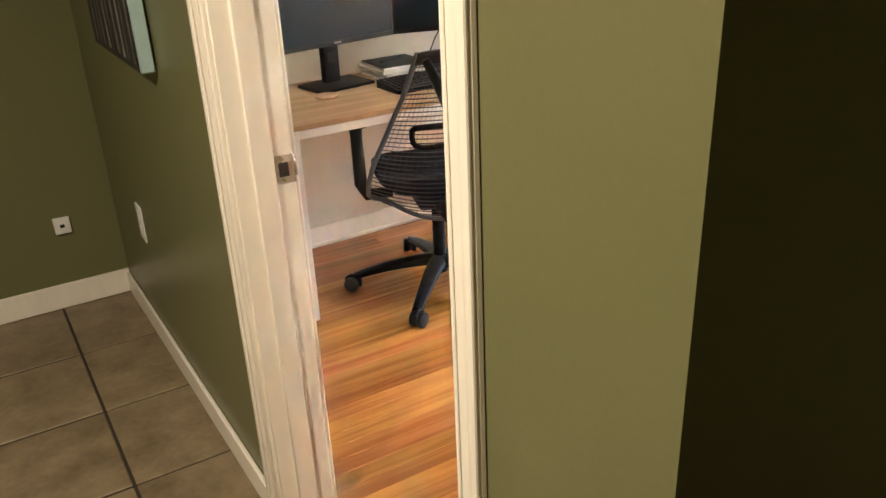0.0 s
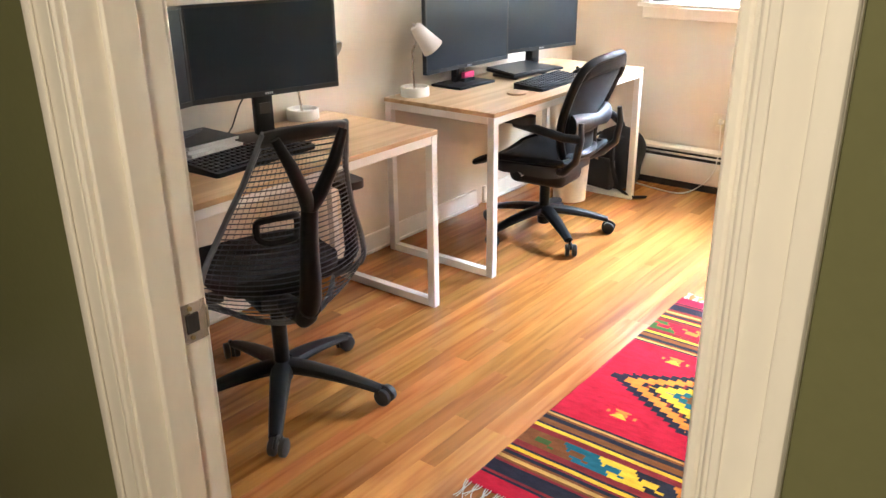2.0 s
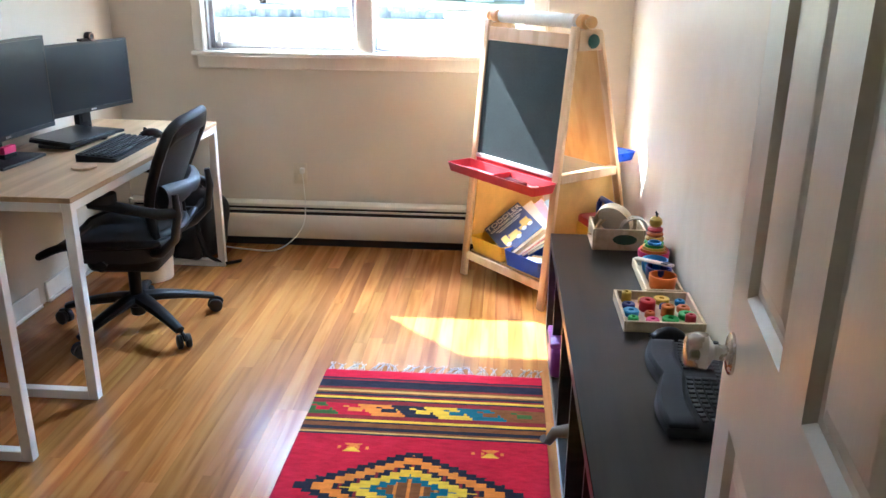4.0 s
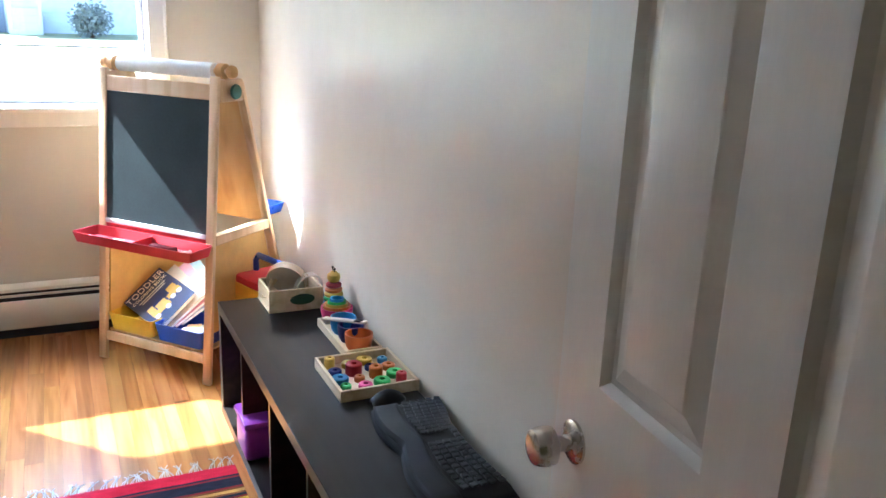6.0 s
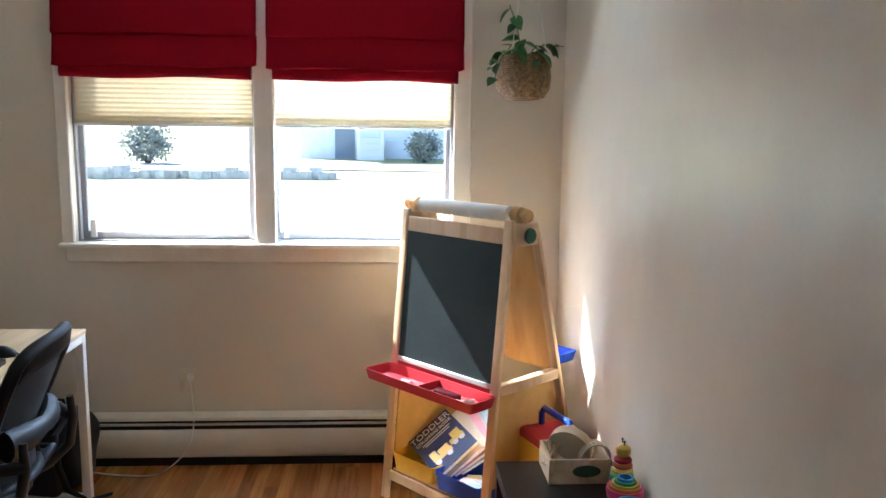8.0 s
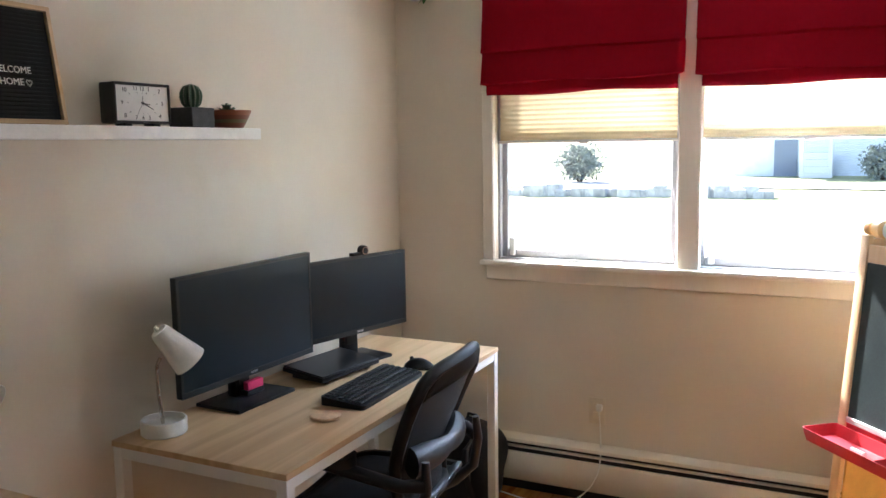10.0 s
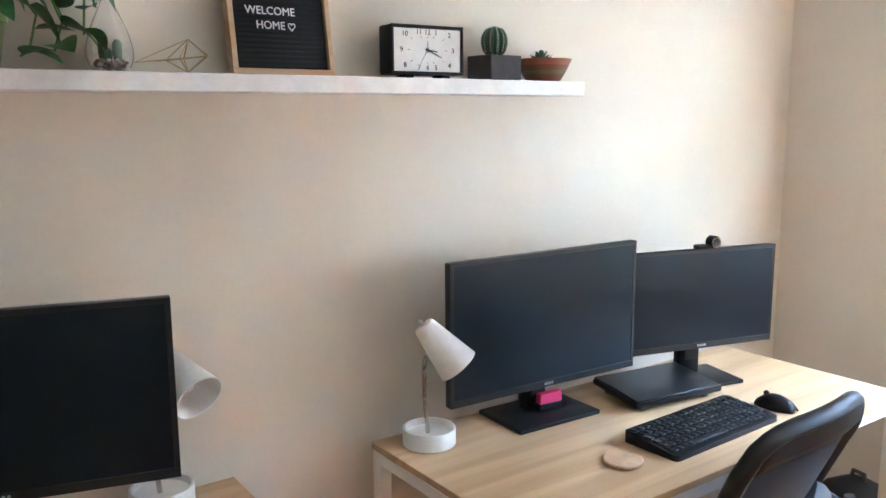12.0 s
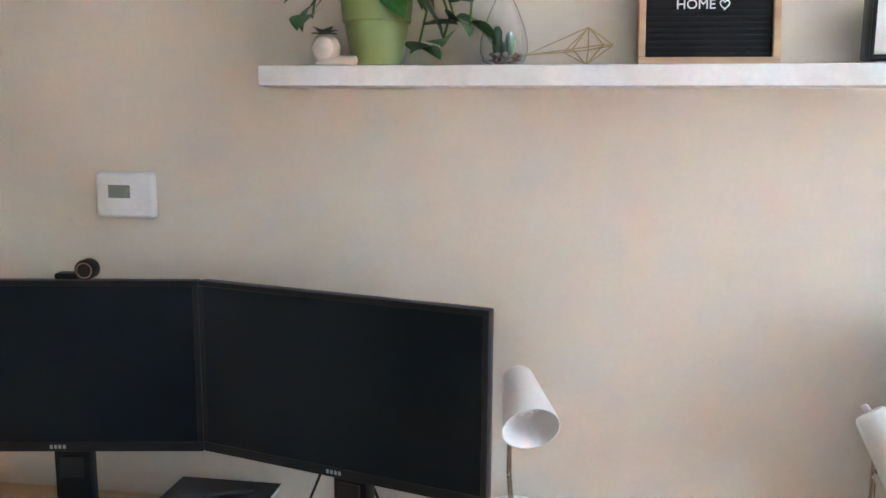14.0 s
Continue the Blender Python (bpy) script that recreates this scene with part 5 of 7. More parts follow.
def bowl(m, r, h, mat, label, group):
    o = thing("toy_bowl", label, "toy", m, group)
    b = fresh()
    lathe(b, [(r * 0.72, 0), (r * 0.9, h * 0.25), (r, h * 0.7), (r, h), (r - 0.005, h), (r - 0.006, h * 0.6), (r * 0.65, 0.006)], 26)
    part("bowl", b, mat, o)


tb = wooden_tray("wooden_tray", "long pale wooden tray of nesting wooden bowls", "tray", 2.935, 0.585, 3.24, 0.706, 0.030, group="wooden toy trays")
for x, r, mm, nm in ((2.99, 0.045, ORGP, "orange"), (3.07, 0.043, NAVYP, "dark blue"), (3.145, 0.044, SKYP, "blue")):
    bowl(pose(x, 0.645, SH + 0.006), r, 0.056, mm, "%s painted wooden nesting bowl in the tray" % nm, "nesting bowls")
for k, (r, mm, nm) in enumerate(((0.056, PINKP, "pink"), (0.048, ORGP, "orange"), (0.040, YELW, "yellow"), (0.032, GRNW, "green"), (0.024, SKYP, "blue"))):
    bowl(pose(3.268, 0.628, SH + 0.0005 + 0.008 * k), r, 0.052, mm, "%s wooden bowl in a nested stack" % nm, "nested stack")
t = thing("wooden_clip", "pale wooden stick lying across the bowls", "toy", pose(3.085, 0.66, SH + 0.068, 0, 8, 35))
b = fresh()
box(b, (-0.085, -0.011, 0), (0.085, 0.011, 0.008), 0.002)
part("stick", b, plain("bare_wood", (0.72, 0.62, 0.48), 0.6), t)
b = fresh()
box(b, (-0.07, -0.012, 0.006), (-0.045, 0.012, 0.0095))
part("dark_mark", b, BLACKPL, t, smooth=0)

rt = wooden_tray("wooden_tray", "square pale wooden tray of painted wooden rings", "tray", 2.665, 0.575, 2.915, 0.812, 0.034, group="wooden toy trays")
cols = [(YELW, "yellow"), (YELW, "yellow"), (YELW, "yellow"), (SKYP, "blue"), (NAVYP, "dark blue"), (REDP, "red"), (NAVYP, "purple"), (ORGP, "orange"), (SKYP, "blue"),
        (ORGP, "orange"), (ORGP, "orange"), (GRNW, "green"), (GRNW, "green"), (PINKP, "pink"), (GRNW, "green"), (REDP, "red"), (PINKP, "pink"), (SKYP, "blue")]
for k, (mm, nm) in enumerate(cols):
    i, j = k % 4, k // 4
    x, y = 2.885 - 0.052 * j - (0.012 if i % 2 else 0), 0.775 - 0.055 * i
    if x < 2.69:
        continue
    r = 0.016 + 0.009 * ((k * 7) % 3) / 2
    o = thing("wooden_ring", "%s painted wooden ring in the tray" % nm, "toy", pose(x, y, SH + 0.0052, 0, 0, 0), "painted wooden rings")
    hgt = 0.018 if k % 5 else 0.036
    b = fresh()
    lathe(b, [(r * 0.35, 0), (r - 0.003, 0), (r, 0.003), (r, hgt - 0.003), (r - 0.003, hgt), (r * 0.35, hgt), (r * 0.35, 0.001)], 20, close=False)
    part("ring", b, mm, o)

# split ergonomic keyboard on the shelf
t = thing("ergonomic_keyboard", "black curved split keyboard with a padded palm rest on the shelf", "keyboard", pose(2.33, 0.682, SH, 0, 0, 176))
b = fresh()


def kb_surf(u, v):
    x = (u - 0.5) * 0.50
    far, near = 0.095 - 0.018 * math.cos(x / 0.25 * 3.14), -0.085 - 0.022 * abs(math.sin(x / 0.25 * 3.0))
    y = near + (far - near) * v
    edge = max(0.0, min(u, 1 - u, v, 1 - v)) * 14
    z = (0.022 + 0.012 * math.exp(-(x / 0.12) ** 2)) * min(1, edge ** 0.6) + 0.004 + 0.006 * v
    return Vector((x, y, z))


sheet(b, kb_surf, 40, 20)
solidify(part("shell", b, BLACKPL, t, "black curved keyboard shell"), 0.004, -1)
b = fresh()
sheet(b, lambda u, v: kb_surf(0.03 + 0.94 * u, 0.03 + 0.32 * v) + Vector((0, 0, 0.004)), 36, 8)
solidify(part("palm_rest", b, plain("black_leatherette", (0.014, 0.015, 0.018), 0.5, bump=0.3, bump_scale=300, spec=0.25), t, "padded palm rest"), 0.005)
kb_b = fresh()
box(kb_b, (-0.0078, -0.0078, 0), (0.0078, 0.0078, 0.006), 0.0015)
key_mesh = mesh_of("key", kb_b, plain("black_key", (0.016, 0.016, 0.018), 0.45))
for i in range(22):
    for j in range(5):
        if i in (10, 11) and j < 4:
            continue
        p = kb_surf(0.08 + 0.84 * i / 21, 0.44 + 0.11 * j)
        ob = new("key", key_mesh)
        ob.parent = t
        ob.location = p + Vector((0, 0, 0.002))
        ob.rotation_euler = (0, 0, 0.22 * (p.x / 0.2))
t = thing("computer_mouse", "rounded black mouse on the shelf behind the keyboard", "mouse", pose(2.625, 0.69, SH, 0, 0, 10), "computer mice")
b = fresh()
sheet(b, lambda u, v: Vector(((u - 0.5) * 0.068 * math.sin(0.15 + v * 2.85) ** 0.4, (v - 0.5) * 0.105, 0.002 + 0.036 * max(0.0, math.sin(u * 3.1415)) ** 0.55 * math.sin(0.1 + v * 2.9) ** 0.6)), 16, 18)
solidify(part("shell", b, BLACKPL, t), 0.002, -1)
book(pose(1.655, 0.575, SH + 0.0005, 0, 0, 8), 0.19, 0.135, 0.022, plain("red_book_cover", (0.42, 0.02, 0.03), 0.4), "red hardback picture book lying on the shelf")
b = fresh()
box(b, (1.67, 0.62, SH + 0.0228), (1.80, 0.645, SH + 0.0245))
solid("book_ribbon", b, YELW, "yellow paper band lying on the red book", "paper band", smooth=0)
# cubby contents
t = thing("storage_box", "glossy purple plastic box sticking out of a cubby", "box", pose(3.20, 0.866, 0.0385))
b = fresh()
box(b, (-0.08, -0.16, 0), (0.08, 0.118, 0.12), 0.02, seg=3)
part("body", b, PURP, t)
b = fresh()
box(b, (-0.085, -0.165, 0.1205), (0.085, 0.124, 0.145), 0.01, seg=2)
part("lid", b, PURP, t)
t = thing("toy_animal", "grey soft toy trunk poking out of a cubby", "toy", pose(2.56, 0.93, 0.0385))
b = fresh()
tube(b, [(0, -0.05, 0.10), (0, 0.03, 0.13), (0.005, 0.07, 0.12), (0.01, 0.09, 0.085), (0.0, 0.105, 0.10)], [0.03, 0.022, 0.017, 0.014, 0.012], 12)
lathe(b, [(0.03, 0), (0.07, 0.03), (0.075, 0.07), (0.05, 0.11), (0.02, 0.13)], 16, c=(0, -0.10, 0))
part("body", b, plain("grey_plush", (0.22, 0.21, 0.20), 0.95, bump=0.6), t)
for k, (x, c, nm) in enumerate(((2.20, REDP, "red"), (2.10, BLUEP, "blue"), (2.30, YELP, "yellow"), (2.86, REDP, "red"))):
    t = thing("storage_box", "%s plastic toy box standing in a cubby" % nm, "box", pose(x, 0.78, 0.0385), "boxes in the cubbies")
    b = fresh()
    box(b, (-0.045, -0.17, 0), (0.045, 0.15, 0.24), 0.008, seg=2)
    part("body", b, c, t)


# ---- things on the desks ----
def desk_lamp(base, top, way, label):
    o = thing("desk_lamp", label, "desk lamp", pose(base[0], base[1], DZ), "white desk lamps")
    b = fresh()
    lathe(b, [(0.062, 0), (0.065, 0.003), (0.065, 0.040), (0.063, 0.043), (0.058, 0.043), (0.056, 0.028), (0.010, 0.027)], 36)
    part("base", b, WHITE, o, "round white dish base")
    a = Vector((top[0] - base[0], top[1] - base[1], top[2] - DZ))
    w = Vector(way).normalized()
    r0, r1, ln = 0.027, 0.050, 0.125
    q = w.to_track_quat("Z", "Y").to_matrix().to_4x4()
    M = Matrix.Translation(a) @ q
    b = fresh()
    lathe(b, [(0.010, -0.004), (r0 - 0.004, -0.002), (r0, 0.004), (r1, ln), (r1 - 0.002, ln), (r0 - 0.003, 0.008), (0.004, 0.007)], 36, m=M, close=False)
    sh = part("shade", b, WHITE, o, "tapered white metal shade")
    b = fresh()
    lathe(b, [(r0 * 1.25, ln * 0.55), (0.004, ln * 0.56)], 24, m=M)
    part("reflector", b, plain("pale_reflector", (0.78, 0.78, 0.80), 0.35), sh, "pale reflector inside the shade")
    b = fresh()
    lathe(b, [(0.009, ln * 0.56), (0.013, ln * 0.66), (0.008, ln * 0.76)], 14, m=M)
    part("bulb", b, plain("frosted_bulb", (0.8, 0.8, 0.78), 0.3), sh)
    b = fresh()
    lathe(b, [(0.005, -0.016), (0.006, -0.012), (0.006, -0.004)], 12, m=M)
    part("switch", b, WHITE, sh)
    b = fresh()
    hold = a + w * 0.045
    pts = [Vector((-0.004, 0.0, 0.028)), Vector((-0.012, 0.002, 0.12)), Vector((-0.012, 0.002, 0.2)), hold.lerp(Vector((-0.012, 0, 0.2)), 0.4) + Vector((-0.01, 0.0, 0)), hold + Vector((0, 0.0, -0.034))]
    tube(b, pts, 0.0052, 10)
    part("gooseneck", b, CHROME, o, "brushed metal gooseneck")
    return o


desk_lamp((2.995, 3.078), (2.950, 3.03, 1.047), (0.52, -0.34, -0.76), "white desk lamp with a metal gooseneck on the corner desk")
desk_lamp((2.372, 3.145), (2.375, 3.085, 1.064), (0.24, -0.82, -0.46), "white desk lamp with a metal gooseneck behind the monitor")


def keyboard(m, label, w=0.42, d=0.16, back=0.028, group="desk keyboards"):
    o = thing("keyboard", label, "keyboard", m, group)
    b = fresh()
    slab(b, round_rect(-w / 2, -d / 2, w / 2, d / 2, 0.012, 4), 0.0, 0.014)
    for v in b.verts:
        if v.co.z > 0.01:
            v.co.z += (v.co.y + d / 2) / d * (back - 0.014)
    bmesh.ops.bevel(b, geom=[e for e in b.edges if e.calc_face_angle(0) > 1.0], offset=0.003, segments=1, affect="EDGES")
    part("case", b, BLACKPL, o)
    n = 19
    for j in range(6):
        i = 0
        while i < n:
            wide = 5 if (j == 0 and i == 4) else 1
            me = key_mesh if wide == 1 else space_mesh
            x = -w / 2 + 0.018 + (w - 0.036) * (i + (wide - 1) / 2) / (n - 1)
            y = -d / 2 + 0.022 + (d - 0.042) * j / 5
            k = new("key", me)
            k.parent = o
            k.location = (x, y, 0.0145 + (y + d / 2) / d * (back - 0.014))
            i += wide
    return o


sb = fresh()
box(sb, (-0.054, -0.0078, 0), (0.054, 0.0078, 0.006), 0.0015)
space_mesh = mesh_of("space_bar", sb, PEN["black_key"])
keyboard(pose(3.595, 2.732, DZ, 0, 0, 1.5), "black wireless keyboard on the corner desk")
keyboard(pose(1.855, 2.835, DZ, 0, 0, 3), "black keyboard in front of the near monitors", 0.44, 0.17)
t = thing("computer_mouse", "rounded black wireless mouse beside the keyboard", "mouse", pose(3.885, 2.715, DZ, 0, 0, 8), "computer mice")
b = fresh()
sheet(b, lambda u, v: Vector(((u - 0.5) * 0.066 * math.sin(0.15 + v * 2.85) ** 0.4, (v - 0.5) * 0.11, 0.002 + 0.038 * max(0.0, math.sin(u * 3.1415)) ** 0.55 * math.sin(0.1 + v * 2.9) ** 0.6)), 16, 18)
solidify(part("shell", b, BLACKPL, t), 0.002, -1)
b = fresh()
lathe(b, [(0.004, -0.003), (0.008, -0.002), (0.008, 0.002), (0.004, 0.003)], 14, m=pose(0, 0.028, 0.036, 0, 90, 0))
part("scroll_wheel", b, GREYPL, t)
CORK = plain("pale_wood_coaster", (0.55, 0.36, 0.22), 0.6, var=0.15)
for x, y in ((3.290, 2.722), (1.415, 2.885)):
    b = fresh()
    lathe(b, [(0.042, 0), (0.0455, 0.002), (0.0455, 0.008), (0.043, 0.010)], 32)
    o = solid("coaster", b, CORK, "round pale wooden coaster on the desk", "coaster", "coasters")
    o.location = (x, y, DZ)
# closed laptop on a low stand behind the keyboard
t = thing("laptop", "closed black laptop on a low stand on the desk", "laptop", pose(3.71, 2.97, DZ, 0, 0, -8))
b = fresh()
box(b, (-0.155, -0.085, 0.02), (0.155, 0.105, 0.036), 0.005, seg=2, m=pose(0, 0, 0, 5, 0, 0))
part("body", b, BLACKPL, t)
b = fresh()
box(b, (-0.152, -0.083, 0.0363), (0.152, 0.103, 0.042), 0.002, m=pose(0, 0, 0, 5, 0, 0))
part("lid", b, BEZEL, t)
for x in (-0.11, 0.11):
    b = fresh()
    box(b, (x - 0.012, -0.07, 0), (x + 0.012, 0.09, 0.016), 0.004)
    part("stand_foot", b, GREYPL, t)
# sticky notes on the monitor's neck
t = thing("sticky_note_pad", "pink pad of sticky notes under the large monitor", "notes", pose(3.368, 3.045, DZ + 0.0135, 0, 0, -4))
b = fresh()
box(b, (-0.036, 0, 0.018), (0.036, 0.022, 0.046), 0.002)
part("pad", b, plain("pink_paper", (0.72, 0.03, 0.14), 0.7), t)
b = fresh()
box(b, (-0.038, 0.0, 0.0), (0.038, 0.03, 0.0175), 0.002)
part("holder", b, BLACKPL, t)


def webcam(m, label):
    o = thing("webcam", label, "webcam", m, "webcams")
    b = fresh()
    box(b, (-0.045, -0.012, 0.0), (0.02, 0.016, 0.012), 0.004, seg=2)
    part("clip", b, BLACKPL, o)
    b = fresh()
    lathe(b, [(0.016, 0), (0.019, 0.003), (0.019, 0.024), (0.016, 0.028)], 24, m=pose(0.012, 0.012, 0.018, 90, 0, 0))
    body = part("body", b, BLACKPL, o)
    b = fresh()
    lathe(b, [(0.012, 0), (0.011, 0.003), (0.004, 0.002)], 24, m=pose(0.012, -0.0155, 0.018, 90, 0, 0))
    part("lens", b, plain("dark_lens", (0.03, 0.028, 0.03), 0.08), body, "shiny dark lens")
    b = fresh()
    tube(b, arc((0.012, -0.0165, 0.018), 0.0135, 0, 345, 24, "xz"), 0.0012, 6, closed=True)
    part("lens_ring", b, plain("warm_ring", (0.45, 0.3, 0.22), 0.3, 0.6), body)
    return o


webcam(pose(3.905, 2.966, DZ + 0.108 + 0.296, 0, 0, -15), "small black webcam clipped on the smaller monitor")
webcam(pose(1.583, 3.020, DZ + 0.163 + 0.326, 0, 0, 9), "small black webcam clipped on the near monitor")
# notebooks
for k, (dx, rz, c, nm) in enumerate(((0.0, 2, (0.62, 0.61, 0.58), "grey"), (0.008, -3, (0.70, 0.69, 0.66), "white"), (-0.004, 4, (0.55, 0.55, 0.56), "grey"), (0.0, 0, (0.014, 0.014, 0.017), "black"))):
    t = thing("notebook", "%s spiral notebook in a stack on the desk" % nm, "notebook", pose(1.685 + dx, 2.955, DZ + 0.0138 * k + 0.0005, 0, 0, rz), "stacked notebooks")
    b = fresh()
    box(b, (0.012, 0, 0.001), (0.215, 0.20, 0.0125))
    part("page_block", b, PAPER, t, smooth=0)
    b = fresh()
    box(b, (0.008, -0.002, 0.0126), (0.218, 0.203, 0.0136), 0.0004)
    part("cover", b, plain("%s_notebook_cover" % nm, c, 0.5), t)
    for j in range(16):
        b = fresh()
        tube(b, arc((0.012, 0, 0.0068), 0.0062, 0, 340, 10, "xz"), 0.0008, 5, closed=True)
        o = part("spiral_ring", b, CHROME, t)
        o.location = (0, 0.012 + 0.0115 * j, 0)
b = fresh()
cyl(b, (0, 0, 0), (0.13, 0, 0), 0.005, seg=10)
cyl(b, (0.13, 0, 0), (0.142, 0, 0), 0.004, 0.001, seg=10)
o = solid("pen", b, GREYPL, "dark grey pen lying on the notebooks", "pen")
o.matrix_world = pose(1.735, 3.05, DZ + 0.0606, 0, 0, 25)
# cables and small things behind the near monitors
t = thing("desk_cable", "tangle of black cable behind the near monitor", "cable", pose(2.03, 3.05, DZ))
b = fresh()
tube(b, [(0.05, -0.01, 0.16), (0.09, 0.0, 0.11), (0.11, 0.01, 0.05), (0.05, 0.03, 0.006), (-0.04, 0.02, 0.005), (-0.10, 0.04, 0.03), (-0.13, 0.0, 0.006)], 0.003, 6)
tube(b, [(0.02, 0.0, 0.2), (-0.02, 0.03, 0.12), (-0.05, 0.04, 0.05), (-0.12, 0.02, 0.004)], 0.0028, 6)
part("cord", b, BLACKPL, t)
b = fresh()
box(b, (-0.15, -0.02, 0), (-0.10, 0.02, 0.022), 0.004)
part("adapter", b, BLACKPL, t)
b = fresh()
lathe(b, [(0.012, 0), (0.014, 0.004), (0.014, 0.014), (0.008, 0.018)], 16)
o = solid("pin_badge", b, REDP, "small red round badge beside the monitor stand", "badge")
o.location = (2.005, 2.90, DZ + 0.0135)

# thermostat
t = thing("thermostat", "white wall thermostat with a small grey display", "thermostat", pose(1.572, Y1, 1.362))
b = fresh()
box(b, (-0.062, -0.024, -0.046), (0.062, 0, 0.046), 0.008, seg=3)
part("case", b, WHITE, t)
b = fresh()
box(b, (-0.032, -0.0255, -0.006), (0.014, -0.0235, 0.02))
part("display", b, plain("grey_lcd", (0.20, 0.23, 0.18), 0.25), t, "grey display")
b = fresh()
box(b, (0.028, -0.026, -0.02), (0.052, -0.0235, 0.024), 0.002)
part("buttons", b, WHITE, t)

# ---- wall shelf and what stands on it ----
SZ = 1.610
t = thing("wall_shelf", "long white floating picture shelf above the desks", "shelf", pose(1.893, Y1, SZ))
b = fresh()
box(b, (0, -0.095, -0.036), (1.645, 0, -0.0005), 0.001)
part("board", b, plain("white_shelf_paint", (0.82, 0.80, 0.77), 0.45), t)
b = fresh()
box(b, (0, -0.1055, -0.0365), (1.645, -0.0955, 0), 0.0015)
part("front_edge", b, plain("white_shelf_paint", (0.82, 0.80, 0.77), 0.45), t)
LEAF = material("green_leaf", (0.045, 0.16, 0.03), 0.38, var=0.25, scale=30, bump=0.2, bump_scale=60, dark=(0.02, 0.075, 0.016))
LEAFD = material("dark_green_leaf", (0.025, 0.085, 0.025), 0.42, var=0.25, scale=30, bump=0.2, bump_scale=60)
STEM = plain("green_stem", (0.09, 0.20, 0.04), 0.5)


def leaf_mesh(name, ln, wd, mat, cup=0.25, droop=0.5):
    b = fresh()

    def at(u, v):
        s = (v - 0.5) * 2
        w = wd / 2 * (max(0.0, math.sin(u ** 0.62 * 3.1415)) ** 0.85 if 0 < u < 1 else 0)
        return Vector((s * w, u * ln * (1 - 0.15 * droop * u), cup * abs(s) * w - droop * ln * 0.45 * u * u))
    sheet(b, at, 9, 4)
    bmesh.ops.remove_doubles(b, verts=b.verts, dist=1e-5)
    return mesh_of(name, b, mat)


POTHOS = [leaf_mesh("leaf", 0.085, 0.058, LEAF), leaf_mesh("leaf", 0.10, 0.062, LEAF, 0.2, 0.9), leaf_mesh("leaf", 0.07, 0.045, LEAFD, 0.3, 0.3)]


def vine(o, pts, rng2, n, meshes, r=0.0022):
    b = fresh()
    pts = [Vector(p) for p in pts]
    dense = []
    for k in range(len(pts) - 1):
        for s in range(4):
            dense.append(pts[k].lerp(pts[k + 1], s / 4))
    dense.append(pts[-1])
    tube(b, dense, r, 5)
    st = part("vine", b, STEM, o)
    for k in range(n):
        q = (k + 0.6) / n * (len(dense) - 1)
        i = min(int(q), len(dense) - 2)
        p = dense[i].lerp(dense[i + 1], q - i)
        lf = new("leaf", rng2.choice(meshes))
        lf.parent = o
        out = math.degrees(math.atan2(p.y, p.x)) - 90
        lf.matrix_local = pose(p.x, p.y, p.z, rng2.uniform(-50, 25), rng2.uniform(-25, 25), out + rng2.uniform(-70, 70)) @ Matrix.Scale(rng2.uniform(0.7, 1.1), 4)


# pothos in the green pot
t = thing("potted_plant", "trailing green pothos in a sage green ceramic pot", "plant", pose(2.105, 3.155, SZ))
b = fresh()
lathe(b, [(0.042, 0), (0.045, 0.002), (0.058, 0.075), (0.062, 0.078), (0.066, 0.125), (0.063, 0.127), (0.060, 0.115), (0.0, 0.112)], 32)
part("pot", b, plain("sage_green_glaze", (0.24, 0.30, 0.10), 0.35), t, "sage green pot with a rim")
r5 = random.Random(21)
vine(t, [(0.02, -0.02, 0.12), (0.05, -0.05, 0.19), (0.11, -0.055, 0.16), (0.14, -0.05, 0.08), (0.125, -0.045, 0.03)], r5, 6, POTHOS)
vine(t, [(0.0, -0.03, 0.12), (0.06, -0.045, 0.15), (0.10, -0.05, 0.09), (0.085, -0.045, 0.03), (0.07, -0.045, 0.02)], r5, 6, POTHOS)
vine(t, [(0.02, 0.0, 0.12), (0.05, 0.01, 0.25), (0.13, 0.0, 0.24), (0.19, -0.03, 0.16), (0.20, -0.04, 0.11)], r5, 6, POTHOS)
vine(t, [(-0.02, -0.01, 0.12), (-0.05, -0.02, 0.22), (-0.10, -0.03, 0.24)], r5, 5, POTHOS)
vine(t, [(0.0, 0.0, 0.12), (0.01, -0.03, 0.24), (0.03, -0.05, 0.30)], r5, 5, POTHOS)
vine(t, [(0.03, -0.01, 0.12), (0.08, -0.03, 0.20), (0.14, -0.045, 0.20), (0.18, -0.05, 0.13), (0.175, -0.05, 0.06)], r5, 9, POTHOS)
vine(t, [(0.03, 0.01, 0.12), (0.09, -0.01, 0.17), (0.13, -0.03, 0.13), (0.15, -0.04, 0.07)], r5, 7, POTHOS)
vine(t, [(-0.03, -0.02, 0.12), (-0.07, -0.045, 0.17), (-0.10, -0.05, 0.11), (-0.105, -0.05, 0.08)], r5, 5, POTHOS)
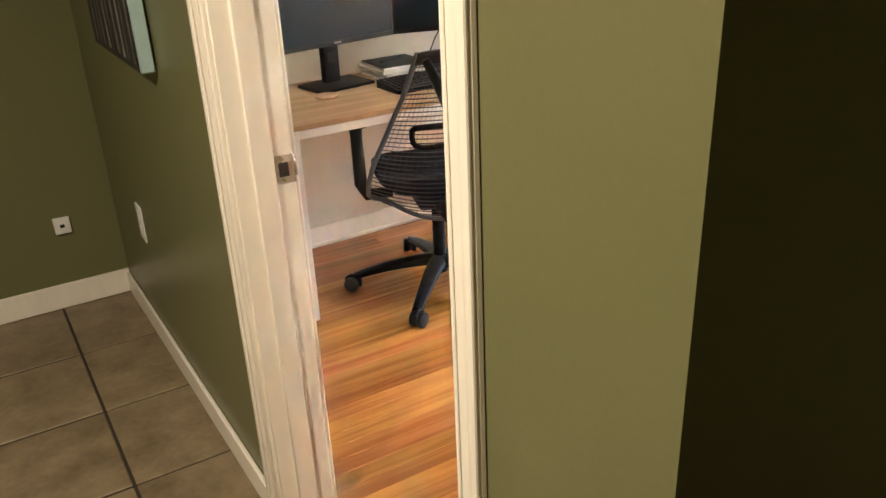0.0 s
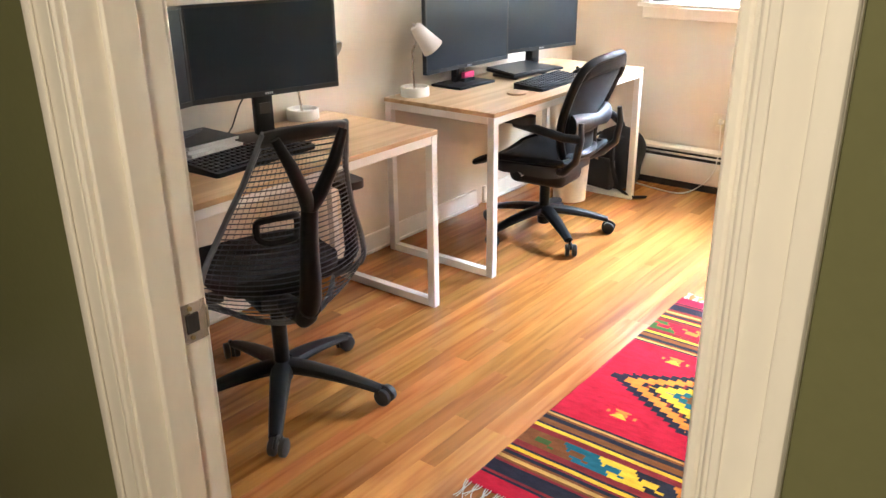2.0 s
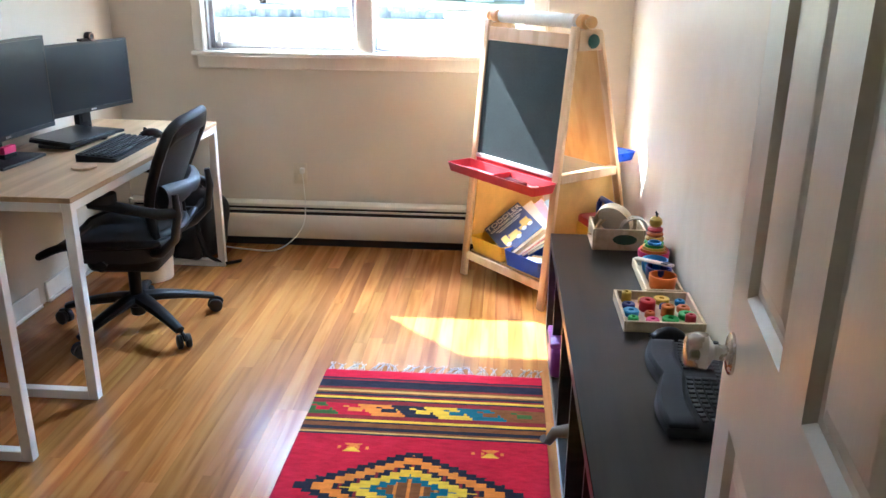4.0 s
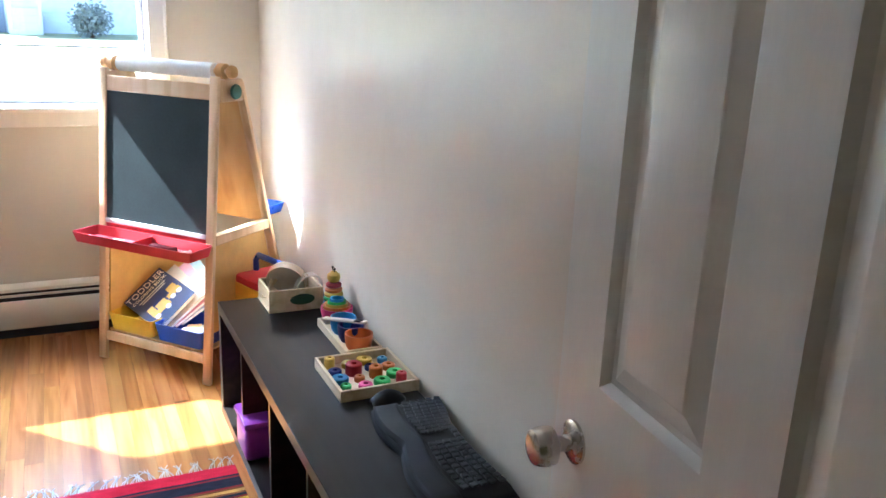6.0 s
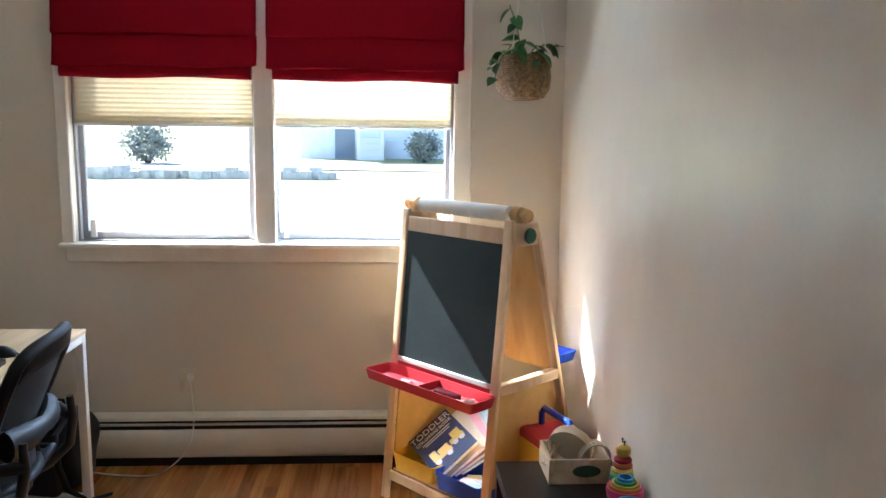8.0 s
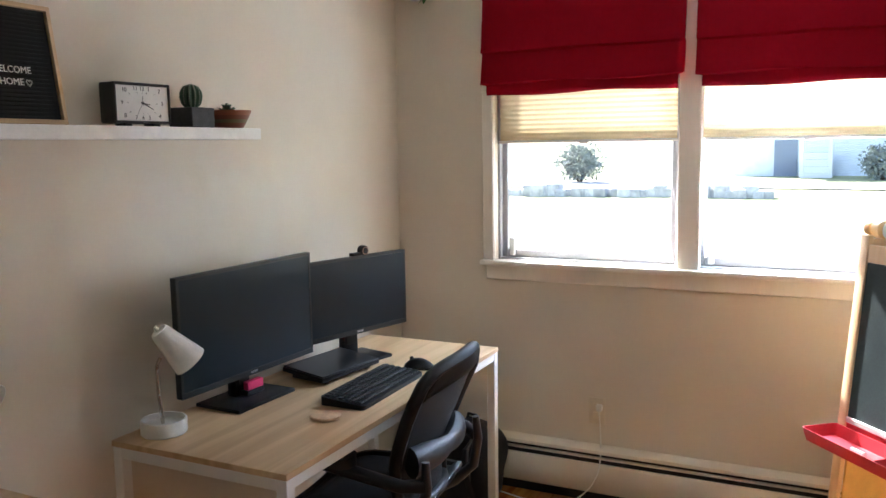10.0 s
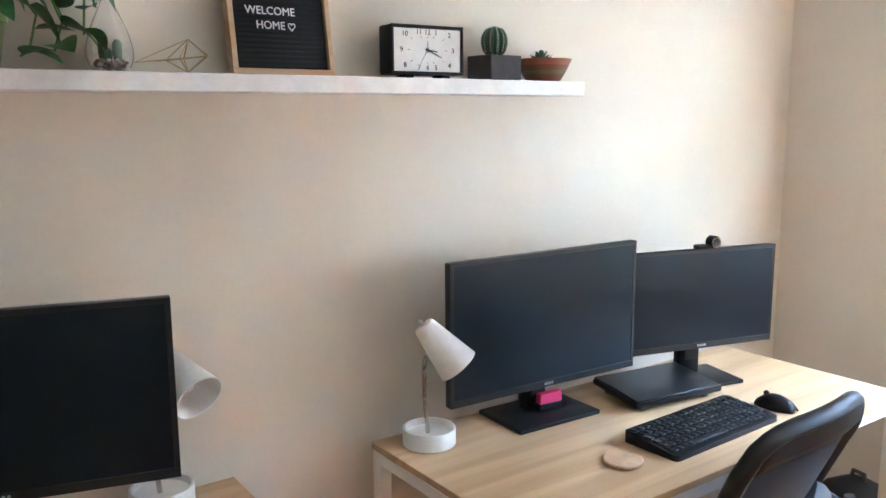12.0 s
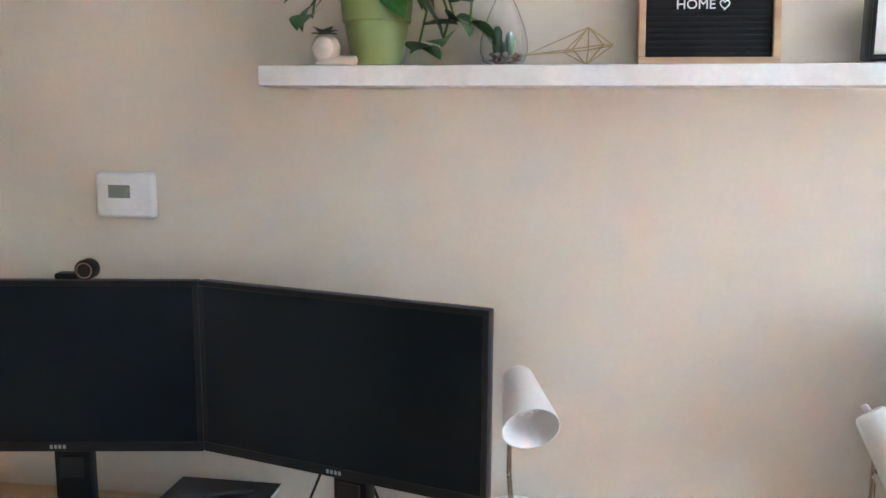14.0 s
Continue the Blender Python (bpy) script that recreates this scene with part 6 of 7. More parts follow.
# snail planter
t = thing("snail_planter", "small cream ceramic snail planter with succulent leaves", "plant", pose(2.03, 3.125, SZ))
b = fresh()
tube(b, [(-0.03, 0, 0.006), (0.0, 0, 0.008), (0.03, 0, 0.007), (0.046, 0, 0.010), (0.056, 0, 0.022)], [0.007, 0.010, 0.010, 0.009, 0.007], 12)
lathe(b, [(0.003, -0.024), (0.017, -0.020), (0.025, -0.008), (0.026, 0.004), (0.019, 0.018), (0.006, 0.024)], 22, m=pose(-0.012, 0, 0.030, 90, 0, 0))
for k in range(3):
    tube(b, arc((-0.012, 0, 0.030), 0.022 - 0.006 * k, 0, 340, 18, "xz"), 0.0045 + 0.004 * k, 8, closed=True)
part("body", b, plain("cream_glaze", (0.70, 0.62, 0.50), 0.3), t, "cream glazed snail shape")
for k in range(9):
    lf = new("leaf", POTHOS[2])
    lf.parent = t
    a = 360 * k / 9
    lf.matrix_local = pose(-0.014, 0, 0.052, 42 - 12 * (k % 3), 0, a) @ Matrix.Scale(0.42, 4)
# terrarium
t = thing("terrarium", "clear glass teardrop terrarium with small cacti and pebbles", "terrarium", pose(2.335, 3.16, SZ))
b = fresh()
rows = [(0.022, 0.001), (0.036, 0.008), (0.042, 0.024), (0.042, 0.042), (0.036, 0.068), (0.024, 0.098), (0.011, 0.125), (0.005, 0.14), (0.006, 0.148)]
lathe(b, rows, 28, close=False)
gl = part("glass_bulb", b, GLASS, t, "clear glass teardrop")
solidify(gl, 0.0012)
gl.visible_shadow = False
for k in range(40):
    b = fresh()
    a, rr = r5.uniform(0, 6.28), 0.032 * r5.random() ** 0.5
    s = r5.uniform(0.004, 0.0065)
    lathe(b, [(s * 0.4, -s * 0.7), (s, 0), (s * 0.4, s * 0.7)], 6, c=(rr * math.cos(a), rr * math.sin(a), 0.012 + 0.008 * r5.random()))
    part("pebble", b, [plain("pebble_tan", (0.40, 0.30, 0.22), 0.7), plain("pebble_white", (0.65, 0.6, 0.54), 0.7), plain("pebble_brown", (0.22, 0.13, 0.09), 0.7)][k % 3], t)
CACT = plain("cactus_green", (0.07, 0.16, 0.075), 0.6, bump=0.4)
for x, y, hh in ((-0.012, 0.0, 0.065), (0.012, -0.006, 0.055), (0.0, 0.014, 0.04)):
    b = fresh()
    lathe(b, [(0.006, 0.012), (0.009, 0.03), (0.009, hh - 0.008), (0.004, hh)], 12, c=(x, y, 0.004))
    part("cactus", b, CACT, t)
# himmeli
t = thing("wire_ornament", "brass wire geometric ornament", "ornament", pose(2.475, 3.155, SZ))
bot, topv, tip = Vector((0.005, 0, 0.002)), Vector((0.008, 0.0, 0.066)), Vector((-0.10, -0.01, 0.018))
ringv = [Vector((0.045 * math.cos(a) + 0.008, 0.035 * math.sin(a), 0.030 + 0.006 * math.cos(a))) for a in (0.3, 1.55, 2.8, 4.05, 5.3)]
edges = [(topv, v) for v in ringv] + [(bot, v) for v in ringv] + [(ringv[k], ringv[(k + 1) % 5]) for k in range(5)] + [(tip, topv), (tip, ringv[2]), (tip, ringv[3])]
for p, q in edges:
    b = fresh()
    cyl(b, p, q, 0.0012, seg=6)
    part("wire", b, plain("brass_wire", (0.50, 0.37, 0.18), 0.3, 0.85), t)
# letter board
t = thing("letter_board", "black felt letter board in an oak frame reading welcome home", "letter board", pose(2.685, 3.155, SZ, -8, 0, 2))
w, h = 0.236, 0.30
b = fresh()
box(b, (-w / 2 + 0.012, -0.002, 0.012), (w / 2 - 0.012, 0.012, h - 0.012))
felt = part("felt", b, plain("black_felt", (0.008, 0.008, 0.009), 0.95, bump=0.4, bump_scale=300), t, "black grooved felt", smooth=0)
for k in range(26):
    b = fresh()
    box(b, (-w / 2 + 0.013, -0.0035, 0.0135 + k * 0.0105), (w / 2 - 0.013, -0.0018, 0.0205 + k * 0.0105), 0.0008)
    part("felt_ridge", b, PEN["black_felt"], felt)
for a, c in (((-w / 2, -0.012, 0), (w / 2, 0.014, 0.012)), ((-w / 2, -0.012, h - 0.012), (w / 2, 0.014, h)), ((-w / 2, -0.012, 0.012), (-w / 2 + 0.012, 0.014, h - 0.012)), ((w / 2 - 0.012, -0.012, 0.012), (w / 2, 0.014, h - 0.012))):
    b = fresh()
    box(b, a, c, 0.001)
    part("frame_strip", b, OAKTOP, t, "oak frame")
text_part("letters", "WELCOME", 0.0235, pose(-0.020, -0.0042, 0.133, 90, 0, 0), WHITE, t, 0.001, "white plastic letters")
text_part("letters", "HOME", 0.0235, pose(-0.022, -0.0042, 0.103, 90, 0, 0), WHITE, t, 0.001, "white plastic letters")
b = fresh()
hp = []
for k in range(25):
    a = 2 * math.pi * k / 24
    hp.append((0.026 + 0.00055 * 16 * math.sin(a) ** 3 * 0.9, -0.0046, 0.103 + 0.00055 * (13 * math.cos(a) - 5 * math.cos(2 * a) - 2 * math.cos(3 * a) - math.cos(4 * a))))
tube(b, hp[:-1], 0.0012, 5, closed=True)
part("heart", b, WHITE, t, "white plastic heart")
# clock
t = thing("shelf_clock", "black retro desk clock with a white dial and black numerals", "clock", pose(3.035, 3.13, SZ, 0, 0, -3))
cw, chh = 0.195, 0.112
b = fresh()
box(b, (-cw / 2, 0, 0.008), (cw / 2, 0.055, 0.008 + chh), 0.005, seg=2)
part("case", b, BLACKPL, t, "black plastic case")
b = fresh()
for a, c in (((-cw / 2, -0.008, 0.008), (cw / 2, -0.0002, 0.015)), ((-cw / 2, -0.008, 0.001 + chh), (cw / 2, -0.0002, 0.008 + chh)), ((-cw / 2, -0.008, 0.0152), (-cw / 2 + 0.006, -0.0002, chh + 0.0008)), ((cw / 2 - 0.006, -0.008, 0.0152), (cw / 2, -0.0002, chh + 0.0008))):
    box(b, a, c, 0.001)
part("rim", b, BLACKPL, t)
b = fresh()
box(b, (-cw / 2 + 0.006, -0.003, 0.0155), (cw / 2 - 0.006, -0.0003, chh))
dial = part("dial", b, plain("silver_white_dial", (0.74, 0.73, 0.70), 0.4), t, "silver-white dial", smooth=0)
cz = 0.008 + chh / 2
for k in range(1, 13):
    a = math.pi / 2 - k * math.pi / 6
    sx, sz = math.cos(a), math.sin(a)
    f = min(0.074 / max(abs(sx), 1e-3), 0.040 / max(abs(sz), 1e-3), 0.070)
    text_part("numeral", str(k), 0.0165, pose(sx * f, -0.0036, cz + sz * f, 90, 0, 0), BLACKPL, dial, 0.0004)
    b = fresh()
    g = f * 0.68
    tube(b, [(sx * g, -0.0035, cz + sz * g), (sx * g * 1.12, -0.0035, cz + sz * g * 1.12)], 0.0006, 5)
    part("hour_mark", b, BLACKPL, dial)
for nm, a, ln, wd in (("hour_hand", -8, 0.026, 0.0020), ("minute_hand", -24, 0.040, 0.0016), ("second_hand", 235, 0.030, 0.0006), ("alarm_hand", 92, 0.02, 0.001)):
    b = fresh()
    a = radians(a)
    tube(b, [(-0.006 * math.cos(a), -0.0055, cz - 0.006 * math.sin(a)), (ln * math.cos(a), -0.0055, cz + ln * math.sin(a))], [wd, wd * 0.6], 6)
    part(nm, b, BLACKPL, dial)
for x in (-0.058, 0.042):
    b = fresh()
    box(b, (x, 0.004, 0), (x + 0.025, 0.045, 0.0078), 0.001)
    part("foot", b, BLACKPL, t)
# cactus in a square pot
t = thing("cactus_pot", "round ribbed cactus in a dark grey square pot", "plant", pose(3.258, 3.155, SZ, 0, 0, 3))
b = fresh()
box(b, (-0.052, -0.045, 0), (0.052, 0.045, 0.060), 0.002)
part("pot", b, plain("dark_grey_concrete", (0.060, 0.060, 0.062), 0.75, var=0.25, bump=0.4, bump_scale=150), t, "dark grey concrete pot")
b = fresh()
rows = [(0.016, 0.0), (0.029, 0.012), (0.035, 0.032), (0.033, 0.052), (0.022, 0.068), (0.004, 0.074)]


def cact(u, v):
    q = v * (len(rows) - 1)
    i = min(int(q), len(rows) - 2)
    r = rows[i][0] + (rows[i + 1][0] - rows[i][0]) * (q - i)
    z = rows[i][1] + (rows[i + 1][1] - rows[i][1]) * (q - i)
    a = u * 2 * math.pi
    r *= 0.90 + 0.10 * math.cos(a * 12)
    return Vector((r * math.cos(a), r * math.sin(a), 0.058 + z))


sheet(b, cact, 96, 14)
cb = part("cactus", b, plain("dark_cactus_green", (0.035, 0.085, 0.045), 0.6, bump=0.3), t, "dark green ribbed cactus", smooth=60)
b = fresh()
for k in range(12):
    for j in range(3, 13):
        p = cact(k / 12, j / 14)
        box(b, p + Vector((-0.0011, -0.0011, -0.0009)), p + Vector((0.0011, 0.0011, 0.0009)))
part("spines", b, plain("pale_spine", (0.55, 0.52, 0.42), 0.8), cb, "pale spine tufts", smooth=0)
# succulent bowl
t = thing("succulent_bowl", "small succulent in a brown striped clay bowl", "plant", pose(3.415, 3.145, SZ))
b = fresh()
n = 24
lathe(b, [(0.043, 0), (0.045, 0.002), (0.054, 0.016)], n, close=False)
lathe(b, [(0.054, 0.016), (0.060, 0.027)], n, mat=1, close=False)
lathe(b, [(0.060, 0.027), (0.066, 0.040)], n, mat=0, close=False)
lathe(b, [(0.066, 0.040), (0.071, 0.050), (0.073, 0.056), (0.070, 0.056), (0.066, 0.046), (0.0, 0.044)], n, mat=2, close=False)
part("bowl", b, [plain("brown_clay", (0.17, 0.055, 0.026), 0.5), plain("olive_glaze", (0.13, 0.11, 0.05), 0.5), plain("red_clay", (0.26, 0.085, 0.04), 0.5)], t, "brown striped clay bowl")
SUC = leaf_mesh("succulent_leaf", 0.035, 0.017, material("grey_green_leaf", (0.11, 0.20, 0.13), 0.5, var=0.2), 0.5, -0.5)
for k in range(30):
    lf = new("succulent_leaf", SUC)
    lf.parent = t
    ringk = k // 10
    lf.matrix_local = pose(-0.008, 0, 0.046 + 0.004 * ringk, 22 + 24 * ringk, 0, 36 * k + 13 * ringk) @ Matrix.Scale(1.0 - 0.15 * ringk, 4)

# ---- hanging plant by the window ----
t = thing("hanging_plant", "green pothos in a woven hanging basket by the window", "plant", pose(4.43, 0.785, 1.675))
WICK = plain("woven_wicker", (0.34, 0.20, 0.09), 0.75, var=0.3, scale=60)
rows = [(0.045, 0.0), (0.085, 0.012), (0.108, 0.05), (0.112, 0.10), (0.105, 0.15), (0.098, 0.185)]
b = fresh()
lathe(b, rows[:1] + rows + [(0.092, 0.185), (0.09, 0.15), (0.0, 0.15)], 36, close=False)
bas = part("basket", b, WICK, t, "round woven wicker basket")
for k in range(23):
    z = 0.006 + k * 0.0078
    q = [rr for rr in zip(rows, rows[1:]) if rr[0][1] <= z <= rr[1][1]][0]
    r = q[0][0] + (q[1][0] - q[0][0]) * (z - q[0][1]) / (q[1][1] - q[0][1])
    b = fresh()
    pts = [Vector(((r + 0.0022 * math.cos(a * 20 + k * 3.14)) * math.cos(a), (r + 0.0022 * math.cos(a * 20 + k * 3.14)) * math.sin(a), z)) for a in [2 * math.pi * i / 80 for i in range(80)]]
    tube(b, pts, 0.0034, 5, closed=True)
    part("wicker_strand", b, WICK, bas)
for k in range(3):
    a = radians(120 * k + 20)
    b = fresh()
    cyl(b, (0.095 * math.cos(a), 0.095 * math.sin(a), 0.185), (0, 0, 0.70), 0.0022, seg=6)
    part("cord", b, cord, t, "thin hanging cord")
b = fresh()
cyl(b, (0, 0, 0.69), (0, 0, TOP - 1.675), 0.003, seg=8)
part("hook", b, WHITE, t)
for vpts in ([(0, 0, 0.15), (-0.06, 0.06, 0.22), (-0.10, 0.11, 0.16), (-0.11, 0.14, 0.06)], [(0, 0, 0.15), (-0.08, 0.02, 0.24), (-0.13, 0.05, 0.20)],
             [(0, 0, 0.15), (0.0, -0.08, 0.23), (-0.03, -0.14, 0.22)], [(0, 0, 0.15), (-0.05, 0.04, 0.30), (-0.04, 0.07, 0.38)],
             [(0, 0, 0.15), (-0.06, -0.04, 0.22), (-0.11, -0.05, 0.15)], [(0, 0, 0.15), (0.05, 0.08, 0.2), (0.02, 0.13, 0.12)]):
    vine(t, vpts, r5, 5, POTHOS)
# small plant hung high in the corner
t = thing("wall_planter", "small white wall planter with a dark leaf high in the corner", "plant", pose(X1, 3.055, 2.185))
b = fresh()
lathe(b, [(0.02, 0), (0.035, 0.01), (0.045, 0.06), (0.047, 0.09), (0.043, 0.09), (0.0, 0.08)], 20, c=(-0.05, 0.035, 0), close=False)
part("pot", b, WHITE, t, "white pot")
for k, (rx, rz) in enumerate(((-75, 200), (-60, 250), (-30, 180), (-35, 120))):
    lf = new("leaf", POTHOS[1])
    lf.parent = t
    lf.matrix_local = pose(-0.05, 0.0, 0.075, rx, 0, rz)

# ---- backpack and bin under the corner desk ----
t = thing("backpack", "black fabric backpack slumped on the floor under the desk", "backpack", pose(4.40, 2.76, 0, 0, 0, -12))
BAGF = plain("black_nylon", (0.014, 0.014, 0.016), 0.6, bump=0.5, bump_scale=400)


def bag(u, v):
    a = u * 2 * math.pi
    z = 0.37 * v
    k = (max(0.0, math.sin(min(1, v * 1.04) * 3.1415)) ** 0.28) if 0 < v < 1 else 0.05
    ex = 0.62
    cx, sx = math.cos(a), math.sin(a)
    return Vector((0.115 * k * (abs(cx) ** ex) * (1 if cx > 0 else -1) + 0.05 * v, 0.155 * k * (abs(sx) ** ex) * (1 if sx > 0 else -1) + 0.012 * math.sin(9 * v + a * 2), max(z, 0.001)))


b = fresh()
sheet(b, bag, 40, 22)
bmesh.ops.remove_doubles(b, verts=b.verts, dist=1e-4)
part("body", b, BAGF, t, "black nylon body", smooth=60)
b = fresh()
box(b, (-0.155, -0.10, 0.03), (-0.10, 0.10, 0.21), 0.022, seg=3)
part("front_pocket", b, BAGF, t)
for y in (-0.08, 0.07):
    b = fresh()
    tube(b, [(-0.04, y, 0.33), (-0.14, y * 1.2, 0.30), (-0.175, y * 1.4 - 0.01, 0.20), (-0.13, y * 1.7, 0.06), (-0.10, y * 1.8 - 0.06, 0.012), (-0.02, y * 1.5 - 0.14, 0.008)],
         0.014, 8, flat=0.35)
    part("strap", b, BAGF, t, "padded black strap")
b = fresh()
tube(b, [(0.04, -0.03, 0.345), (0.04, -0.02, 0.385), (0.04, 0.02, 0.385), (0.04, 0.03, 0.345)], 0.007, 8)
part("top_handle", b, BAGF, t)
b = fresh()
box(b, (-0.16, -0.012, 0.20), (-0.155, 0.012, 0.216), 0.002)
part("zip_pull", b, CHROME, t, "small metal zip pull")
t = thing("waste_bin", "small cream waste bin on the floor behind the chair", "bin", pose(4.07, 2.86, 0))
b = fresh()
lathe(b, [(0.085, 0.001), (0.09, 0.004), (0.105, 0.26), (0.108, 0.265), (0.102, 0.265), (0.088, 0.010), (0.0, 0.008)], 30, close=False)
part("bucket", b, plain("cream_metal", (0.70, 0.62, 0.50), 0.45), t)

# ---- outside ----
GRASS = material("winter_lawn", (0.30, 0.30, 0.16), 0.95, var=0.3, scale=0.8, bump=0.8, bump_scale=30, dark=(0.17, 0.19, 0.08))
b = fresh()
nx2, ny2 = 60, 60


def ground_z(x, y):
    s = min(1, max(0, (x - 5.5) / 13))
    s2 = min(1, max(0, (x - 32) / 60))
    return -0.55 + 1.12 * s * s * (3 - 2 * s) + 0.10 * noise.noise((x * 0.12, y * 0.12, 0)) * s + 0.4 * s2


def warp(k, n, lo, hi, mid, p=3):
    u = 2 * k / n - 1
    return mid + (hi - mid) * u ** p if u > 0 else mid + (mid - lo) * u ** p


sheet(b, lambda u, v: (lambda x, y: Vector((x, y, ground_z(x, y))))(warp(u * 60, 60, -600, 900, 14), warp(v * 60, 60, -700, 700, 2)), nx2, ny2)
solid("ground", b, GRASS, "pale sunlit lawn rising towards the street", "ground", kind="structure")
b = fresh()
sheet(b, lambda u, v: (lambda x, y: Vector((x, y, ground_z(x, y) + 0.02)))(18.6 + 2.4 * u + 0.05 * v, -60 + 120 * v), 3, 60)
# asphalt colour lightened to stand for the haze outdoors
solid("road", b, material("grey_asphalt", (0.36, 0.36, 0.36), 0.9, bump=0.5), "pale grey street beyond the lawn", "road", kind="structure")
t = thing("stone_wall", "low grey field stone wall along the lawn", "wall", pose(0, 0, 0))
# stone grey raised, with the washed-out haze put into it
STONE = material("grey_field_stone", (0.5, 0.5, 0.5), 0.9, var=0.2, scale=6, bump=0.6, bump_scale=20, per_object=0.25)
r6 = random.Random(4)
for k in range(60):
    y = 2.5 + k * 0.16
    x = 16.9 + 0.15 * r6.random()
    b = fresh()
    s = r6.uniform(0.10, 0.17)
    box(b, (-s, -s * 0.9, -0.1), (s, s * 0.9, s * r6.uniform(0.9, 1.5)), s * 0.35, seg=2)
    o = part("stone", b, STONE, t)
    o.location = (x, y, ground_z(x, y))
# leaf colour paled to hold the window glare; the bush itself is darker
BUSHL = material("glare_paled_leaf", (0.26, 0.29, 0.26), 0.6, var=0.3, scale=3)
for bx, by, br, nm in ((20.6, 7.05, 0.52, "round dark evergreen bush beside the street"), (23.6, 0.45, 0.45, "dark shrub in front of the house")):
    t = thing("bush", nm, "bush", pose(bx, by, ground_z(bx, by)))
    b = fresh()
    for k in range(5):
        a = 1.3 * k
        tube(b, [(0.02 * math.cos(a), 0.02 * math.sin(a), 0), (0.18 * math.cos(a) * br / 0.5, 0.18 * math.sin(a) * br / 0.5, 0.5 * br), (0.3 * math.cos(a), 0.3 * math.sin(a), 0.9 * br)], [0.03, 0.02, 0.008], 6)
    part("stem", b, plain("bark", (0.10, 0.07, 0.05), 0.9), t)
    b = fresh()
    for k in range(1500):
        d = Vector((r6.gauss(0, 1), r6.gauss(0, 1), r6.gauss(0, 0.8))).normalized() * br * r6.uniform(0.55, 1.0) * (1 + 0.25 * math.sin(k))
        c = d + Vector((0, 0, br * 0.95))
        if c.z < 0.03:
            continue
        u = Vector((r6.gauss(0, 1), r6.gauss(0, 1), r6.gauss(0, 1))).normalized() * 0.055
        w2 = u.cross(Vector((r6.gauss(0, 1), r6.gauss(0, 1), r6.gauss(0, 1)))).normalized() * 0.03
        b.faces.new([b.verts.new(c + q) for q in (-u, w2, u, -w2)])
    tagged(part("foliage", b, BUSHL, t, "clumps of small dark leaves, colour paled for glare", smooth=0), kind="stuff")
t = thing("house", "pale blue clapboard house with a dark recessed section and white steps", "house", pose(26.0, 0, ground_z(26, 0) - 0.1))
# siding colour whitened to include the outdoor haze
SIDE = material("pale_blue_clapboard", (0.76, 0.80, 0.84), 0.7, var=0.06)
b = fresh()
box(b, (0, -7, 0), (7, 4.1, 3.4))
part("wall", b, SIDE, t, "pale blue clapboard wall", smooth=0)
for k in range(26):
    b = fresh()
    box(b, (-0.025, -7, 0.12 * k + 0.02), (-0.001, 2.35, 0.12 * k + 0.132), 0.004)
    part("clapboard", b, SIDE, t)
# flat dark panel stands in for the dark recessed section
b = fresh()
box(b, (-0.02, 2.45, 0), (-0.004, 3.05, 2.1))
part("door", b, plain("dark_blue_recess", (0.22, 0.26, 0.34), 0.5), t, "flat dark panel for the recessed section", smooth=0)
b = fresh()
for p, q in (((-0.5, -7.5, 3.4), (7.5, 4.6, 3.55)),):
    box(b, p, q)
slab(b, [(-0.5, 3.55), (7.5, 3.55), (3.5, 6.0)], -7.5, 4.6, m=Matrix(((1, 0, 0, 0), (0, 0, 1, 0), (0, 1, 0, 0), (0, 0, 0, 1))))
part("roof", b, plain("grey_shingle", (0.10, 0.10, 0.11), 0.9), t, smooth=0)
for k in range(4):
    b = fresh()
    box(b, (-1.2 + 0.28 * k, 1.55, 0), (-0.03, 2.3, 0.18 * (k + 1)))
    part("step", b, PAPER, t, smooth=0)
for y in (1.6, 2.3):
    b = fresh()
    box(b, (-1.1, y - 0.05, 0), (-1.0, y + 0.05, 1.1), 0.01)
    tube(b, [(-1.05, y, 1.05), (-0.1, y, 1.75)], 0.05, 8)
    part("stair_rail", b, PAPER, t)
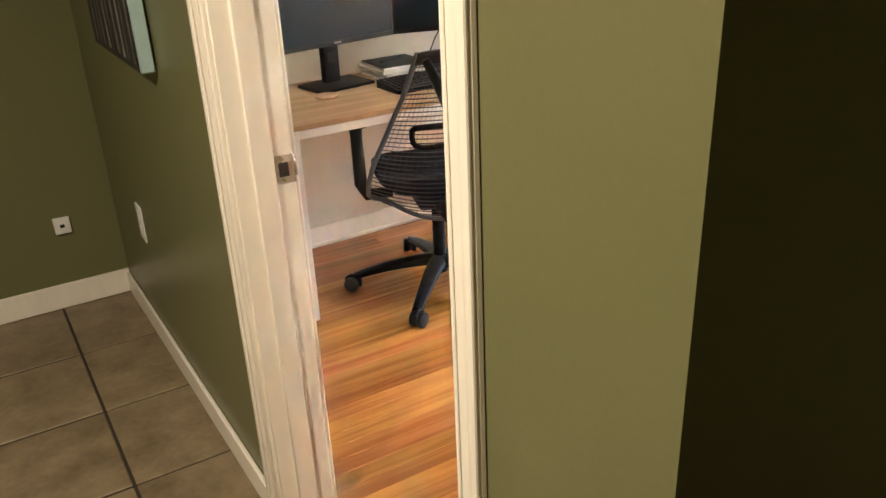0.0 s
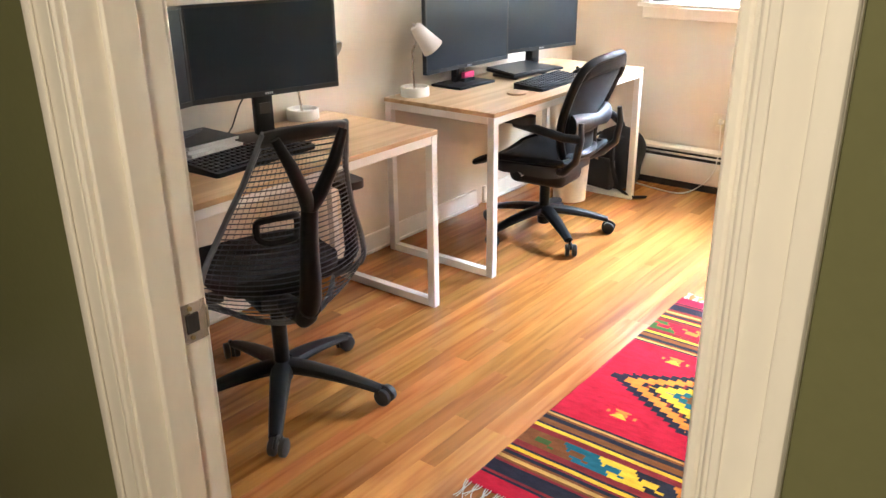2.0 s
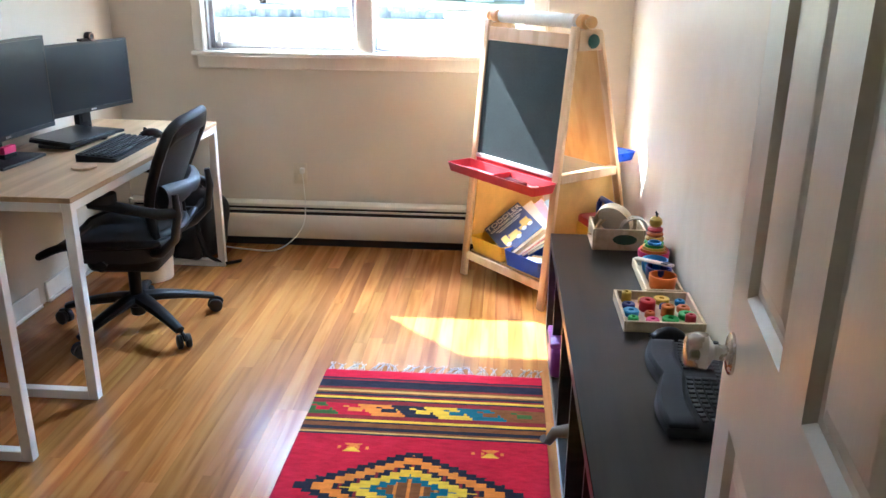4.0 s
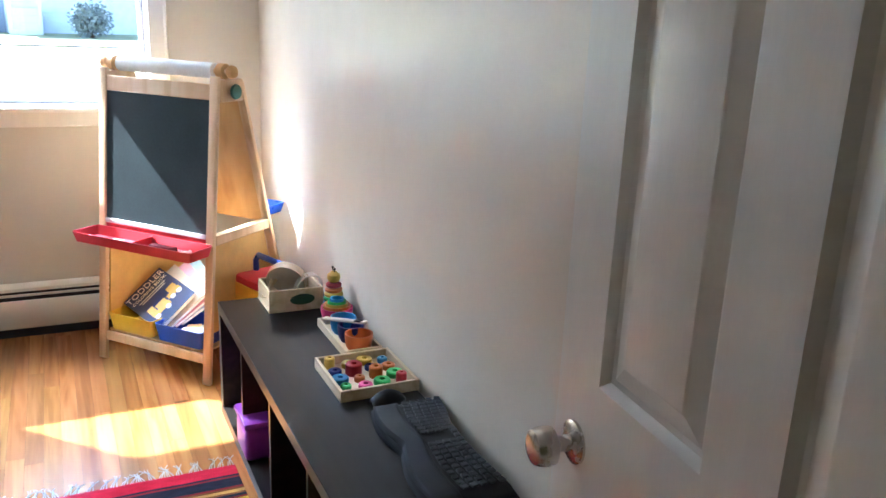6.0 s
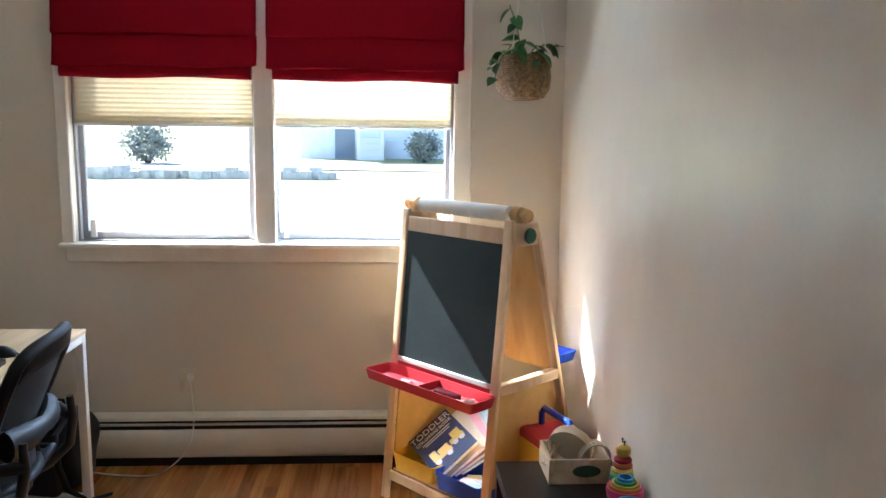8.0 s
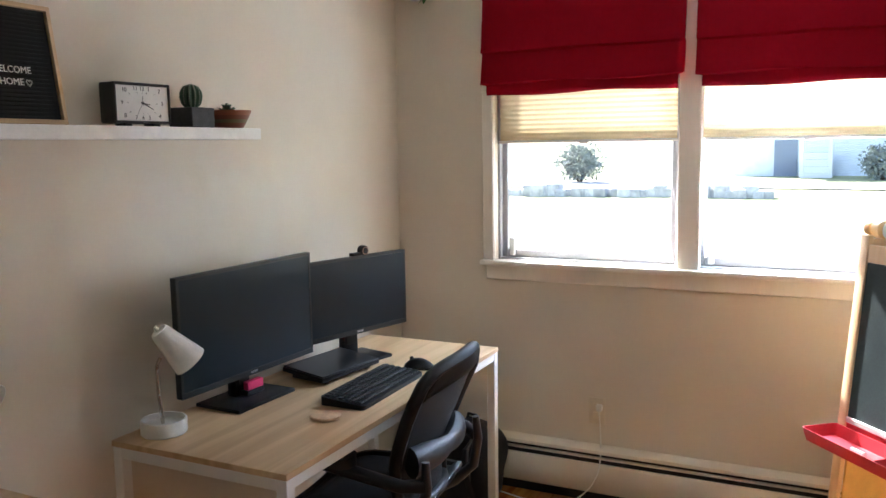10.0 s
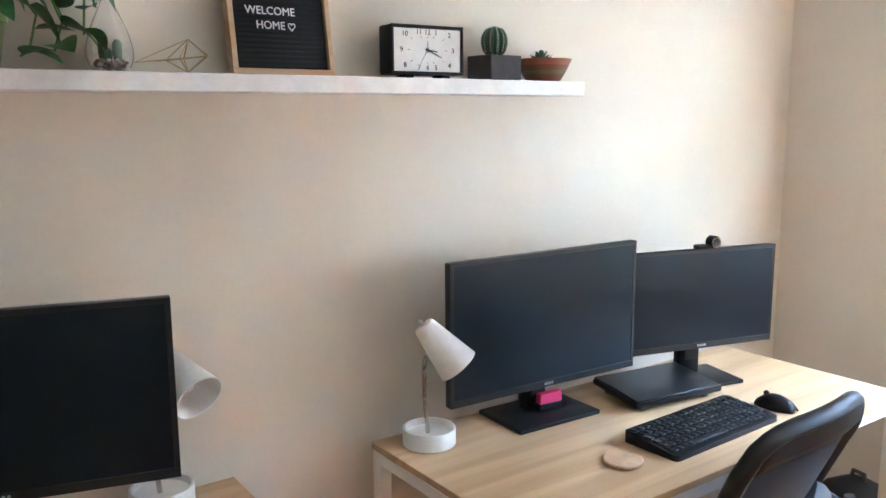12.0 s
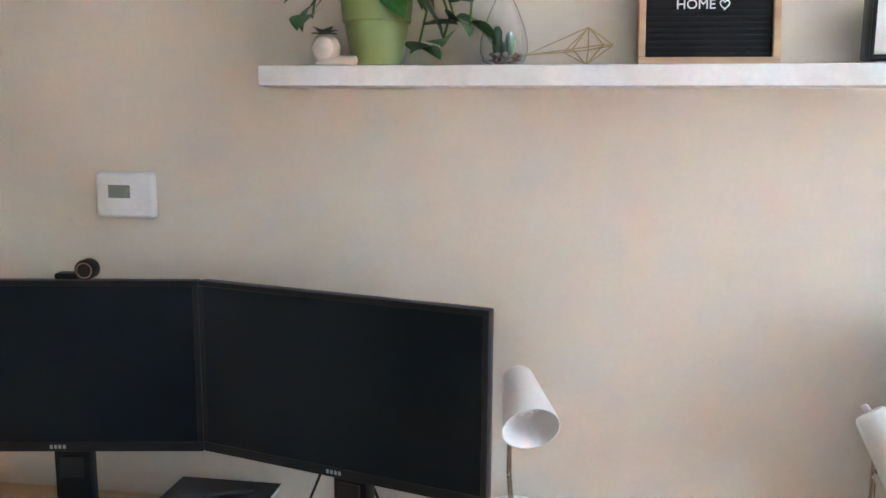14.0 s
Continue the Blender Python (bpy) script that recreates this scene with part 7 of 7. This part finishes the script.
for y in (-1.2, -4.0):
    b = fresh()
    box(b, (-0.04, y - 0.5, 1.1), (-0.026, y + 0.5, 2.3))
    w = part("window", b, plain("dark_window_glass", (0.05, 0.06, 0.08), 0.1), t, smooth=0)
    b = fresh()
    for a, c in (((-0.06, y - 0.58, 1.02), (-0.0405, y + 0.58, 1.1)), ((-0.06, y - 0.58, 2.3), (-0.0405, y + 0.58, 2.38)), ((-0.06, y - 0.58, 1.1), (-0.0405, y - 0.5, 2.3)), ((-0.06, y + 0.5, 1.1), (-0.0405, y + 0.58, 2.3))):
        box(b, a, c)
    part("window_trim", b, PAPER, w, smooth=0)


# ---- oak strips and floor tiles ----
def strip_mesh(length, width):
    b = fresh()
    box(b, (0, 0.00025, -0.011), (length - 0.0005, width - 0.00025, 0))
    return mesh_of("oak_strip", b, OAK, 0)


WIDTH = 0.0572
rng = random.Random(5)
lengths = [0.55, 0.75, 0.95, 1.2, 1.5, 1.8]
shared = {k: strip_mesh(k, WIDTH) for k in lengths}
y = Y0
while y < Y1 - 0.005:
    rng.choice((0, 1, 2))
    x = 0.7355
    while x < X1 - 0.02:
        k = rng.choice(lengths[2:] if x < 1.6 else lengths)
        left = X1 + 0.06 - x
        me = shared[k]
        if k > left:
            me = strip_mesh(left, WIDTH)
            k = left
        ob = new("plank", me)
        ob.parent = floor
        ob.location = (x, y, 0)
        x += k
    y += WIDTH
T = 0.409
b = fresh()
box(b, (-T / 2 + 0.0055, -T / 2 + 0.0055, -0.006), (T / 2 - 0.0055, T / 2 - 0.0055, 0), 0.002)
tile_me = mesh_of("tile", b, TILE, 0)
for i in range(-3, 2):
    for j in range(-11, 3):
        cx, cy = 0.389 + T * (i + 0.5), 2.858 + T * (j + 0.5)
        if cx - T / 2 > 0.72 or cy - T / 2 > 3.26:
            continue
        me = tile_me
        xa, xb, ya, yb = cx - T / 2 + 0.004, min(cx + T / 2 - 0.004, 0.733), cy - T / 2 + 0.004, min(cy + T / 2 - 0.004, 3.266)
        if xb < cx + T / 2 - 0.005 or yb < cy + T / 2 - 0.005:
            b = fresh()
            box(b, (xa - cx, ya - cy, -0.006), (xb - cx, yb - cy, 0), 0.002)
            me = mesh_of("tile", b, TILE, 0)
        ob = new("tile", me)
        ob.parent = hall_floor
        ob.location = (cx, cy, 0.0)
